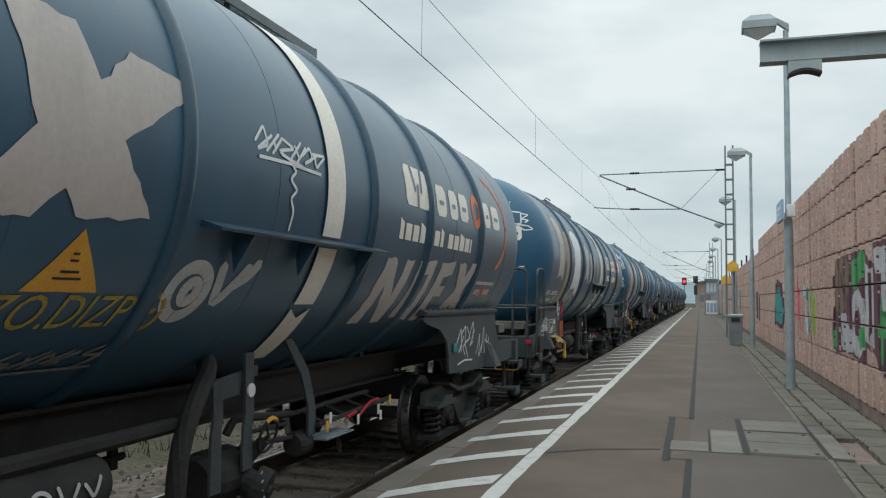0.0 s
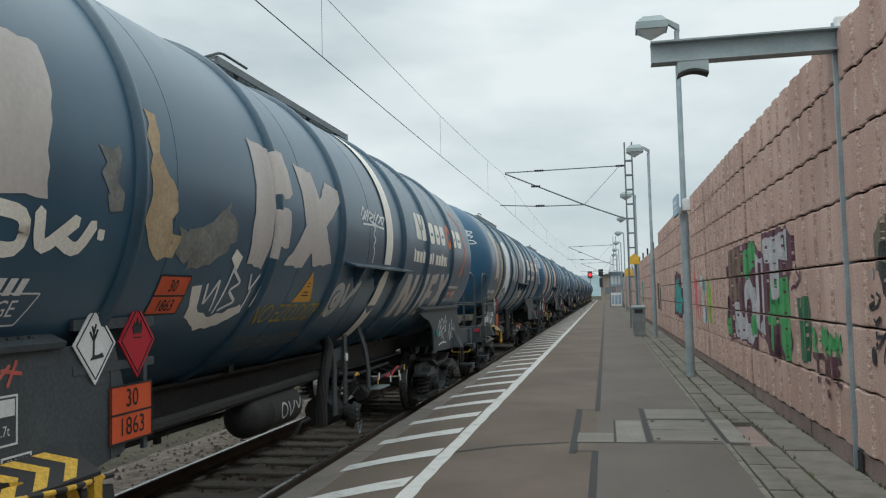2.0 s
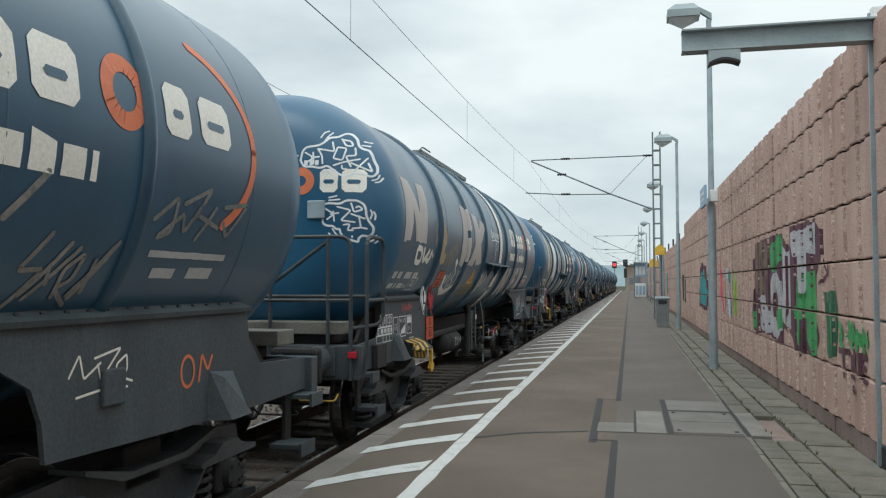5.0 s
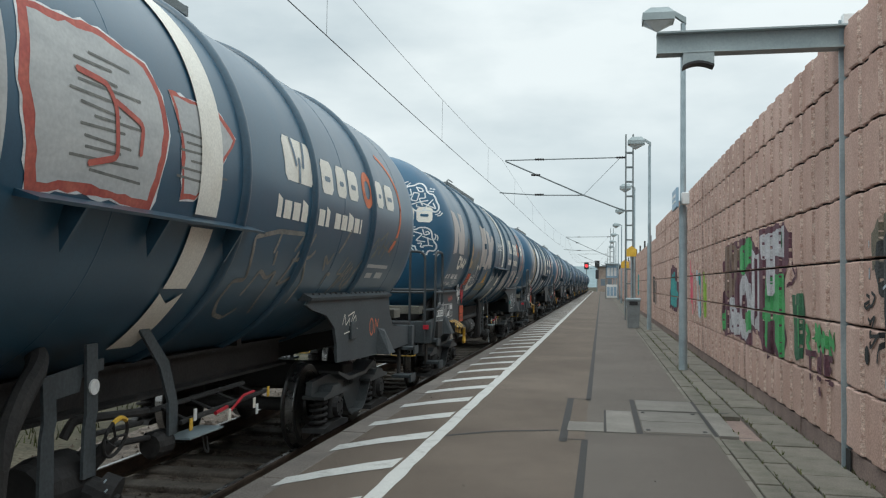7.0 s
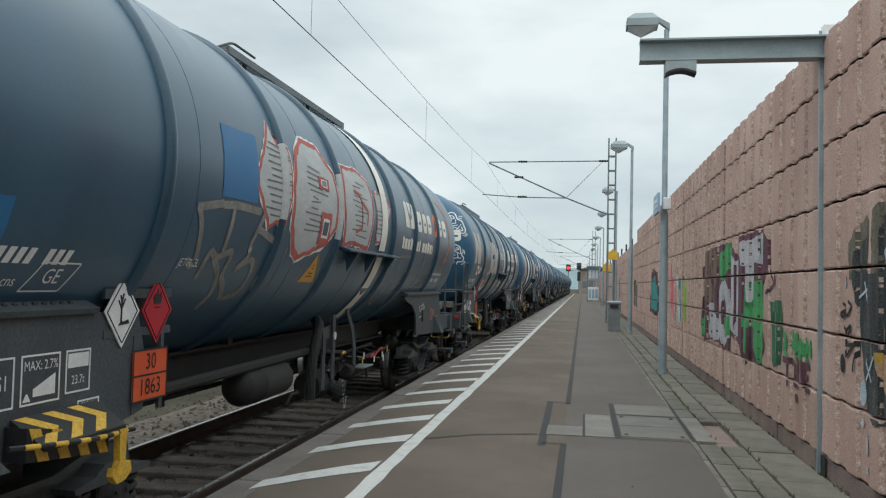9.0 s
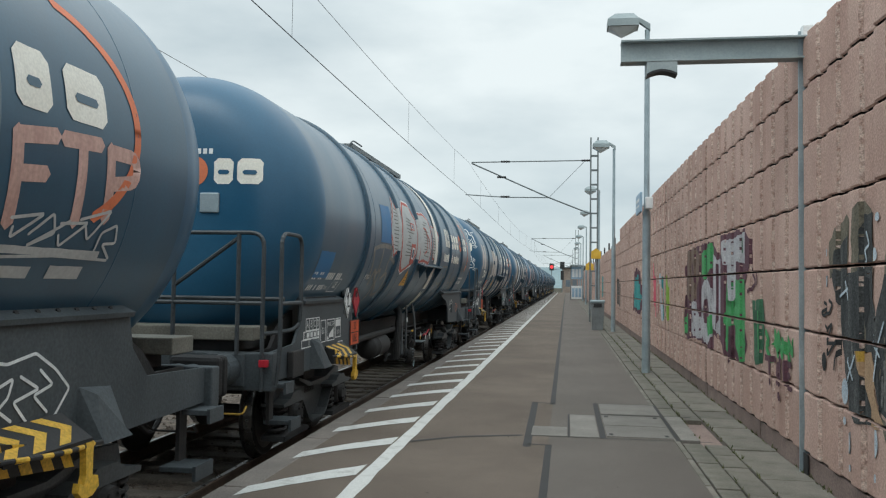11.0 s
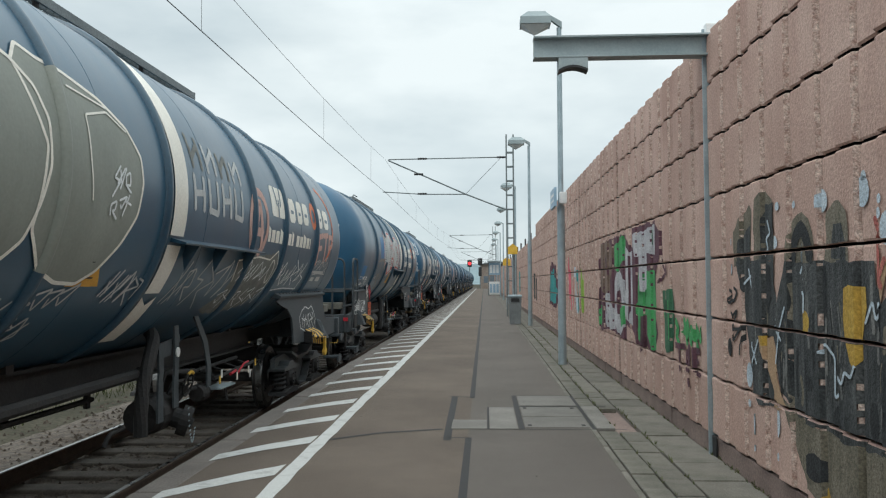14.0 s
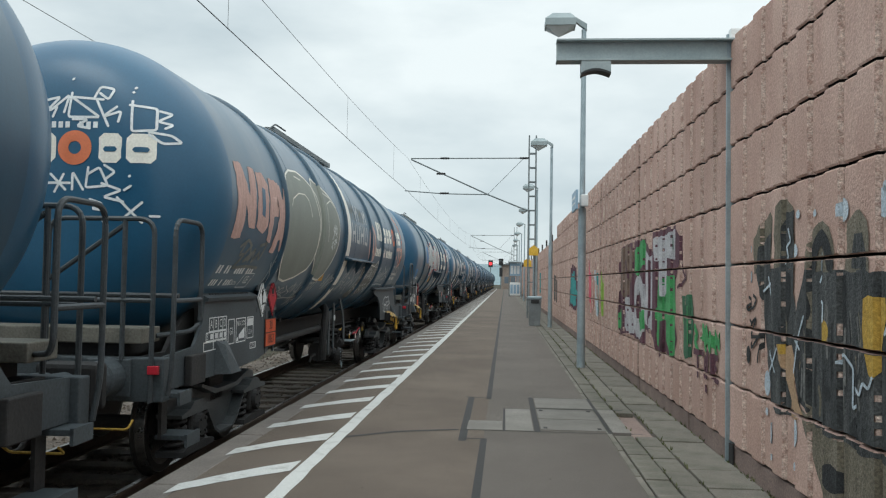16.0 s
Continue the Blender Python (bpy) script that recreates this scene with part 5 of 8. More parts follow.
def end_gear(th, e):
    """Headstock, buffers, deck, steps at one end."""
    E = lambda a: e * a
    bm = bmesh.new()
    box(bm, -1.33, 1.33, *sorted((E(7.66), E(7.80))), 0.86, 1.22, bevel=0.012)
    for x in (-1.2, -0.55, 0.55, 1.2):
        for z in (0.94, 1.14):
            rod(bm, (x, E(7.78), z), (x, E(7.82), z), 0.02, 6)
    part("headstock", bm, M["grey"], th)
    for s in (-1, 1):
        bm = bmesh.new()
        box(bm, s * 0.875 - 0.19, s * 0.875 + 0.19, *sorted((E(7.80), E(7.83))), 0.90, 1.21, bevel=0.01)
        turned(bm, [(E(7.82), 0.155), (E(8.02), 0.145), (E(8.03), 0.125), (E(8.30), 0.115)], 20, s * 0.875, 1.06)
        bu = part("buffer", bm, M["grey"], th, "grey steel buffer with worn head")
        bm = bmesh.new()
        box(bm, s * 0.875 - 0.24, s * 0.875 + 0.24, *sorted((E(8.30), E(8.385))), 0.88, 1.24, bevel=0.04)
        part("buffer_head", bm, M["soot"], bu)
    bm = bmesh.new()
    prism(bm, [(E(7.8), 0.98), (E(8.1), 1.0), (E(8.22), 1.1), (E(8.15), 1.14), (E(8.05), 1.06), (E(7.8), 1.1)], -0.04, 0.04, 'x')
    tube(bm, bend([(0, E(8.05), 1.05), (0.05, E(8.2), 0.85), (0.0, E(8.25), 0.62), (-0.05, E(8.15), 0.85)], 0.05), 0.022, 6)
    part("draw_hook", bm, M["soot"], th)
    bm = bmesh.new()
    tube(bm, bend([(0.35, E(7.9), 0.86), (0.33, E(8.0), 0.62), (0.28, E(8.1), 0.45), (0.2, E(8.2), 0.6)], 0.1), 0.025, 6)
    part("brake_hose", bm, M["black"], th)
    bm = bmesh.new()
    box(bm, -1.12, 1.12, *sorted((E(7.40), E(7.76))), 1.33, 1.46, bevel=0.01)
    part("deck", bm, M["deck"], th, "worn grey-brown end platform deck")
    bm = bmesh.new()
    box(bm, -0.9, 0.9, *sorted((E(6.7), E(7.66))), 1.22, 1.33)
    part("deck_support", bm, M["soot"], th)
    for s in (-1, 1):
        for y, z, w in ((7.35, 0.52, 0.3), (7.55, 0.90, 0.25)):
            bm = bmesh.new()
            box(bm, *sorted((s * 1.14, s * 1.42)), *sorted((E(y) - w / 2, E(y) + w / 2)), z - 0.02, z + 0.02, bevel=0.006)
            box(bm, *sorted((s * 1.40, s * 1.425)), E(y) - w / 2, E(y) + w / 2, z - 0.08, z + 0.03)
            part("step", bm, M["grey"], th, "bent steel footstep")
        bm = bmesh.new()
        box(bm, *sorted((s * 1.17, s * 1.20)), E(7.45) - 0.06, E(7.45) + 0.06, 0.5, 0.95)
        part("step_hanger", bm, M["soot"], th)
        bm = bmesh.new()
        tube(bm, bend([(s * 1.1, E(7.84), 0.72), (s * 1.1, E(7.93), 0.66), (s * 0.7, E(7.93), 0.66), (s * 0.7, E(7.84), 0.72)], 0.04), 0.010, 6)
        part("shunter_handle", bm, M["w_yellow"] if e < 0 else M["soot"], th)
    # corner loop of the main frame
    for s in (-1, 1):
        bm = bmesh.new()
        prism(bm, [(E(6.55), 1.62), (E(7.0), 1.4), (E(7.2), 1.22), (E(7.66), 1.22), (E(7.66), 1.0), (E(6.5), 1.0)], *sorted((s * 1.05, s * 1.09)), 'x')
        part("gusset", bm, M["soot"], th)


def railing(th):
    """Tubular hoops round the rear end platform."""
    r = 0.021
    hoops = []
    for s in (-1, 1):
        hoops.append([(s * 1.36, -7.78, 0.92), (s * 1.40, -7.80, 1.2), (s * 1.40, -7.80, 2.36), (s * 1.40, -7.20, 2.36), (s * 1.40, -7.20, 1.42), (s * 1.12, -7.48, 1.38)])
        hoops.append([(s * 1.40, -7.80, 1.69), (s * 1.40, -7.20, 1.69)])
        hoops.append([(s * 0.33, -7.82, 1.0), (s * 0.33, -7.82, 2.36), (s * 1.23, -7.82, 2.36), (s * 1.23, -7.82, 0.86)])
        hoops.append([(s * 0.33, -7.82, 1.69), (s * 1.23, -7.82, 1.69)])
        hoops.append([(s * 0.34, -7.81, 1.86), (s * 0.97, -7.81, 2.31)])
        hoops.append([(s * 0.98, -7.82, 1.2), (s * 0.98, -7.82, 2.355)])
    hoops.append([(-0.33, -7.82, 1.69), (0.33, -7.82, 1.69)])
    hoops.append([(-1.40, -7.70, 1.73), (1.40, -7.70, 1.73)])
    for h in hoops:
        bm = bmesh.new()
        tube(bm, bend(h, 0.14, 5), r, 8)
        part("rail_pipe", bm, M["rail_pipe"], th)
    bm = bmesh.new()
    box(bm, 1.21, 1.30, -7.85, -7.81, 1.09, 1.16, bevel=0.006)
    part("red_reflector", bm, M["red"], th, "red rear marker plate")


def underside(th):
    bm = bmesh.new()
    box(bm, -0.22, 0.22, -7.66, 7.66, 0.92, 1.22)
    box(bm, -0.30, 0.30, -7.66, 7.66, 1.22, 1.25)
    part("centre_sill", bm, M["soot"], th)
    for s in (-1, 1):
        bm = bmesh.new()
        prism(bm, [(s * 0.66, 0.94), (s * 0.66, 0.965), (s * 0.57, 0.975), (s * 0.57, 1.205), (s * 0.66, 1.215), (s * 0.66, 1.24), (s * 0.54, 1.24), (s * 0.54, 0.94)], -4.6, 4.4, 'y')
        part("side_sill", bm, M["soot"], th)
        for y in (-3.4, -2.0, 3.1):
            bm = bmesh.new()
            prism(bm, [(y - 0.05, 1.24), (y + 0.05, 1.24), (y + 0.05, 1.45), (y - 0.05, 1.45)], s * 0.4, s * 0.7, 'x')
            part("saddle", bm, M["soot"], th)
        # longitudinal step rail
        bm = bmesh.new()
        tube(bm, [(s * 0.48, -4.3, 0.82), (s * 0.48, -0.3, 0.82)], 0.025, 6)
        part("pull_rod", bm, M["soot"], th)
        for y in (-3.8, -2.9, -0.4):
            bm = bmesh.new()
            box(bm, s * 0.48 - 0.02, s * 0.48 + 0.02, y - 0.03, y + 0.03, 0.75, 0.95)
            part("hanger", bm, M["soot"], th)
        # discharge legs and pipes
        bm = bmesh.new()
        tube(bm, bend([(s * 0.75, 0.06, 1.52), (s * 0.98, -0.10, 1.38), (s * 1.02, -0.32, 1.20), (s * 1.02, -0.45, 0.98), (s * 1.02, -0.50, 0.75), (s * 1.02, -0.50, 0.52)], 0.13, 5), 0.062, 10)
        part("discharge_pipe", bm, M["soot"], th)
        for y, z1, z0 in ((-0.12, 1.30, 0.58), (0.27, 1.46, 0.66)):
            bm = bmesh.new()
            prism(bm, [(y - 0.055, z1), (y + 0.055, z1), (y + 0.075, 1.05), (y + 0.055, 0.98), (y + 0.07, z0), (y - 0.06, z0), (y - 0.055, 0.95), (y - 0.035, 1.05)], *sorted((s * 1.03, s * 1.05)), 'x')
            part("bracket_plate", bm, M["grey"], th)
        bm = bmesh.new()
        rod(bm, (s * 1.05, 0.29, 1.2), (s * 1.062, 0.29, 1.2), 0.048, 12)
        part("earth_mark", bm, M["white"], th, "round white earthing label")
        bm = bmesh.new()
        prism(bm, [(-0.14, 1.30), (0.44, 1.36), (0.44, 1.29), (0.22, 1.26), (0.20, 1.18), (-0.08, 1.16), (-0.12, 1.22)], *sorted((s * 1.005, s * 1.02)), 'x')
        part("valve_bracket", bm, M["grey"], th)
        bm = bmesh.new()
        turned(bm, [(-0.1, 0.0), (-0.1, 0.16), (0.0, 0.17), (0.06, 0.19), (0.36, 0.19), (0.42, 0.13), (0.44, 0.0)], 16, s * 0.84, 0.62)
        rod(bm, (s * 0.86, 0.3, 0.62), (s * 1.10, 0.36, 0.52), 0.10, 14)
        rod(bm, (s * 1.06, 0.35, 0.535), (s * 1.15, 0.375, 0.50), 0.15, 18)
        rod(bm, (s * 1.15, 0.375, 0.50), (s * 1.175, 0.38, 0.49), 0.05, 10)
        rod(bm, (s * 0.98, 0.38, 0.70), (s * 1.08, 0.44, 0.84), 0.045, 10)
        part("discharge_valve", bm, M["soot"], th)
        for y0, y1, z0, z1, r in ((0.2, 1.15, 1.0, 0.93, 0.03), (0.3, 1.2, 0.80, 0.74, 0.022), (0.4, 1.1, 0.88, 0.86, 0.018), (-4.2, -0.2, 1.02, 1.06, 0.05), (-1.0, -0.6, 0.62, 0.62, 0.02)):
            bm = bmesh.new()
            tube(bm, bend([(s * 0.92, y0, z0 - 0.1), (s * 0.94, y0 + 0.06, z0), (s * 0.94, y1 - 0.06, z1), (s * 0.88, y1, z1)], 0.05), r, 8)
            part("pipe", bm, M["soot"], th)
        bm = bmesh.new()
        turned(bm, [(1.12, 0.0), (1.12, 0.08), (1.15, 0.10), (1.30, 0.10), (1.33, 0.08), (1.33, 0.0)], 14, s * 0.95, 0.68)
        part("filter_housing", bm, M["soot"], th)
        bm = bmesh.new()
        box(bm, s * 1.06 - 0.10, s * 1.06 + 0.10, 1.30, 1.84, 0.70, 0.715)
        part("footplate", bm, M["galv"], th, "narrow bright-edged metal footplate")
        # handwheel
        bm = bmesh.new()
        ring = [(s * 1.10 + 0.03 * math.sin(a), 0.46 + 0.12 * math.cos(a), 0.87 + 0.12 * math.sin(a)) for a in [2 * math.pi * k / 20 for k in range(21)]]
        tube(bm, ring, 0.012, 6)
        for k in range(3):
            tube(bm, [ring[min(k * 7, 20)], (s * 1.10, 0.46, 0.87)], 0.009, 5)
        rod(bm, (s * 1.0, 0.42, 0.78), (s * 1.11, 0.46, 0.87), 0.014, 6)
        hw = part("handwheel", bm, M["soot"], th, "small black handwheel with yellow grip")
        bm = bmesh.new()
        tube(bm, ring[3:8], 0.016, 6)
        part("yellow_grip", bm, M["yellow"], hw)
        # chain
        for k in range(16):
            bm = bmesh.new()
            t = k / 15
            p = Vector((s * 1.19, 0.22 + 0.18 * t, 0.66 - 0.22 * t - 0.22 * math.sin(math.pi * t)))
            tube(bm, [p + Vector((0, -0.012, -0.006)), p + Vector((0, 0.012, 0.006))], 0.006, 5)
            part("chain_link", bm, M["galv"], th)
        # tank strap
        bm = bmesh.new()
        vs = [(0.79, 1.53), (0.91, 1.53), (1.20, 1.27), (1.34, 0.96), (1.34, 0.74), (1.22, 0.74), (1.21, 0.98), (1.08, 1.24)]
        prism(bm, vs, *sorted((s * 1.02, s * 1.04)), 'x')
        part("strap", bm, M["grey"], th)
        # valve tray
        bm = bmesh.new()
        tube(bm, [(s * 1.08, 1.3, 0.82), (s * 1.08, 2.85, 0.86)], 0.02, 6)
        tube(bm, [(s * 0.86, 1.2, 0.90), (s * 0.86, 2.85, 0.92)], 0.022, 6)
        for k in range(4):
            tube(bm, [(s * 1.08, 1.4 + 0.45 * k, 0.83), (s * 0.86, 1.4 + 0.45 * k, 0.905)], 0.014, 6)
        part("tray", bm, M["soot"], th)
        bm = bmesh.new()
        tube(bm, bend([(s * 1.12, 2.05, 0.80), (s * 1.14, 2.25, 0.90), (s * 1.12, 2.5, 0.90)], 0.05), 0.012, 6)
        tube(bm, [(s * 1.12, 1.78, 0.82), (s * 1.12, 1.98, 0.84)], 0.016, 6)
        part("red_lever", bm, M["red"], th, "red brake changeover lever")
        for y, z, m_ in ((2.02, 0.77, "cream"), (2.5, 0.80, "cream"), (2.56, 0.74, "white"), (2.8, 0.86, "yellow"), (1.38, 0.80, "yellow"), (1.44, 0.86, "white")):
            bm = bmesh.new()
            box(bm, *sorted((s * 1.12, s * 1.13)), y - 0.022, y + 0.022, z - 0.045, z + 0.045, bevel=0.004)
            part("tag_plate", bm, M[m_], th)
        bm = bmesh.new()
        tube(bm, bend([(s * 1.1, 1.6, 0.7), (s * 1.12, 1.62, 0.56), (s * 1.12, 1.68, 0.54), (s * 1.1, 1.68, 0.66)], 0.03), 0.008, 5)
        part("handle_loop", bm, M["soot"], th)


def hook_bracket(th, y0, s=1):
    """Black and yellow striped rope bracket: sloping plate, twisted bar and hook, from y0 on."""
    hb = new("hook_bracket")
    hb.parent = th
    hb["label"] = "black and yellow striped rope hook bracket"
    low = lambda y: 0.95 - 0.11 * (y - y0)
    top = lambda y: 1.12 - 0.17 * (y - y0)
    bm = bmesh.new()
    prism(bm, [(y0, low(y0)), (y0 + 0.72, low(y0 + 0.72)), (y0 + 0.72, top(y0 + 0.72)), (y0, top(y0))], *sorted((s * 1.275, s * 1.40)), 'x')
    prism(bm, [(s * 1.275, 1.15), (s * 1.275, 1.13), (s * 1.47, 1.0), (s * 1.47, 1.02)], y0 + 0.04, y0 + 0.78, 'y')
    part("bracket", bm, M["black"], hb)
    for k in range(4):
        y = y0 + 0.01 + 0.18 * k
        bm = bmesh.new()
        prism(bm, [(y + 0.08, low(y + 0.08)), (min(y + 0.17, y0 + 0.715), low(y + 0.17)), (y + 0.09, top(y + 0.09)), (y, top(y))], *sorted((s * 1.401, s * 1.404)), 'x')
        part("stripe", bm, M["yellow"], hb)
    # chevrons on the sloping top plate
    slope = lambda q, y: (s * (1.28 + 0.185 * q), y, 1.150 - 0.124 * q)
    for k in range(3):
        y = y0 + 0.05 + 0.22 * k
        bm = bmesh.new()
        for q0, q1, d0, d1 in ((0.02, 0.5, 0.0, 0.14), (0.5, 0.98, 0.14, 0.0)):
            bm.faces.new([bm.verts.new(p) for p in (slope(q0, y + d0), slope(q1, y + d1), slope(q1, y + d1 + 0.10), slope(q0, y + d0 + 0.10))])
        part("stripe", bm, M["yellow"], hb)
    at = lambda t: (s * (1.42 + 0.09 * math.sin(math.pi * min(1, t * 1.1))), y0 - 0.16 + 1.12 * t, 1.05 - 0.09 * t)
    for k in range(13):
        bm = bmesh.new()
        tube(bm, [at(k / 13), at((k + 0.96) / 13)], 0.015, 8)
        part("bar_segment", bm, M["yellow" if k % 2 else "black"], hb)
    y = y0 + 0.76
    bm = bmesh.new()
    prism(bm, [(y - 0.04, 1.0), (y + 0.035, 1.0), (y + 0.03, 0.80), (y + 0.085, 0.80), (y + 0.10, 0.74), (y + 0.04, 0.70), (y - 0.05, 0.69), (y - 0.10, 0.74), (y - 0.09, 0.79), (y - 0.05, 0.77), (y - 0.03, 0.82)], *sorted((s * 1.43, s * 1.47)), 'x')
    part("hook", bm, M["yellow"], hb, "yellow painted rope hook")
    return hb


def build_wagon():
    th = new("tank_wagon")
    tagged(th, "dark blue four-axle rail tank wagon with graffiti on its side", "tank wagon", "tank wagons of the train")
    bm = bmesh.new()
    prof = [(-SHELL, TR), (SHELL, TR)]
    turned(bm, prof, 96, TX, TZ)
    for f in [f for f in bm.faces if len(f.verts) > 8]:
        bm.faces.remove(f)
    tank = part("tank", bm, M["tank"], th, "dark blue-grey painted steel tank shell", smooth=True)
    for e in (-1, 1):
        bm = bmesh.new()
        prof = [(e * (SHELL + dish(r)), r) for r in [TR * (1 - (k / 22) ** 2.2) for k in range(23)]]
        turned(bm, prof, 96, TX, TZ)
        for f in [f for f in bm.faces if len(f.verts) > 8]:
            bm.faces.remove(f)
        part("tank_head", bm, M["head"], tank, "smooth blue dished tank head", smooth=True)
    for y in RINGS:
        ob = part("reinforcing_ring", ring_mesh(TR - 0.008, TR + 0.045, 0.10), M["ring"], tank, smooth=True)
        ob.location = (0, y, 0)
    for y in (-4.42, -2.23, -0.2, 3.75, 6.1):
        ob = part("weld_seam", ring_mesh(TR - 0.01, TR + 0.0035, 0.022), M["tank"], tank, smooth=True)
        ob.location = (0, y, 0)
    for s in (-1, 1):
        bm = bmesh.new()
        prism(bm, [(TX + s * 1.40, 2.23), (TX + s * 1.57, 2.20), (TX + s * 1.58, 2.215), (TX + s * 1.41, 2.27)], -0.98, 1.56, 'y')
        part("drip_rail", bm, M["ring"], tank)
        for y in (-0.6, 0.2, 1.2):
            bm = bmesh.new()
            prism(bm, [(TX + s * 1.40, 2.22), (TX + s * 1.56, 2.2), (TX + s * 1.42, 1.98)], y - 0.01, y + 0.01, 'y')
            part("gusset", bm, M["ring"], tank)
    # walkway and manhole on top
    wk = new("walkway")
    wk.parent = th
    bm = bmesh.new()
    for k in range(9):
        x = -0.42 + k * 0.105
        box(bm, x - 0.006, x + 0.006, -1.7, 2.42, 4.22, 4.27)
    for k in range(36):
        box(bm, -0.42, 0.42, -1.7 + k * 0.115, -1.692 + k * 0.115, 4.235, 4.265)
    box(bm, -0.44, 0.44, 2.42, 2.46, 4.19, 4.28)
    box(bm, 0.425, 0.445, -1.7, 2.42, 4.19, 4.27)
    box(bm, -0.445, -0.425, -1.7, 2.42, 4.19, 4.27)
    part("grating", bm, M["lattice"], wk, "grey steel grating walkway")
    for y in (-1.2, -0.2, 0.9, 2.0):
        for s in (-1, 1):
            bm = bmesh.new()
            rod(bm, (s * 0.4, y, 4.0), (s * 0.4, y, 4.22), 0.025, 6)
            part("support", bm, M["soot"], wk)
    bm = bmesh.new()
    tube(bm, bend([(0.43, -2.05, 4.14), (0.43, -1.6, 4.33), (0.43, -1.0, 4.33)], 0.1), 0.014, 6)
    part("grab_rail", bm, M["rail_pipe"], wk)
    bm = bmesh.new()
    rod(bm, (TX, 0.4, 4.05), (TX, 0.4, 4.30), 0.27, 20)
    rod(bm, (TX, 0.4, 4.30), (TX, 0.4, 4.34), 0.31, 20)
    part("manhole", bm, M["ring"], wk)
    underside(th)
    for e in (-1, 1):
        bogie(th, e * 5.6)
        for d in (-0.9, 0.9):
            wheelset(th, e * 5.6 + d)
        skirt(th, e)
        end_gear(th, e)
    railing(th)
    # air reservoir
    bm = bmesh.new()
    turned(bm, [(-2.26, 0.0), (-2.24, 0.08), (-2.19, 0.15), (-2.12, 0.18), (-1.86, 0.185), (-1.855, 0.189), (-1.83, 0.189), (-1.825, 0.185), (-1.12, 0.18), (-1.05, 0.15), (-1.0, 0.08), (-0.98, 0.0)], 24, 0.86, 0.84)
    part("air_reservoir", bm, M["soot"], th, "dark cylindrical compressed-air reservoir", smooth=True)
    # hazard panels on their frame, platform side and far side
    for s in (-1, 1):
        f = new("hazard_frame")
        f.parent = th
        bm = bmesh.new()
        box(bm, *sorted((s * 1.25, s * 1.275)), -5.1, -4.3, 1.74, 1.80)
        box(bm, *sorted((s * 1.25, s * 1.275)), -5.1, -4.3, 1.50, 1.55)
        box(bm, *sorted((s * 1.25, s * 1.275)), -4.42, -4.38, 1.0, 1.8)
        box(bm, *sorted((s * 1.25, s * 1.275)), -4.76, -4.72, 1.0, 1.55)
        part("frame", bm, M["grey"], f)
        for yc, m_ in ((-4.92, "white"), (-4.5, "red")):
            h = 0.195
            bm = bmesh.new()
            prism(bm, [(yc - h, 1.66), (yc, 1.66 - h * 1.15), (yc + h, 1.66), (yc, 1.66 + h * 1.15)], *sorted((s * 1.276, s * 1.284)), 'x')
            dm = part("diamond_sign", bm, M[m_], f, "white dead-tree hazard diamond" if m_ == "white" else "red flame hazard diamond")
            bm = bmesh.new()
            q = h * 0.86
            for a, b in (((yc - q, 1.66), (yc, 1.66 - q * 1.15)), ((yc, 1.66 - q * 1.15), (yc + q, 1.66)), ((yc + q, 1.66), (yc, 1.66 + q * 1.15)), ((yc, 1.66 + q * 1.15), (yc - q, 1.66))):
                tube(bm, [(s * 1.285, *a), (s * 1.285, *b)], 0.004, 4)
            part("border", bm, M["black"], dm)
            bm = bmesh.new()
            if m_ == "red":
                prism(bm, [(yc - 0.045, 1.70), (yc - 0.055, 1.74), (yc - 0.03, 1.77), (yc - 0.02, 1.745), (yc, 1.80), (yc + 0.02, 1.745), (yc + 0.04, 1.78), (yc + 0.05, 1.73), (yc + 0.035, 1.70)], *sorted((s * 1.285, s * 1.288)), 'x')
                box(bm, *sorted((s * 1.285, s * 1.288)), yc - 0.04, yc + 0.04, 1.672, 1.68)
            else:
                prism(bm, [(yc - 0.05, 1.575), (yc + 0.075, 1.585), (yc + 0.06, 1.61), (yc + 0.02, 1.60), (yc - 0.02, 1.60)], *sorted((s * 1.285, s * 1.288)), 'x')
                for p in ([(yc - 0.02, 1.59), (yc - 0.015, 1.74)], [(yc - 0.018, 1.68), (yc - 0.05, 1.73)], [(yc - 0.016, 1.68), (yc + 0.02, 1.74)], [(yc - 0.015, 1.72), (yc - 0.03, 1.76)], [(yc - 0.015, 1.72), (yc + 0.005, 1.77)]):
                    tube(bm, [(s * 1.286, *a) for a in p], 0.006, 4)
            part("pictogram", bm, M["black"], dm)
        bm = bmesh.new()
        box(bm, *sorted((s * 1.276, s * 1.284)), -4.775, -4.345, 1.075, 1.405, bevel=0.003)
        pl = part("hazard_plate", bm, M["orange"], f, "orange hazard plate reading 30 over 1863")
        bm = bmesh.new()
        for z0, z1 in ((1.07, 1.082), (1.398, 1.41), (1.234, 1.246)):
            box(bm, *sorted((s * 1.285, s * 1.287)), -4.78, -4.34, z0, z1)
        for y in (-4.778, -4.352):
            box(bm, *sorted((s * 1.285, s * 1.287)), y, y + 0.012, 1.082, 1.398)
        part("plate_border", bm, M["black"], pl)
        turn = pose(s * 1.287, -4.56, 0, 90, 0, 90 * s)
        for tx, z in (("30", 1.322), ("1863", 1.158)):
            part("plate_number", placed_words(tx, 0.15, pose(0, 0, z) @ turn, 0.92), M["black"], pl)
        hook_bracket(th, -5.93, s)
        # lettering panels on the rear side plate
        lp = new("data_lettering")
        lp.parent = th
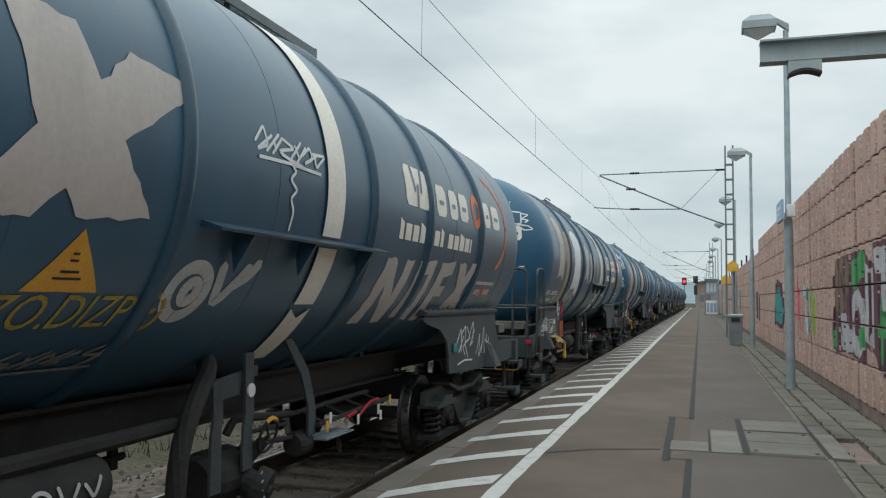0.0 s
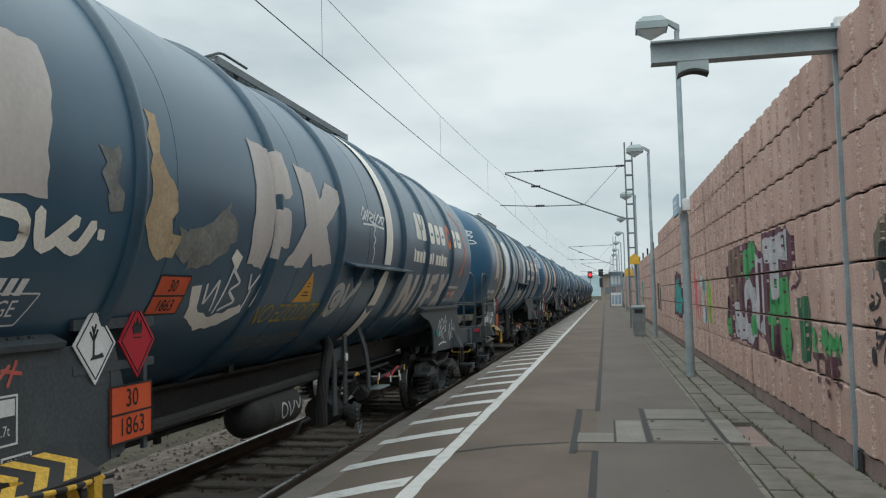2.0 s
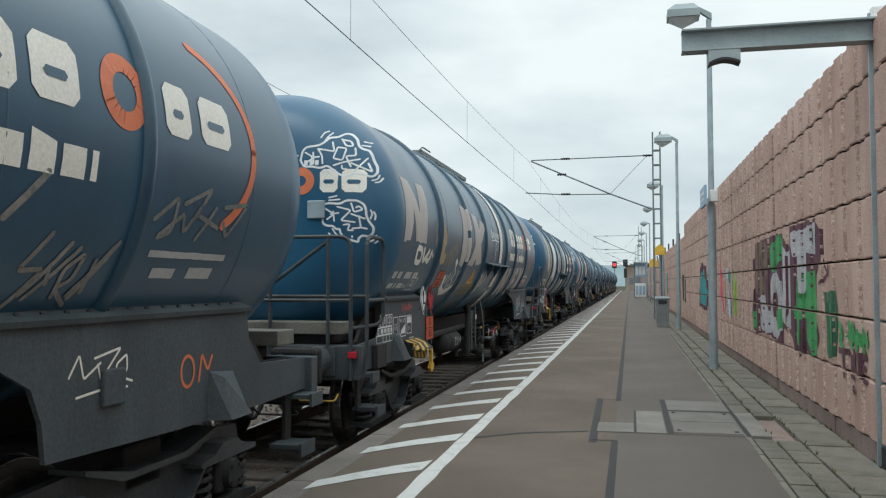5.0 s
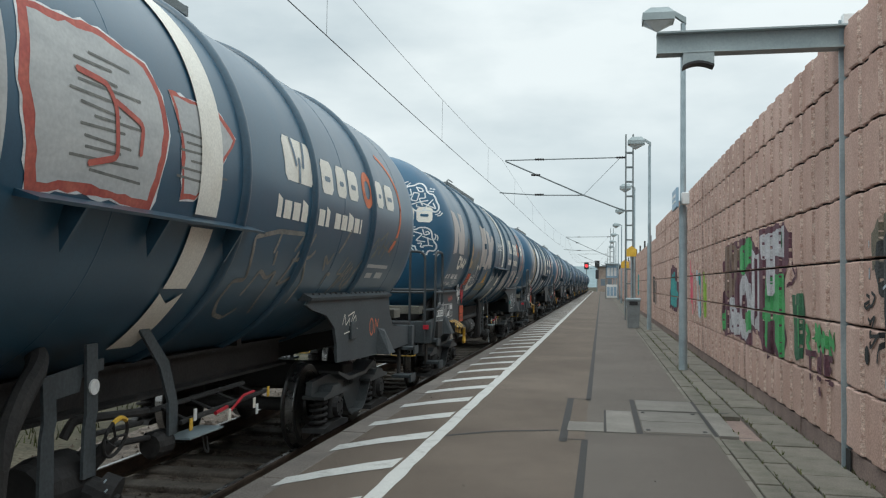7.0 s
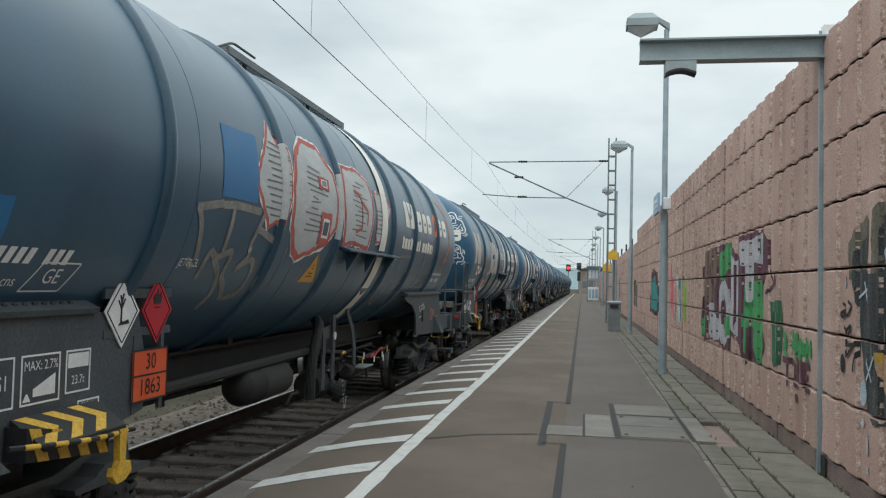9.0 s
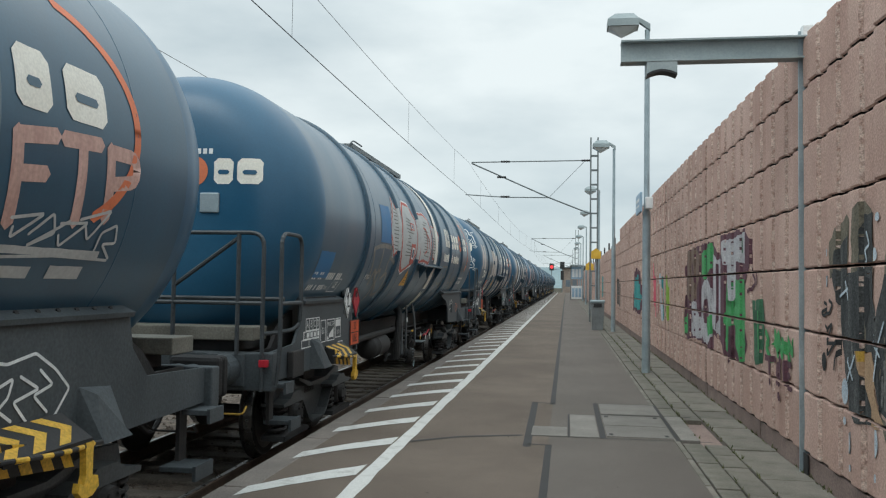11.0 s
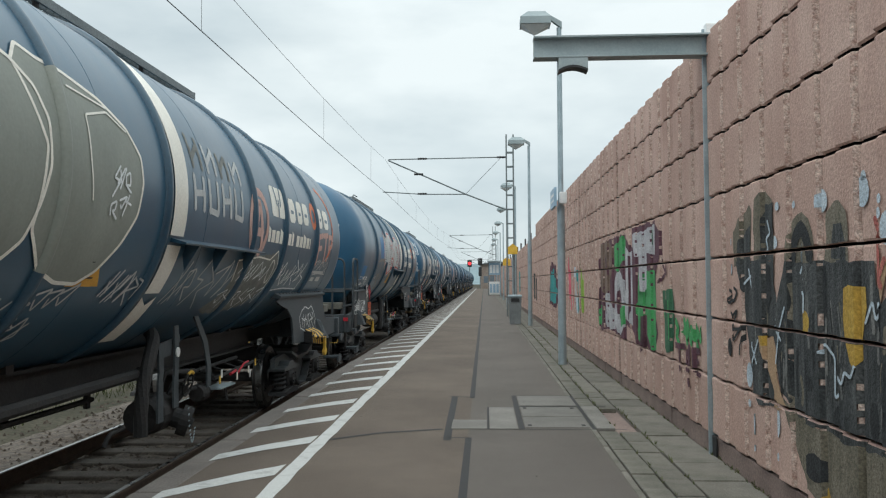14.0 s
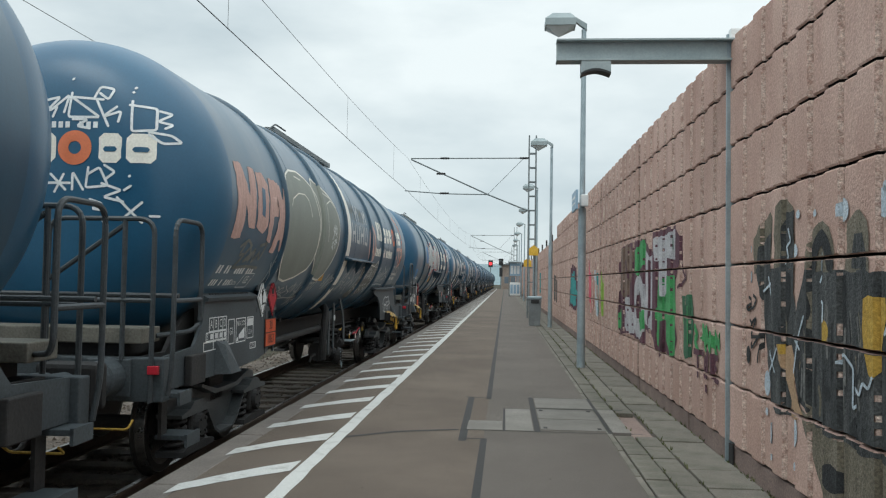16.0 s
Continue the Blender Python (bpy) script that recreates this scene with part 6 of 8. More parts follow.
        def frame_box(y0, y1, z0, z1, w=0.010):
            b = bmesh.new()
            for a in ((y0, y1, z0, z0 + w), (y0, y1, z1 - w, z1), (y0, y0 + w, z0 + w, z1 - w), (y1 - w, y1, z0 + w, z1 - w)):
                box(b, *sorted((s * 1.2705, s * 1.273)), *a)
            return b
        for (y0, y1, z0, z1) in ((-6.62, -6.12, 1.36, 1.50), (-6.70, -6.12, 1.27, 1.36), (-6.76, -6.12, 1.18, 1.27), (-6.07, -5.87, 1.20, 1.46), (-5.82, -5.50, 1.20, 1.46), (-5.45, -5.22, 1.22, 1.46), (-5.33, -5.12, 1.10, 1.17)):
            part("field_border", frame_box(y0, y1, z0, z1), M["white"], lp)
        for y in (-6.5, -6.37, -6.24):
            b = bmesh.new()
            box(b, *sorted((s * 1.2705, s * 1.273)), y, y + 0.009, 1.18, 1.494)
            part("field_border", b, M["white"], lp)
        for tx, y, z, sz in (("A", -6.56, 1.43, 0.115), ("B", -6.43, 1.43, 0.115), ("C", -6.30, 1.43, 0.115), ("D", -6.18, 1.43, 0.115), ("S", -6.66, 1.315, 0.085), ("G1", -5.97, 1.33, 0.11), ("MAX: 2.7%", -5.66, 1.40, 0.072),
                             ("23.9 kN", -5.225, 1.135, 0.05), ("23.7t", -5.335, 1.29, 0.07)):
            part("lettering", placed_words(tx, sz, pose(s * 1.273, y, z) @ pose(0, 0, 0, 90, 0, 90 * s), 0.85), M["white"], lp)
        b = bmesh.new()
        prism(b, [(-5.72, 1.24), (-5.54, 1.24), (-5.54, 1.35), (-5.72, 1.28)], *sorted((s * 1.2705, s * 1.273)), 'x')
        prism(b, [(-5.80, 1.22), (-5.74, 1.22), (-5.765, 1.26), (-5.775, 1.26)], *sorted((s * 1.2705, s * 1.273)), 'x')
        for y in (-6.60, -6.47, -6.34, -6.21):
            box(b, *sorted((s * 1.2705, s * 1.273)), y + 0.02, y + 0.09, 1.29, 1.34)
        box(b, *sorted((s * 1.2705, s * 1.273)), -5.43, -5.24, 1.36, 1.44)
        box(b, *sorted((s * 1.2705, s * 1.273)), -6.05, -6.0, 1.11, 1.125)
        part("lettering_bar", b, M["white"], lp)
    return th


def place(y, z, lift=0.004):
    """A point of the platform side of the shell at height z."""
    a = math.asin(max(-0.999, min(0.999, (z - TZ) / TR)))
    return Vector((TX + (TR + lift) * math.cos(a), y, TZ + (TR + lift) * math.sin(a)))


def side_paint(th, name, mat, polys=(), strokes=(), width=0.03, lift=0.003, seed=1, rag=0.012, label="", bm=None):
    """Paint laid on the shell: drawings in (y, z)."""
    if 1 < len(polys) < 9:
        return [side_paint(th, name, mat, [p], (), width, lift + 0.0002 * i, seed + i, rag, label) for i, p in enumerate(polys)]
    if len(strokes) > 1 and name == "graffiti":
        return [side_paint(th, name, mat, (), [p], width, lift + 0.0002 * i, seed, rag, label) for i, p in enumerate(strokes)]
    arc = lambda z: TR * math.asin(max(-0.999, min(0.999, (z - TZ) / TR)))
    bm = bm or bmesh.new()
    for i, p in enumerate(polys):
        flat_fill(bm, ragged([(y, arc(z)) for y, z in p], 0.07, rag, seed + i))
    for i, s in enumerate(strokes):
        flat_stroke(bm, [(y, arc(z)) for y, z in s], width, 0.0004 * i)
    lo, hi = min(v.co.y for v in bm.verts), max(v.co.y for v in bm.verts)
    slice_up(bm, [], [lo + 0.09 * k for k in range(1, int((hi - lo) / 0.09) + 1)])
    for v in bm.verts:
        a = v.co.y / TR
        r = TR + lift + v.co.z
        v.co = (TX + r * math.cos(a), v.co.x, TZ + r * math.sin(a))
    return part(name, bm, M[mat], th, label, smooth=True)


def head_paint(th, name, mat, polys=(), strokes=(), width=0.022, lift=0.004, seed=1, label="", rag=0.004):
    """Paint laid on the rear tank head: drawings in (x, z)."""
    bm = bmesh.new()
    for i, p in enumerate(polys):
        flat_fill(bm, ragged(list(p), 0.06, rag, seed + i))
    for i, s in enumerate(strokes):
        flat_stroke(bm, s, width, 0.0003 * i)
    xs, zs = [v.co.x for v in bm.verts], [v.co.y for v in bm.verts]
    cuts = [-1.4 + 0.1 * k for k in range(29)]
    slice_up(bm, cuts, [1.2 + 0.1 * k for k in range(29)])
    for v in bm.verts:
        x, z, l = v.co
        x, z = x + 0.11, z - 0.03
        v.co = (x, -SHELL - dish(math.hypot(x - TX, z - TZ)) - lift - l, z)
    return part(name, bm, M[mat], th, label)


def oval(cx, cy, rx, ry, n=20):
    return [(cx + rx * math.cos(2 * math.pi * k / n), cy + ry * math.sin(2 * math.pi * k / n)) for k in range(n)]


def closed(p):
    return list(p) + [p[0]]


def band(th, y, w=0.30):
    """Cream reflective band round the platform side, with the notch near its foot."""
    for z0, z1 in ((2.28, 3.95), (1.80, 2.20)):
        n = 24 if z1 > 3 else 8
        zs = [z0 + (z1 - z0) * k / n for k in range(n + 1)]
        bm = bmesh.new()
        L = [(bm.verts.new(place(y - w / 2, z, 0.014)), bm.verts.new(place(y + w / 2, z, 0.014))) for z in zs]
        for a, b in zip(L, L[1:]):
            bm.faces.new((a[0], a[1], b[1], b[0]))
        part("cream_band", bm, M["cream"], th, "cream reflective stripe round the tank", smooth=True)
    side_paint(th, "cream_band", "cream", [[(y - w / 2, 1.77), (y - w / 2, 1.40), (y + w / 2, 1.40), (y + w / 2, 1.77), (y + 0.02, 1.70)]], rag=0.002, lift=0.014)


def company_mark(th):
    """The owner's mark as plain cream blocks with an orange ring, and the arc beside it."""
    blocks = [(2.14, 2.80, 3.07, 2.69), (3.05, 3.38, 3.0, 2.68), (3.50, 3.80, 3.0, 2.69), (3.89, 4.22, 3.01, 2.70), (4.98, 5.26, 3.03, 2.72), (5.38, 5.76, 3.03, 2.73)]
    polys = []
    for i, (a, b, t, u) in enumerate(blocks):
        r = 0.05
        polys.append([(a, u + r), (a, t - r), (a + r, t), (b - r, t), (b, t - r), (b, u + r), (b - r, u), (a + r, u)])
    side_paint(th, "company_mark", "cream", polys, rag=0.002, label="cream blocks of the owner's mark")
    holes = [[(a + 0.10, (t + u) / 2 - 0.02), (b - 0.10, (t + u) / 2 - 0.02)] for a, b, t, u in blocks[1:]] + [[(2.34, 3.06), (2.40, 2.84)], [(2.62, 3.06), (2.56, 2.84)], [(2.46, 2.70), (2.48, 2.90)]]
    side_paint(th, "company_mark_gap", "tank", strokes=holes, width=0.05, lift=0.005)
    side_paint(th, "orange_ring", "logo_orange", strokes=[closed(oval(4.60, 2.87, 0.155, 0.155))], width=0.10, rag=0)
    side_paint(th, "orange_arc", "logo_orange", strokes=[[(5.35 + 0.75 * math.cos(a), 2.78 + 0.62 * math.sin(a)) for a in [1.35 - 0.16 * k for k in range(16)]]], width=0.07, label="orange arc of the owner's mark")
    bars = []
    x = 2.0
    for wd in (0.10, 0.16, 0.16, 0.14, -0.16, 0.05, 0.16, 0.10, -0.12, 0.17, 0.17, 0.17, 0.17, 0.05):
        if wd > 0:
            bars.append([(x, 2.37), (x, 2.52 + 0.04 * (len(bars) % 3 == 0)), (x + wd, 2.52), (x + wd, 2.37)])
            x += wd + 0.045
        else:
            x -= wd
    for p in bars:
        side_paint(th, "type_lettering", "cream", [p], rag=0.002)
    side_paint(th, "data_lettering", "spray_grey", [[(5.0, 2.02), (5.0, 2.06), (5.9, 2.06), (5.9, 2.02)], [(5.1, 1.90), (5.1, 1.96), (5.35, 1.96), (5.35, 1.90)], [(5.5, 1.90), (5.5, 1.97), (5.8, 1.97), (5.8, 1.90)]], rag=0.002)


def number_lettering(th, jet=False):
    bars = [[(-6.70 + 0.075 * k, 1.93), (-6.68 + 0.075 * k, 2.01), (-6.63 + 0.075 * k, 2.01), (-6.65 + 0.075 * k, 1.93)] for k in range(15) if k not in (2, 5, 6, 11)]
    bars += [[(-6.70 + 0.066 * k, 1.81), (-6.68 + 0.066 * k, 1.87), (-6.64 + 0.066 * k, 1.87), (-6.66 + 0.066 * k, 1.81)] for k in range(9) if k not in (3, 5)]
    for p in bars:
        side_paint(th, "number_bar", "white", [p], rag=0.001)
    side_paint(th, "code_frame", "white", strokes=[closed([(-5.86, 1.79), (-5.78, 1.94), (-5.46, 1.94), (-5.54, 1.79)])], width=0.010)
    for tx, y, z, sz in ((("GE", -5.66, 1.865, 0.13), ("Zacns", -6.02, 1.84, 0.09)) + ((("JET FUEL", -4.25, 1.98, 0.085),) if jet else ())):
        bm = words(tx, sz)
        for v in bm.verts:
            v.co = (y + v.co.x * 0.9, TR * math.asin((z - TZ) / TR) + v.co.y, 0)
        side_paint(th, "code_lettering", "white", bm=bm)


def tank_labels(th, tri_y=-2.0, plate=True):
    if plate:
        p = [(-4.42, 2.05), (-4.04, 2.05), (-4.04, 1.81), (-4.42, 1.81)]
        side_paint(th, "hazard_panel", "orange", [p], rag=0.001, label="orange hazard panel painted on the shell")
        side_paint(th, "panel_border", "black", strokes=[closed(p), [(-4.42, 1.925), (-4.04, 1.925)]], width=0.012, lift=0.005)
        for tx, z in (("30", 1.985), ("1863", 1.862)):
            bm = words(tx, 0.12)
            for v in bm.verts:
                v.co = (-4.23 + v.co.x * 0.9, TR * math.asin((z - TZ) / TR) + v.co.y, 0.003)
            side_paint(th, "panel_number", "black", bm=bm)
    side_paint(th, "warning_triangle", "triangle", [[(tri_y - 0.05, 1.86), (tri_y + 0.42, 1.86), (tri_y + 0.185, 2.14)]], rag=0.002, label="amber triangular warning label")
    side_paint(th, "triangle_print", "black", strokes=[[(tri_y + 0.10, 1.92), (tri_y + 0.27, 1.92)], [(tri_y + 0.13, 1.95), (tri_y + 0.24, 1.95)], [(tri_y + 0.16, 2.0), (tri_y + 0.21, 2.0)], [(tri_y + 0.165, 2.03), (tri_y + 0.20, 2.03)]], width=0.012, lift=0.005)


def head_mark(th, patch=True, dx=0.0):
    ws = [(-0.98, 0.30), (-0.62, 0.23), (-0.33, 0.20), (-0.05, 0.22), (0.545, 0.20), (0.81, 0.25)]
    move = lambda ps: [[(x + dx, z) for x, z in p] for p in ps]
    polys = []
    for c, w in ws:
        r = 0.04
        a, b, u, t = c - w / 2, c + w / 2, 2.90, 3.16
        polys.append([(a, u + r), (a, t - r), (a + r, t), (b - r, t), (b, t - r), (b, u + r), (b - r, u), (a + r, u)])
    head_paint(th, "company_mark", "cream", move(polys), label="cream blocks of the owner's mark on the tank head")
    head_paint(th, "company_mark_gap", "head", strokes=move([[(c - w * 0.22, 3.02), (c + w * 0.22, 3.02)] for c, w in ws]), width=0.045, lift=0.006)
    head_paint(th, "orange_ring", "logo_orange", strokes=[closed(oval(0.23 + dx, 3.03, 0.105, 0.105, 24))], width=0.095, label="orange ring of the owner's mark")
    head_paint(th, "badge", "white", move([[(-0.28, 2.64), (-0.28, 2.86), (-0.06, 2.86), (-0.06, 2.64)]]), rag=0.002, label="square white badge with red foot")
    head_paint(th, "badge_red", "red", move([[(-0.255, 2.66), (-0.255, 2.74), (-0.21, 2.74), (-0.21, 2.66)], [(-0.13, 2.66), (-0.13, 2.74), (-0.085, 2.74), (-0.085, 2.66)], [(-0.20, 2.652), (-0.20, 2.672), (-0.14, 2.672), (-0.14, 2.652)]]), lift=0.006, rag=0.001)
    head_paint(th, "badge_print", "spray_grey", strokes=move([[(-0.265, 2.80), (-0.20, 2.80)], [(-0.14, 2.80), (-0.075, 2.80)]]), width=0.02, lift=0.006)
    bm = words("seit 1964", 0.085)
    vs = list(bm.verts)
    for v in vs:
        x, z = dx - 0.06 + v.co.x * 0.8, 2.56 + v.co.y
        v.co = (x, -SHELL - dish(math.hypot(x - TX, z - TZ)) - 0.005, z)
    part("badge_lettering", bm, M["white"], th)
    head_paint(th, "number_lettering", "white", move([[(-0.42 + 0.062 * k, 3.205), (-0.42 + 0.062 * k, 3.26), (-0.38 + 0.062 * k, 3.26), (-0.38 + 0.062 * k, 3.205)] for k in range(14) if k not in (2, 5, 10)]), rag=0.001)
    if patch:
        bm = bmesh.new()
        box(bm, 0.42 + dx, 0.62 + dx, -SHELL - DEPTH - 0.02, -SHELL - DEPTH + 0.03, 2.58, 2.78, bevel=0.01)
        part("plate_box", bm, M["galv"], th, "small grey metal box on the tank head")


def side_words(th, name, mat, text, y, z, size, label="", slant=0.25, narrow=0.9, lift=0.004):
    """Hand-lettered capitals leaning along the shell."""
    bm = words(text, size)
    for v in bm.verts:
        v.co = (y + v.co.x * narrow + v.co.y * slant, TR * math.asin((z - TZ) / TR) + v.co.y, 0)
    side_paint(th, name, mat, bm=bm, lift=lift, label=label)


def ring_paint(th, y, z0, z1, mat):
    """Paint that runs over a reinforcing ring between two heights."""
    a0, a1 = [math.asin((z - TZ) / TR) for z in (z0, z1)]
    prof = [(-0.051, 0.0), (-0.046, 0.024), (-0.026, 0.044), (0, 0.0485), (0.026, 0.044), (0.046, 0.024), (0.051, 0.0)]
    bm = bmesh.new()
    rows = [[bm.verts.new((TX + (TR + r) * math.cos(a), y + d, TZ + (TR + r) * math.sin(a))) for d, r in prof] for a in [a0 + (a1 - a0) * k / 14 for k in range(15)]]
    for p, q in zip(rows, rows[1:]):
        for k in range(6):
            bm.faces.new((p[k], p[k + 1], q[k + 1], q[k]))
    part("graffiti", bm, M[mat], th, smooth=True)


def graffiti_a(th):
    sp = lambda m, polys=(), strokes=(), **k: side_paint(th, k.pop("name", "graffiti"), m, polys, strokes, **k)
    band(th, 0.62)
    number_lettering(th)
    tank_labels(th)
    head_mark(th, dx=0.19)
    # silver roller letters
    sp("spray_silver", [[(-6.67, 3.15), (-6.33, 3.11), (-6.16, 2.95), (-6.02, 2.74), (-5.95, 3.15), (-5.6, 3.13), (-5.58, 2.89), (-5.63, 2.61), (-5.61, 2.38), (-6.15, 2.39), (-6.31, 2.77), (-6.41, 2.39), (-6.69, 2.36), (-6.69, 2.68), (-6.67, 2.91)]], rag=0.014, label="silver roller-painted graffiti letter")
    sp("spray_silver", [[(-3.27, 3.11), (-3.12, 3.1), (-2.89, 3.09), (-2.88, 2.92), (-2.89, 2.61), (-2.92, 2.31), (-3.0, 2.13), (-3.28, 2.16), (-3.3, 2.38), (-3.26, 2.68), (-3.26, 2.9)]], rag=0.012, lift=0.0045)
    sp("spray_silver", [[(-2.79, 3.13), (-2.58, 3.1), (-2.51, 2.76), (-2.69, 2.7), (-2.86, 2.85)]], rag=0.012, lift=0.0045)
    sp("spray_silver", [[(-2.85, 2.65), (-2.56, 2.62), (-2.55, 2.31), (-2.84, 2.32)]], rag=0.012, lift=0.0045)
    sp("spray_silver", [[(-2.37, 3.05), (-1.96, 3.03), (-1.84, 2.79), (-1.61, 2.99), (-1.21, 2.95), (-1.19, 2.86), (-1.68, 2.55), (-1.41, 2.22), (-1.9, 2.18), (-2.0, 2.3), (-2.15, 2.16), (-2.58, 2.17), (-2.38, 2.34), (-2.2, 2.53), (-2.27, 2.75)]], rag=0.012, lift=0.0045)
    sp("spray_dim", [[(-4.23, 2.34), (-3.99, 2.39), (-3.82, 2.51), (-3.69, 2.51), (-3.53, 2.41), (-3.61, 2.28), (-3.84, 2.14), (-4.15, 2.1)]], rag=0.04, label="thin grey roller smear")
    ring_paint(th, -2.84, 2.72, 3.06, "spray_silver")
    ring_paint(th, -2.84, 2.22, 2.6, "spray_silver")
    # tan and faint grey smears
    sp("spray_tan", [[(-4.72, 3.0), (-4.62, 3.0), (-4.60, 2.72), (-4.42, 2.55), (-4.44, 2.3), (-4.30, 2.3), (-4.36, 2.16), (-4.6, 2.16), (-4.74, 2.3)]], rag=0.03)
    sp("spray_dim", [[(-4.36, 2.34), (-4.1, 2.36), (-3.75, 2.5), (-3.68, 2.6), (-3.62, 2.4), (-3.75, 2.26), (-4.0, 2.2), (-4.3, 2.14)]], rag=0.05)
    sp("spray_dim", [[(-5.22, 2.7), (-5.05, 2.74), (-5.0, 2.4), (-5.1, 2.36)]], rag=0.04)
    # cream tags
    sp("cream", strokes=[[(-5.98, 2.30), (-5.98, 2.14), (-5.72, 2.13), (-5.72, 2.30), (-5.96, 2.32)], [(-5.64, 2.32), (-5.60, 2.13), (-5.36, 2.30)], [(-5.46, 2.2), (-5.32, 2.14), (-5.22, 2.29)], [(-5.15, 2.24), (-5.14, 2.25)]], width=0.075, name="tag", label="cream brushed tag")
    sp("cream", [[(-3.98, 1.98), (-3.86, 2.0), (-3.78, 1.84), (-3.5, 1.77), (-3.1, 1.86), (-3.02, 1.80), (-3.3, 1.71), (-3.62, 1.68), (-3.88, 1.78)], [(-3.56, 2.18), (-3.50, 2.26), (-3.38, 2.2), (-3.42, 2.10)]], rag=0.015)
    sp("spray_white", strokes=[[(-3.78, 2.0), (-3.72, 1.86), (-3.62, 2.04), (-3.56, 1.82)], [(-3.5, 1.8), (-3.46, 2.14)], [(-3.44, 2.1), (-3.28, 2.02), (-3.42, 1.96), (-3.24, 1.88), (-3.44, 1.82)], [(-3.14, 2.08), (-3.08, 1.96), (-2.98, 2.08)], [(-3.05, 1.96), (-3.06, 1.80)], [(-2.86, 2.06), (-2.92, 1.84)], [(-2.76, 2.04), (-2.84, 1.82)]], width=0.026, name="tag")
    side_words(th, "tag", "spray_yellow", "NO EZO.DIZP", -2.02, 1.76, 0.27, "dull yellow sprayed capital letters")
    sp("spray_yellow", strokes=[closed(oval(-1.10, 1.76, 0.10, 0.09)), [(-1.14, 1.76), (-1.06, 1.77)]], width=0.034, name="tag")
    sp("spray_dim", strokes=tag_strokes(-2.9, -1.1, 1.50, 1.58, 10, 33), width=0.022, name="tag")
    sp("spray_grey", strokes=[closed(oval(-0.86, 1.87, 0.17, 0.14)), closed(oval(-0.84, 1.87, 0.06, 0.05)), [(-0.62, 2.02), (-0.56, 1.78), (-0.34, 2.02)], [(-0.46, 1.9), (-0.3, 1.98), (-0.24, 2.05)]], width=0.085, name="tag")
    sp("spray_white", strokes=tag_strokes(-0.52, 0.36, 2.72, 2.86, 6, 8) + [[(-0.1, 2.72), (0.0, 2.66), (-0.08, 2.60), (0.02, 2.54), (-0.06, 2.48), (0.0, 2.40), (-0.02, 2.28)], [(-0.2, 2.74), (0.1, 2.70)]], width=0.022, name="tag", label="white sprayed tag with a wavy tail")
    # large silver letters low on the front part
    low = [[(1.72, 1.62), (1.86, 2.20), (2.08, 2.20), (2.30, 1.86), (2.36, 2.20), (2.56, 2.20), (2.44, 1.62), (2.24, 1.62), (2.02, 1.96), (1.94, 1.62)],
           [(2.62, 1.66), (2.74, 2.20), (3.24, 2.22), (3.16, 1.62)], [(3.30, 1.62), (3.42, 2.22), (3.90, 2.24), (3.88, 2.10), (3.62, 2.08), (3.60, 1.98), (3.80, 1.98), (3.78, 1.86), (3.56, 1.86), (3.52, 1.62)],
           [(3.92, 1.62), (4.22, 1.94), (4.06, 2.24), (4.32, 2.24), (4.42, 2.08), (4.58, 2.26), (4.84, 2.26), (4.56, 1.94), (4.78, 1.62), (4.50, 1.62), (4.38, 1.78), (4.20, 1.62)]]
    for k, p in enumerate(low):
        sp("spray_silver", [p], rag=0.015, seed=40 + k, lift=0.003 + 0.0003 * k)
    sp("tank", [[(2.84, 1.76), (2.90, 2.08), (3.08, 2.09), (3.02, 1.75)]], rag=0.01, lift=0.0055)
    rear_tags(th, 7)
    sp("logo_orange", strokes=tag_strokes(5.1, 5.7, 1.86, 2.0, 3, 3), width=0.02, name="tag")
    # tags on the reservoir and the side plates
    plate_tag(th, "spray_white", tag_strokes(4.6, 5.3, 1.15, 1.5, 4, 9) + tag_strokes(5.5, 6.2, 1.05, 1.4, 3, 10), 0.022)
    plate_tag(th, "spray_red", tag_strokes(-6.0, -5.5, 1.50, 1.62, 4, 5), 0.02)
    bm = bmesh.new()
    box(bm, 1.275, 1.30, 4.42, 4.56, 1.22, 1.32, bevel=0.01)
    part("sticker", bm, M["w_teal"], th)
    reservoir_tag(th)
    for ob in th.children:
        if ob.name.startswith("data_lettering") and not ob.data:
            ob.location.y -= 0.30


def reservoir_tag(th):
    bm = bmesh.new()
    for i, s in enumerate([closed(oval(-1.5, 0, 0.07, 0.07)), [(-1.38, 0.07), (-1.34, -0.08), (-1.24, 0.06)], [(-1.2, 0.05), (-1.14, -0.03), (-1.08, 0.07)]]):
        flat_stroke(bm, s, 0.022, 0.0003 * i)
    slice_up(bm, [], [-0.06, -0.03, 0, 0.03, 0.06])
    for v in bm.verts:
        a = v.co.y / 0.19
        v.co = (0.86 + (0.190 + v.co.z) * math.cos(a), v.co.x - 0.1, 0.84 + (0.190 + v.co.z) * math.sin(a))
    part("tag", bm, M["spray_grey"], th)


def plate_tag(th, mat, strokes, w):
    bm = bmesh.new()
    for i, s in enumerate(strokes):
        flat_stroke(bm, s, w, 0.0003 * i)
    for v in bm.verts:
        v.co = (1.2725 + v.co.z, v.co.x, v.co.y)
    part("tag", bm, M[mat], th)


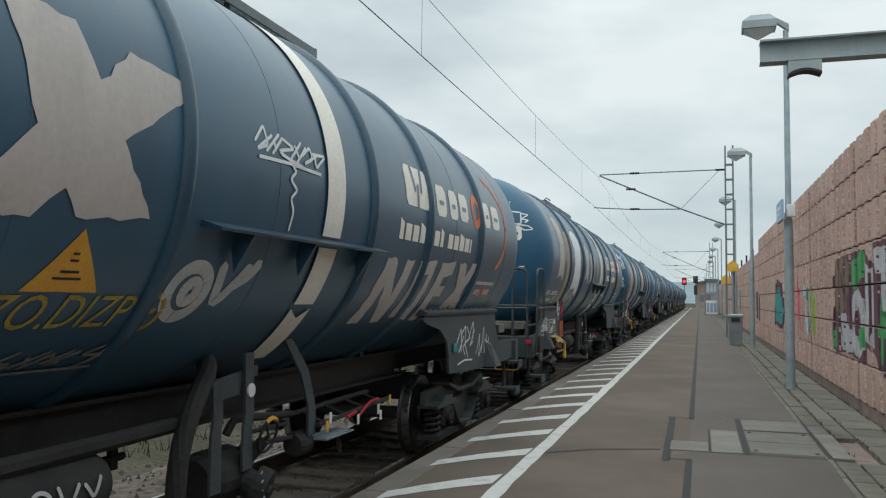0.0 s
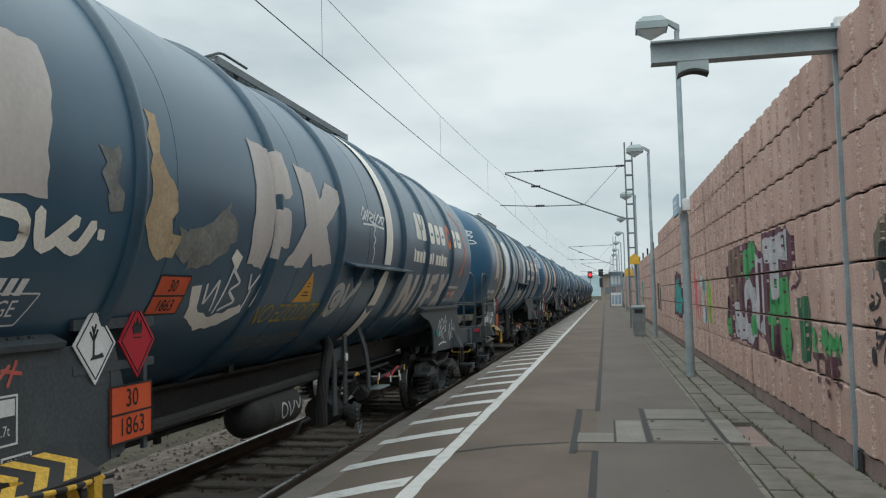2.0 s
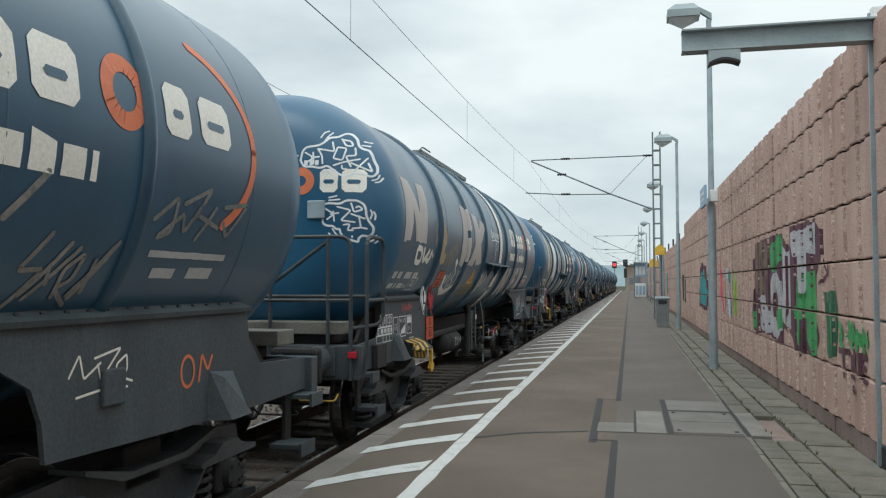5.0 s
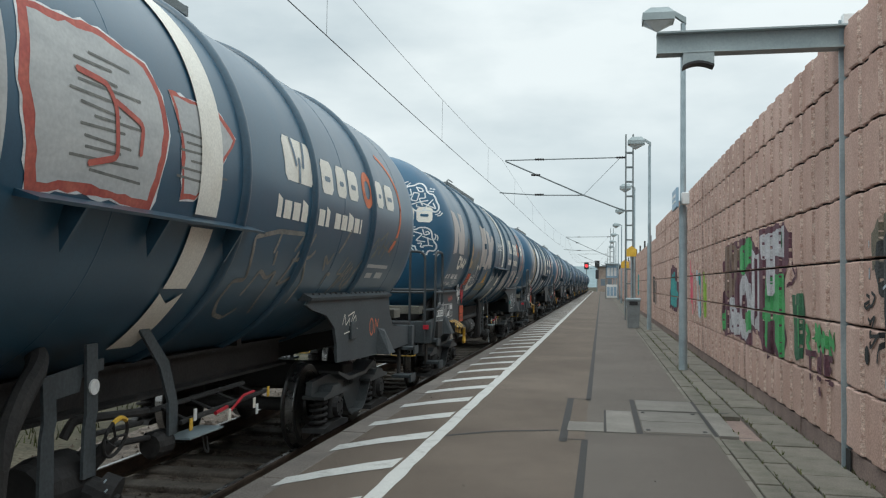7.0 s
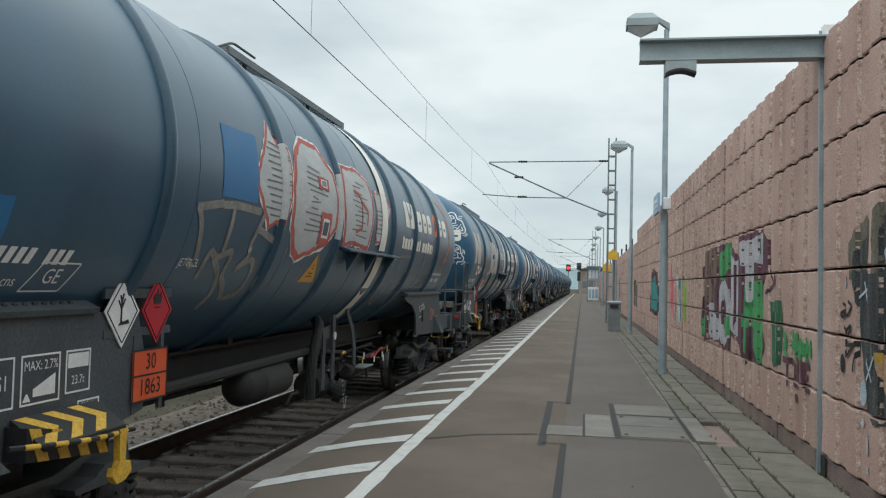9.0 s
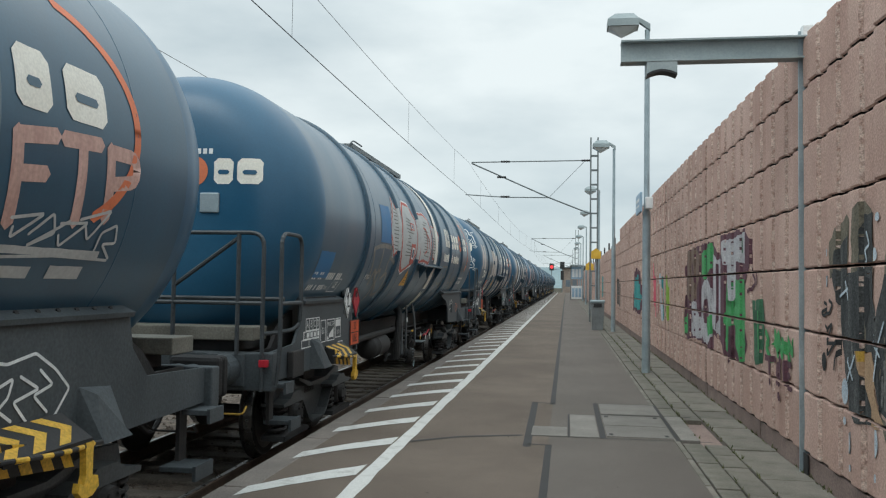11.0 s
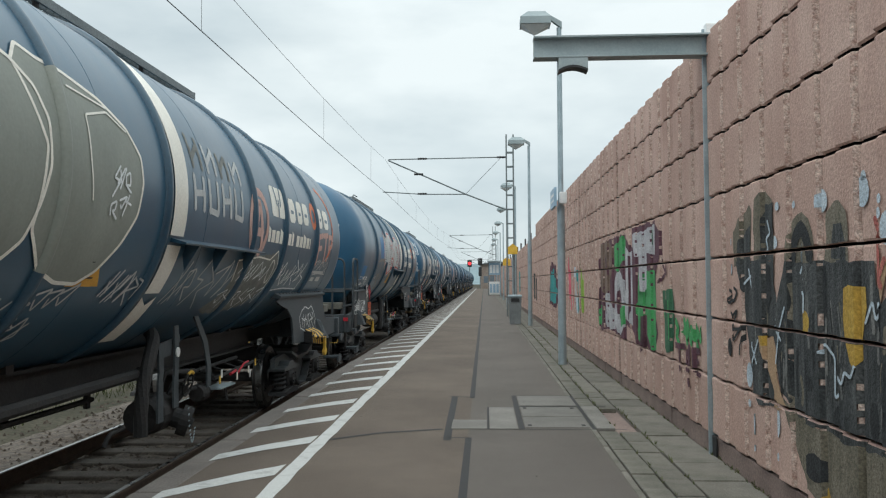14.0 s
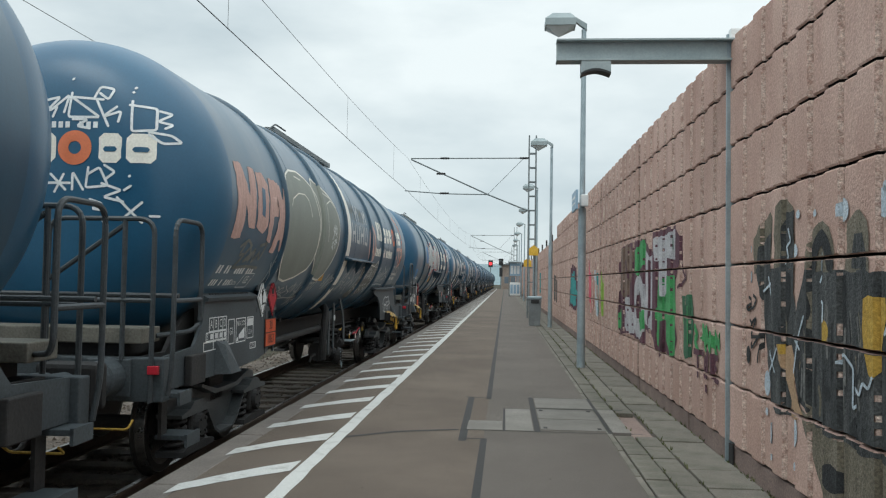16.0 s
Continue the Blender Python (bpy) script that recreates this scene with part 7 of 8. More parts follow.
def rear_tags(th, seed):
    """White outlined cloud tags on the rear head."""
    if seed == 7:
        cl = [(0.41, 3.26), (0.43, 3.37), (0.47, 3.41), (0.61, 3.43), (0.67, 3.47), (0.71, 3.52), (0.8, 3.53), (0.86, 3.58), (0.92, 3.58), (0.98, 3.52), (1.01, 3.43), (1.06, 3.4), (1.1, 3.4), (1.14, 3.34), (1.16, 3.28), (1.2, 3.21), (1.21, 3.13), (1.17, 3.08), (1.1, 3.1), (1.01, 3.11), (0.91, 3.08), (0.84, 3.1), (0.78, 3.15), (0.71, 3.2), (0.64, 3.17), (0.54, 3.19), (0.45, 3.19)]
        head_paint(th, "tag", "spray_white", strokes=[closed(cl)], width=0.024, label="white outlined cloud-shaped tag")
        st = [[(0.46, 3.35), (0.56, 3.29), (0.47, 3.23)], [(0.55, 3.35), (0.56, 3.22)], [(0.62, 3.3), (0.53, 3.29)], [(0.6, 3.39), (0.78, 3.36), (0.75, 3.47)], [(0.6, 3.39), (0.65, 3.31), (0.66, 3.22)], [(0.81, 3.41), (0.9, 3.4), (0.87, 3.26), (0.77, 3.28), (0.81, 3.41)], [(0.84, 3.51), (0.89, 3.43), (0.96, 3.43), (0.93, 3.49), (0.86, 3.5)], [(0.98, 3.41), (1.0, 3.32), (0.9, 3.31), (0.96, 3.19)], [(1.04, 3.28), (0.89, 3.24), (0.78, 3.2)], [(1.11, 3.3), (0.99, 3.12)], [(0.96, 3.23), (1.17, 3.14), (1.12, 3.24)], [(0.87, 3.2), (0.87, 3.16), (0.92, 3.16)]]
        head_paint(th, "tag", "spray_white", strokes=st, width=0.019)
        ticks = [[(0.62, 3.52), (0.65, 3.58), (0.7, 3.6)], [(0.66, 3.47), (0.7, 3.54), (0.74, 3.58)], [(1.04, 3.5), (1.1, 3.5)], [(1.03, 3.45), (1.1, 3.45)], [(0.31, 3.21), (0.3, 3.27), (0.33, 3.32)], [(0.34, 3.21), (0.34, 3.27), (0.38, 3.32)], [(1.17, 3.04), (1.22, 3.06), (1.23, 3.11)], [(1.2, 3.02), (1.24, 3.03), (1.26, 3.08)], [(0.66, 3.14), (0.71, 3.1)], [(0.69, 3.15), (0.75, 3.1)]]
        head_paint(th, "tag", "spray_white", strokes=ticks, width=0.017)
        cl = [(0.66, 2.76), (0.74, 2.78), (0.86, 2.77), (0.93, 2.81), (1.04, 2.81), (1.11, 2.77), (1.13, 2.7), (1.13, 2.65), (1.16, 2.57), (1.2, 2.52), (1.19, 2.45), (1.15, 2.41), (1.09, 2.43), (1.05, 2.39), (1.05, 2.35), (0.99, 2.37), (0.92, 2.39), (0.87, 2.44), (0.86, 2.5), (0.82, 2.49), (0.79, 2.53), (0.72, 2.53), (0.67, 2.56), (0.68, 2.65), (0.66, 2.7)]
        head_paint(th, "tag", "spray_white", strokes=[closed(cl)], width=0.024)
        st = [[(0.7, 2.72), (0.8, 2.66), (0.72, 2.6)], [(0.79, 2.69), (0.8, 2.58)], [(0.85, 2.67), (0.76, 2.66)], [(0.83, 2.74), (0.98, 2.7), (0.87, 2.59), (1.02, 2.57)], [(0.98, 2.78), (1.01, 2.68), (1.1, 2.71), (1.06, 2.75), (1.03, 2.73)], [(0.98, 2.66), (1.12, 2.61)], [(1.06, 2.64), (1.08, 2.51), (0.99, 2.5)], [(1.08, 2.51), (1.14, 2.5)], [(0.9, 2.54), (0.97, 2.55), (0.94, 2.48), (1.0, 2.48)], [(0.99, 2.42), (0.99, 2.4)]]
        head_paint(th, "tag", "spray_white", strokes=st, width=0.019)
        ticks = [[(0.74, 2.84), (0.83, 2.86)], [(0.74, 2.81), (0.86, 2.82)], [(1.17, 2.71), (1.19, 2.67), (1.17, 2.61)], [(1.2, 2.69), (1.22, 2.65), (1.21, 2.6)], [(0.74, 2.45), (0.77, 2.42), (0.82, 2.41)], [(0.78, 2.5), (0.81, 2.45), (0.83, 2.43)], [(1.15, 2.36), (1.19, 2.37), (1.22, 2.43)], [(1.2, 2.34), (1.23, 2.37)]]
        head_paint(th, "tag", "spray_white", strokes=ticks, width=0.017)
        cl = [(-0.95, 3.30), (-0.86, 3.5), (-0.6, 3.46), (-0.36, 3.42), (-0.32, 3.32), (-0.5, 3.26), (-0.7, 3.2)]
        head_paint(th, "tag", "spray_white", strokes=[closed(cl)] + tag_strokes(-0.86, -0.45, 3.28, 3.42, 3, 4), width=0.024)
    else:
        st = [[(-0.34, 3.40), (-0.22, 3.52), (-0.30, 3.30), (-0.16, 3.46), (-0.10, 3.36)], [(-0.2, 3.56), (-0.16, 3.42), (0.08, 3.48), (-0.05, 3.34), (0.06, 3.40), (0.02, 3.30)], [(0.0, 3.36), (0.16, 3.50), (0.12, 3.34)],
              [(0.18, 3.52), (0.16, 3.30), (0.44, 3.30), (0.18, 3.48), (0.46, 3.46)], [(0.38, 3.48), (0.42, 3.58), (0.54, 3.56), (0.50, 3.46), (0.42, 3.52)], [(0.40, 3.46), (0.52, 3.22)], [(0.58, 3.40), (0.46, 3.30), (0.62, 3.36), (0.60, 3.26)],
              [(0.70, 3.46), (0.72, 3.18), (0.92, 3.20), (0.90, 3.40), (0.68, 3.42)], [(0.92, 3.38), (1.02, 3.36), (0.92, 3.28), (1.04, 3.26), (0.98, 3.22)], [(0.86, 3.18), (1.04, 3.16), (1.12, 3.10), (0.98, 3.08), (0.86, 3.16)], [(0.2, 3.28), (0.34, 3.28), (0.24, 3.22), (0.36, 3.2)],
              [(-0.2, 3.62), (-0.21, 3.64)], [(-0.18, 3.58), (-0.17, 3.575)], [(0.17, 3.64), (0.18, 3.65)], [(0.70, 3.58), (0.71, 3.59)], [(0.69, 3.54), (0.70, 3.54)]]
        head_paint(th, "tag", "spray_white", strokes=st, width=0.022, label="white sprayed star-shaped tag letters")
        st = [[(0.02, 2.80), (0.16, 2.66)], [(0.14, 2.80), (0.06, 2.64)], [(0.0, 2.72), (0.2, 2.72)], [(0.22, 2.66), (0.22, 2.82), (0.32, 2.66)], [(0.36, 2.86), (0.34, 2.68), (0.54, 2.70), (0.46, 2.86), (0.36, 2.80)], [(0.5, 2.88), (0.6, 2.82), (0.52, 2.76)], [(0.48, 2.72), (0.66, 2.66), (0.5, 2.6), (0.68, 2.56)],
              [(0.62, 2.60), (0.84, 2.38)], [(0.84, 2.56), (0.66, 2.40)], [(0.38, 2.58), (0.5, 2.54), (0.4, 2.5), (0.52, 2.48)], [(0.50, 2.42), (0.51, 2.38)], [(0.9, 2.44), (0.98, 2.44)], [(0.72, 2.78), (0.73, 2.79)], [(0.74, 2.70), (0.68, 2.66)]]
        head_paint(th, "tag", "spray_white", strokes=st, width=0.022)


def graffiti_b(th):
    sp = lambda m, polys=(), strokes=(), **k: side_paint(th, k.pop("name", "graffiti"), m, polys, strokes, **k)
    band(th, 0.82)
    number_lettering(th, jet=True)
    tank_labels(th, -1.8, plate=False)
    sp("blue_patch", [[(-4.05, 3.0), (-3.40, 3.02), (-3.40, 2.48), (-4.05, 2.47)]], rag=0.004, label="bright blue repainted patch")
    sp("blue_patch", [[(-6.72, 2.24), (-6.17, 2.24), (-6.17, 1.95), (-6.72, 1.95)]], rag=0.004)
    # three grey blocks with red and white outlines
    shapes = [[(-3.05, 3.2), (-3.43, 2.73), (-3.43, 2.62), (-3.1, 2.29), (-3.04, 2.38), (-2.72, 2.33), (-2.63, 2.6), (-2.61, 2.9), (-2.65, 3.05), (-2.76, 3.07), (-2.94, 3.05)],
              [(-2.21, 3.21), (-2.47, 3.04), (-2.60, 2.71), (-2.57, 2.35), (-2.37, 2.12), (-2.21, 2.07), (-1.54, 2.23), (-1.25, 2.42), (-1.22, 2.7), (-1.32, 3.0), (-1.56, 3.1), (-1.72, 3.22)],
              [(-0.95, 3.14), (-1.02, 2.74), (-0.90, 2.26), (-0.54, 2.3), (0.14, 2.27), (0.26, 2.72), (0.22, 2.94), (0.1, 3.1), (-0.3, 3.18)],
              [(0.34, 3.0), (0.42, 2.76), (0.47, 2.36), (0.64, 2.37), (0.98, 2.64), (1.20, 2.85), (0.98, 3.0)]]
    for i, s in enumerate(shapes):
        cx, cz = sum(p[0] for p in s) / len(s), sum(p[1] for p in s) / len(s)
        grow = lambda k: [(cx + (y - cx) * k, cz + (z - cz) * k) for y, z in s]
        sp("spray_white", [grow(1.05)], lift=0.002 + 0.0002 * i, rag=0.015, seed=i * 5)
        sp("spray_red", [grow(1.02)], lift=0.003 + 0.0002 * i, rag=0.012, seed=i * 7)
        sp("spray_grey", [grow(0.92)], lift=0.004 + 0.0002 * i, rag=0.012, seed=i * 9, label="grey graffiti block outlined in red and white")
        rnd = random.Random(i)
        st = [[(cx - 0.34 + rnd.uniform(0, 0.2), cz - 0.33 + 0.055 * k), (cx + rnd.uniform(0.0, 0.34), cz - 0.33 + 0.055 * k + rnd.uniform(-0.02, 0.02))] for k in range(12)]
        sp("spray_dim", strokes=st if i < 3 else st[2:8], width=0.016, lift=0.0048)
    for y, z, a, b in ((-1.72, 2.84, 0.16, 0.06), (-1.62, 2.40, 0.17, 0.16)):
        sp("spray_red", [[(y - a, z - b), (y - a, z + b), (y + a, z + b), (y + a, z - b)]], lift=0.010, rag=0.008)
        sp("spray_white", [[(y - a * 0.6, z - b * 0.6), (y - a * 0.6, z + b * 0.6), (y + a * 0.6, z + b * 0.6), (y + a * 0.6, z - b * 0.6)]], lift=0.0112, rag=0.006)
        sp("tank", [[(y - a * 0.45, z - b * 0.42), (y - a * 0.45, z + b * 0.42), (y + a * 0.45, z + b * 0.42), (y + a * 0.45, z - b * 0.42)]], lift=0.0124, rag=0.004)
    sp("spray_red", strokes=[[(-0.6, 2.9), (-0.35, 2.88), (-0.28, 2.78), (-0.26, 2.5), (-0.5, 2.44)], [(-0.28, 2.8), (-0.02, 2.72), (-0.04, 2.55)]], width=0.035, lift=0.010)
    ring_paint(th, -2.84, 2.4, 3.04, "spray_grey")
    ring_paint(th, -1.18, 2.32, 3.0, "spray_grey")
    # pale ghost letters
    sp("spray_ghost", strokes=[[(-4.38, 2.37), (-4.28, 2.27), (-4.18, 2.02), (-4.19, 1.95), (-4.3, 2.0)]], width=0.06)
    sp("spray_ghost", strokes=[[(-4.38, 2.36), (-4.01, 2.42)]], width=0.06)
    sp("spray_ghost", strokes=[[(-3.8, 2.43), (-3.8, 2.09)]], width=0.06)
    sp("spray_ghost", strokes=[[(-3.99, 2.41), (-3.8, 2.43), (-3.31, 2.42)]], width=0.06)
    sp("spray_ghost", strokes=[[(-4.03, 1.88), (-4.01, 2.1), (-3.89, 2.02), (-3.62, 2.1), (-3.64, 1.89), (-3.5, 1.83), (-3.39, 1.72)]], width=0.06)
    sp("spray_ghost", strokes=[[(-3.89, 2.02), (-3.72, 1.92), (-3.6, 1.76), (-3.67, 1.65)]], width=0.06)
    sp("spray_ghost", strokes=[[(-3.21, 2.41), (-3.35, 2.16), (-3.29, 2.06), (-3.48, 1.93), (-3.35, 2.0), (-3.18, 2.05), (-3.09, 1.92), (-3.13, 1.75), (-3.34, 1.72)]], width=0.06)
    sp("spray_ghost", strokes=[[(-3.25, 2.28), (-2.81, 2.19)]], width=0.06)
    sp("spray_ghost", strokes=[[(-2.81, 1.71), (-2.94, 1.88), (-2.75, 1.9)]], width=0.06)
    sp("spray_ghost", strokes=[[(-2.52, 2.16), (-2.54, 1.75)]], width=0.022)
    sp("spray_ghost", strokes=[[(-2.24, 2.05), (-2.15, 1.67)]], width=0.022)
    sp("spray_ghost", strokes=[[(-1.91, 2.04), (-1.93, 1.79), (-2.04, 1.7)]], width=0.022)
    sp("spray_ghost", strokes=[[(-1.6, 2.15), (-1.31, 1.9), (-1.33, 1.71)]], width=0.022)
    sp("spray_ghost", strokes=[[(-1.26, 2.22), (-1.25, 2.01)]], width=0.022)
    sp("spray_ghost", strokes=[[(1.76, 2.08), (1.71, 2.19), (2.15, 2.26), (2.74, 2.27), (2.61, 2.12)]], width=0.04)
    sp("spray_ghost", strokes=[[(2.22, 2.27), (2.17, 2.09)]], width=0.04)
    sp("spray_ghost", strokes=[[(2.91, 2.12), (3.01, 2.28)]], width=0.04)
    sp("spray_ghost", strokes=[[(3.82, 2.15), (4.04, 2.38)]], width=0.04)
    sp("spray_ghost", strokes=[[(1.76, 2.08), (1.86, 1.86), (1.65, 1.85), (1.62, 1.7), (1.74, 1.59), (1.97, 1.55), (2.09, 1.62)]], width=0.04)
    sp("spray_ghost", strokes=[[(1.96, 1.74), (2.05, 1.94), (2.25, 1.87), (2.39, 1.94), (2.36, 1.7), (2.41, 1.58)]], width=0.04)
    sp("spray_ghost", strokes=[[(2.72, 2.11), (2.55, 1.81), (2.81, 1.89)]], width=0.04)
    sp("spray_ghost", strokes=[[(3.12, 2.13), (3.03, 2.07), (2.6, 2.03), (2.93, 2.06), (3.12, 1.86), (3.11, 1.65)]], width=0.04)
    sp("spray_ghost", strokes=[[(2.26, 1.99), (2.23, 2.09)]], width=0.04)
    sp("spray_ghost", strokes=[[(3.55, 1.97), (3.44, 2.11), (3.61, 2.02), (3.67, 2.13)]], width=0.04)
    sp("spray_ghost", strokes=[[(3.7, 1.83), (3.71, 1.94), (3.81, 1.92)]], width=0.04)
    sp("spray_ghost", strokes=tag_strokes(3.95, 4.6, 1.78, 2.1, 4, 12), width=0.028, name="tag")
    sp("spray_dim", strokes=tag_strokes(4.9, 5.9, 2.1, 2.36, 4, 13), width=0.03, name="tag")
    head_mark(th)
    plate_tag(th, "logo_orange", [closed(oval(5.66, 1.3, 0.08, 0.10)), [(5.80, 1.22), (5.84, 1.40), (5.92, 1.28), (5.98, 1.38)]], 0.022)
    plate_tag(th, "cream", tag_strokes(4.5, 5.0, 1.32, 1.5, 3, 15), 0.014)
    bm = bmesh.new()
    box(bm, 1.27, 1.30, 4.75, 4.95, 1.2, 1.4, bevel=0.008)
    part("document_holder", bm, M["grey"], th)


def graffiti_c(th):
    sp = lambda m, polys=(), strokes=(), **k: side_paint(th, k.pop("name", "graffiti"), m, polys, strokes, **k)
    band(th, -0.90)
    number_lettering(th)
    tank_labels(th, -2.37, plate=False)
    # large sage green bubble with cream outline
    g1 = [(-4.70, 3.05), (-4.64, 3.14), (-4.40, 3.22), (-3.95, 3.26), (-3.61, 3.22), (-3.31, 3.14), (-3.12, 3.03), (-3.01, 2.85), (-3.0, 2.58), (-3.07, 2.35), (-3.16, 2.13), (-3.30, 2.02), (-3.76, 1.91), (-4.16, 1.86), (-4.44, 1.89), (-4.63, 2.03), (-4.71, 2.16), (-4.74, 2.4), (-4.72, 2.75)]
    g2 = [(-3.30, 3.14), (-3.18, 3.27), (-2.98, 3.23), (-2.69, 3.22), (-2.25, 3.14), (-1.90, 3.0), (-1.71, 2.82), (-1.68, 2.63), (-1.74, 2.38), (-1.91, 2.16), (-2.12, 1.97), (-2.32, 1.88), (-2.60, 1.89), (-2.88, 1.97), (-3.1, 2.2), (-3.04, 2.7)]
    for i, g in enumerate((g2, g1)):
        sp("spray_green", [g], rag=0.006, lift=0.0065 + 0.0012 * i, seed=i, label="sage green graffiti bubble with cream outline")
        sp("cream", strokes=[closed(g)], width=0.028, lift=0.0095 + 0.0012 * i)
    sp("cream", strokes=[[(-4.57, 2.77), (-4.50, 2.86), (-4.17, 2.96), (-3.83, 2.98), (-3.65, 2.92), (-3.54, 2.71)], [(-4.20, 3.17), (-3.88, 3.16)], [(-2.46, 2.43), (-2.51, 2.69), (-2.52, 2.98), (-2.19, 3.06), (-1.92, 2.97)], [(-2.69, 3.13), (-2.18, 3.09)]], width=0.016, lift=0.0125)
    sp("spray_white", strokes=tag_strokes(-2.22, -1.93, 2.54, 2.70, 3, 3) + tag_strokes(-2.22, -1.90, 2.36, 2.50, 3, 4), width=0.018, lift=0.0125, name="tag")
    ring_paint(th, -2.84, 1.96, 3.2, "spray_green")
    # salmon roller letters at the rear
    sp("spray_pink", [[(-6.66, 2.27), (-6.40, 2.28), (-6.33, 2.62), (-6.20, 2.40), (-6.0, 2.40), (-6.0, 3.02), (-6.2, 3.02), (-6.22, 2.72), (-6.42, 3.02), (-6.64, 3.02), (-6.6, 2.6)]], rag=0.015, label="salmon roller-painted graffiti letters")
    sp("spray_pink", [[(-5.95, 2.42), (-5.70, 2.36), (-5.55, 2.46), (-5.54, 2.9), (-5.70, 3.02), (-5.94, 3.0)]], rag=0.015)
    sp("head", [[(-5.80, 2.56), (-5.68, 2.54), (-5.67, 2.84), (-5.79, 2.86)]], rag=0.008, lift=0.005)
    sp("spray_pink", [[(-5.50, 2.30), (-5.36, 2.28), (-5.34, 2.58), (-5.16, 2.58), (-5.16, 2.70), (-5.34, 2.70), (-5.34, 2.84), (-5.12, 2.84), (-5.12, 2.98), (-5.50, 2.99)]], rag=0.015)
    sp("spray_pink", [[(-5.30, 2.18), (-5.12, 2.18), (-5.02, 2.42), (-4.95, 2.2), (-4.78, 2.22), (-4.88, 2.56), (-4.74, 2.92), (-4.92, 2.94), (-5.0, 2.72), (-5.06, 2.96), (-5.22, 2.96), (-5.12, 2.58)]], rag=0.015, lift=0.0045)
    sp("spray_dim", strokes=tag_strokes(-6.35, -5.5, 2.04, 2.24, 4, 18) + [[(-6.3, 2.2), (-6.1, 2.28), (-5.95, 2.22)]], width=0.035, name="tag", label="faded grey sprayed tag")
    # ringed letter in salmon
    sp("spray_pink", strokes=[closed(oval(1.58, 2.56, 0.36, 0.36, 26))], width=0.10, label="salmon ringed graffiti letter")
    sp("spray_pink", strokes=[[(1.40, 2.28), (1.58, 2.86), (1.76, 2.28)], [(1.44, 2.46), (1.74, 2.46)]], width=0.10, lift=0.0045)
    # dim block letters
    for k in range(4):
        a = -0.55 + k * 0.40
        sp("spray_grey" if k % 2 else "spray_dim", strokes=[[(a, 3.2 - 0.03 * k), (a + 0.03, 2.92)], [(a + 0.24, 3.2 - 0.03 * k), (a + 0.26, 2.92)], [(a + 0.02, 3.0), (a + 0.24, 3.14)]], width=0.06, seed=k)
        sp("spray_grey", strokes=[[(a, 2.84), (a + 0.02, 2.54)], [(a + 0.24, 2.84), (a + 0.25, 2.54)], [(a, 2.56), (a + 0.25, 2.54)] if k % 2 else [(a, 2.68), (a + 0.24, 2.70)]], width=0.06, seed=k)
    # grey field with white scribbles
    sp("spray_dim", [[(1.05, 2.12), (1.8, 2.20), (2.58, 2.26), (2.72, 2.1), (2.62, 1.78), (2.2, 1.62), (1.6, 1.55), (1.0, 1.55), (0.7, 1.6), (1.1, 1.78)]], rag=0.03, label="grey graffiti field with white scribbled tags")
    sp("cream", strokes=[[(1.05, 2.12), (1.8, 2.18), (2.3, 2.16), (2.6, 2.28), (2.74, 2.1), (2.6, 1.82)], [(1.05, 2.1), (1.12, 1.9)], closed(oval(2.5, 2.02, 0.10, 0.14))], width=0.02, lift=0.006)
    sp("spray_white", strokes=tag_strokes(1.15, 2.3, 1.9, 2.12, 5, 41) + tag_strokes(0.9, 2.5, 1.62, 1.82, 8, 42), width=0.016, lift=0.006, name="tag")
    sp("spray_white", strokes=tag_strokes(2.8, 4.4, 1.85, 2.15, 7, 43), width=0.02, name="tag")
    sp("spray_grey", strokes=tag_strokes(-4.2, -3.0, 1.66, 1.82, 7, 44) + tag_strokes(-2.9, -2.3, 1.68, 1.84, 4, 45) + tag_strokes(-5.1, -4.75, 1.75, 2.15, 3, 46) + tag_strokes(-3.3, -2.6, 1.52, 1.66, 5, 51) + tag_strokes(-1.9, -1.2, 1.75, 2.0, 5, 52), width=0.018, name="tag")
    sp("spray_grey", strokes=tag_strokes(-0.6, 0.9, 1.7, 2.1, 6, 47), width=0.02, name="tag")
    for k, st in enumerate(([[(5.0, 2.60), (5.04, 2.16)], [(5.0, 2.58), (5.30, 2.62)], [(5.02, 2.40), (5.24, 2.42)]], [[(5.36, 2.62), (5.70, 2.64)], [(5.53, 2.62), (5.56, 2.20)]], [[(5.80, 2.64), (5.84, 2.24)], [(5.80, 2.62), (6.08, 2.62), (6.10, 2.48), (5.84, 2.44)]])):
        sp("spray_pink", strokes=st, width=0.085, seed=k)
    sp("spray_grey", strokes=tag_strokes(5.0, 6.0, 2.05, 2.24, 5, 48), width=0.018, name="tag")
    # this wagon has no reservoir and no rear hooks
    for ob in [c for c in th.children if c.name.startswith(("air_reservoir", "hook_bracket"))]:
        for c in list(ob.children):
            bpy.data.objects.remove(c)
        bpy.data.objects.remove(ob)
    # striped rope hook bracket on the front side plate
    hook_bracket(th, 5.0)
    head_mark(th, patch=False)
    rear_tags(th, 9)
    cl = [(4.75, 1.18), (4.68, 1.34), (4.80, 1.44), (4.98, 1.50), (5.15, 1.46), (5.32, 1.50), (5.45, 1.40), (5.55, 1.28), (5.45, 1.14), (5.25, 1.10), (5.0, 1.12)]
    cl = [(4.68 + (y - 4.68) * 1.35, z) for y, z in cl]
    plate_tag(th, "spray_white", [closed(cl)] + tag_strokes(4.84, 5.65, 1.18, 1.42, 5, 50), 0.018)


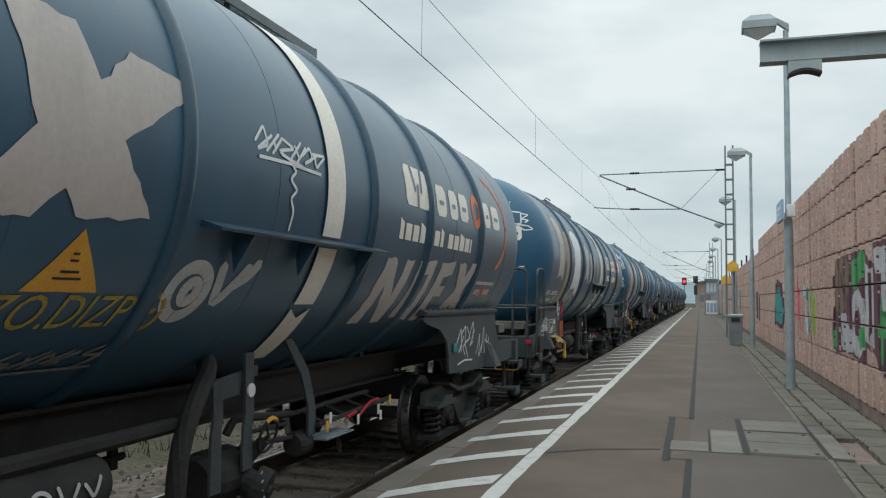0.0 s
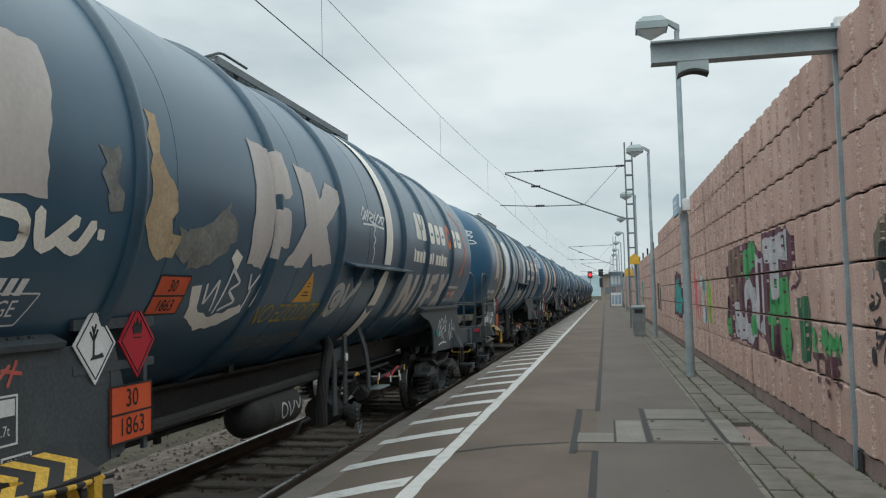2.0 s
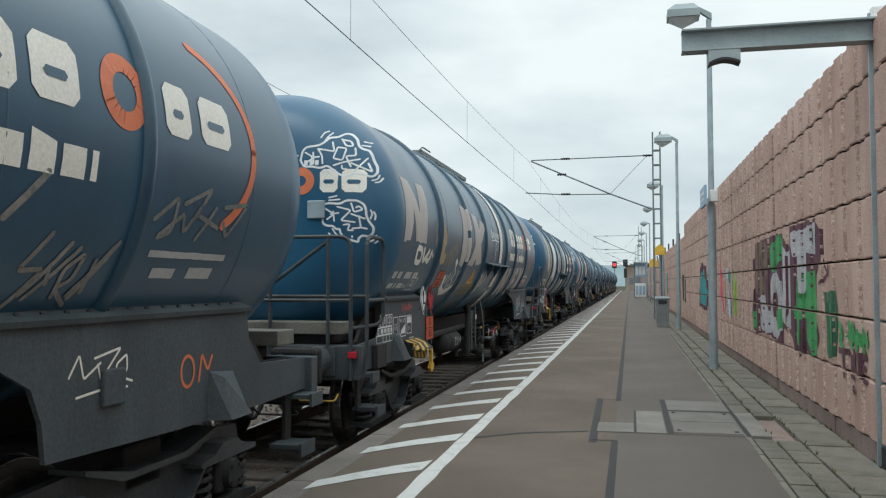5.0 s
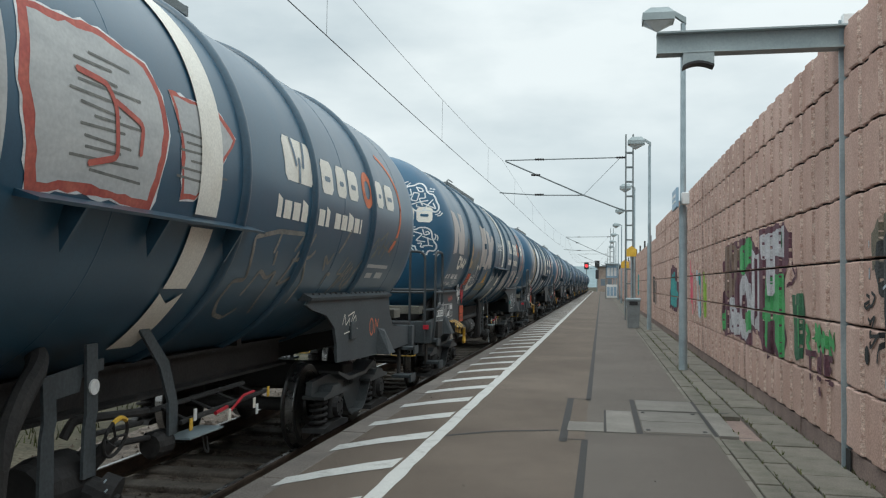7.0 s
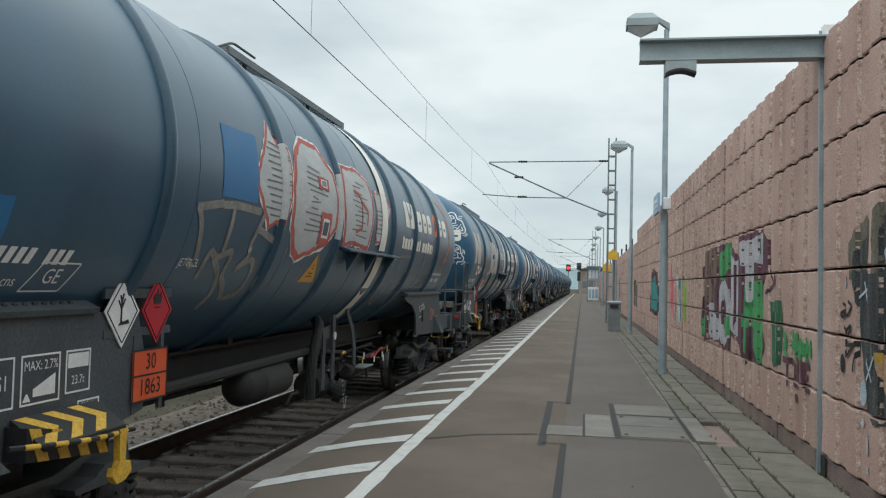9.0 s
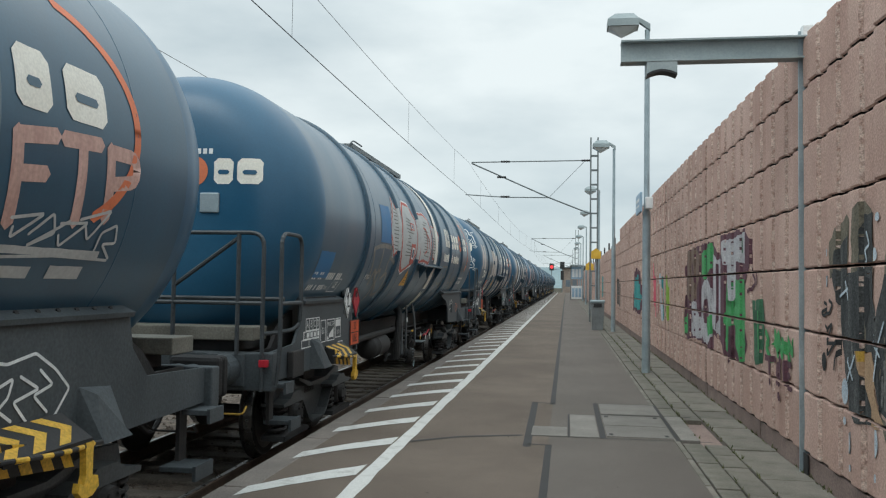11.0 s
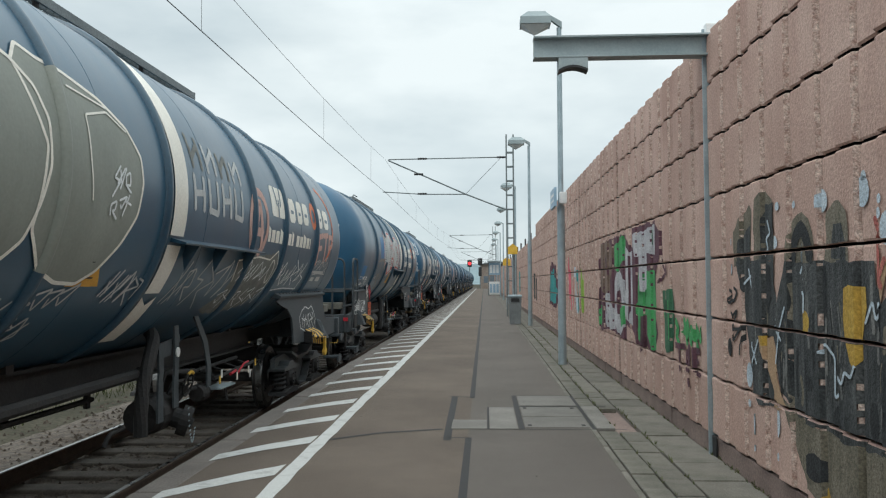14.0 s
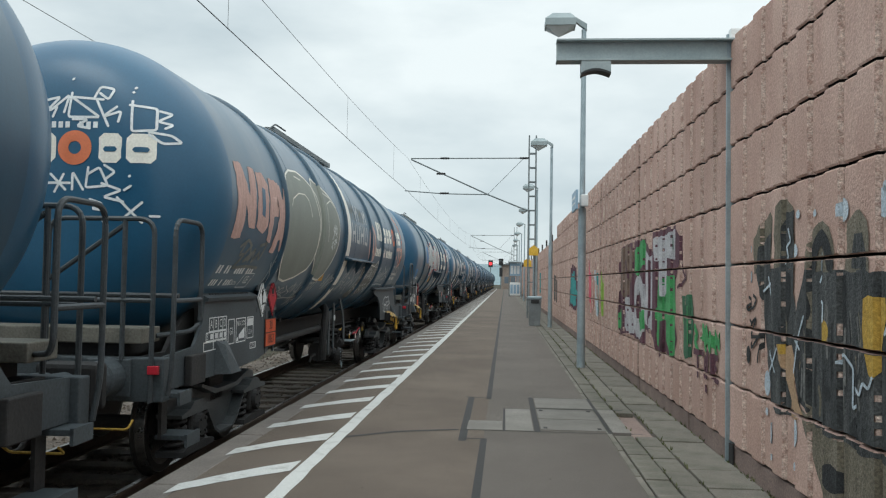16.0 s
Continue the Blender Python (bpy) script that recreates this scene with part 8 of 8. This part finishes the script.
def patchwork(th, seed):
    """Large faded graffiti on the wagons further ahead."""
    rnd = random.Random(seed)
    band(th, 0.62)
    number_lettering(th)
    cols = ["spray_silver", "spray_grey", "cream", "spray_pink", "spray_green", "spray_white", "w_teal", "spray_tan", "blue_patch"]
    y = -6.2
    while y < 1.2:
        w = rnd.uniform(0.5, 1.3)
        z0, z1 = rnd.uniform(1.7, 2.3), rnd.uniform(2.7, 3.4)
        side_paint(th, "graffiti", rnd.choice(cols), [[(y, z0), (y + 0.1, (z0 + z1) / 2), (y, z1), (y + w * 0.6, z1 + 0.1), (y + w, z1 - 0.1), (y + w * 0.8, (z0 + z1) / 2), (y + w, z0 - 0.1), (y + w * 0.4, z0 + 0.08)]], rag=0.04, seed=seed)
        y += w + rnd.uniform(0.1, 0.7)
    for k in range(3):
        a = rnd.uniform(-5, 4)
        side_paint(th, "tag", "spray_white", strokes=tag_strokes(a, a + 1.4, 1.7, 2.1, 5, seed * 3 + k), width=0.03)


# speed grows a little along the clip
def run(t):
    return 0.1885 + 2.0579 * t + 0.036295 * t * t + 0.000243 * t ** 3 + 4.6


base_wagon = build_wagon()
TRAIN = [(0, base_wagon)]
for w in (1, 2, 3, -1, -2, -3, -4, -5, -6, -7, -8, -9):
    TRAIN.append((w, copy_thing(base_wagon, pose(TRACK, run(0) - 16.8 * w, RAIL))))
for w, th in TRAIN:
    if w == 0:
        graffiti_a(th)
        tagged(th, "blue tank wagon with silver roller letters and cream tags")
    elif w == 1:
        graffiti_b(th)
        tagged(th, "blue tank wagon with grey and red outlined graffiti blocks")
    elif w == 2:
        graffiti_c(th)
        tagged(th, "blue tank wagon with sage green bubble and salmon letters")
    else:
        patchwork(th, 60 + w)
        if w < 0:
            head_mark(th)
            rear_tags(th, 9 if w % 2 else 7)
    if w > -2:
        company_mark(th)


def motions():
    times = [0.5 * k for k in range(33)]
    spin = [0.2 * k for k in range(81)]
    for w, th in TRAIN:
        walk(th, [(t, pose(TRACK, run(t) - 16.8 * w, RAIL, 0, 0, 180 if w == 3 else 0)) for t in times])
        if w in (0, 1, 2, 3):
            for part_ in th.children:
                if part_.name.startswith("wheelset"):
                    y = part_.location.y
                    walk(part_, [(t, pose(0, y, 0.46, (1 if w == 3 else -1) * math.degrees((run(t) - run(0)) / 0.46))) for t in spin])


motions()
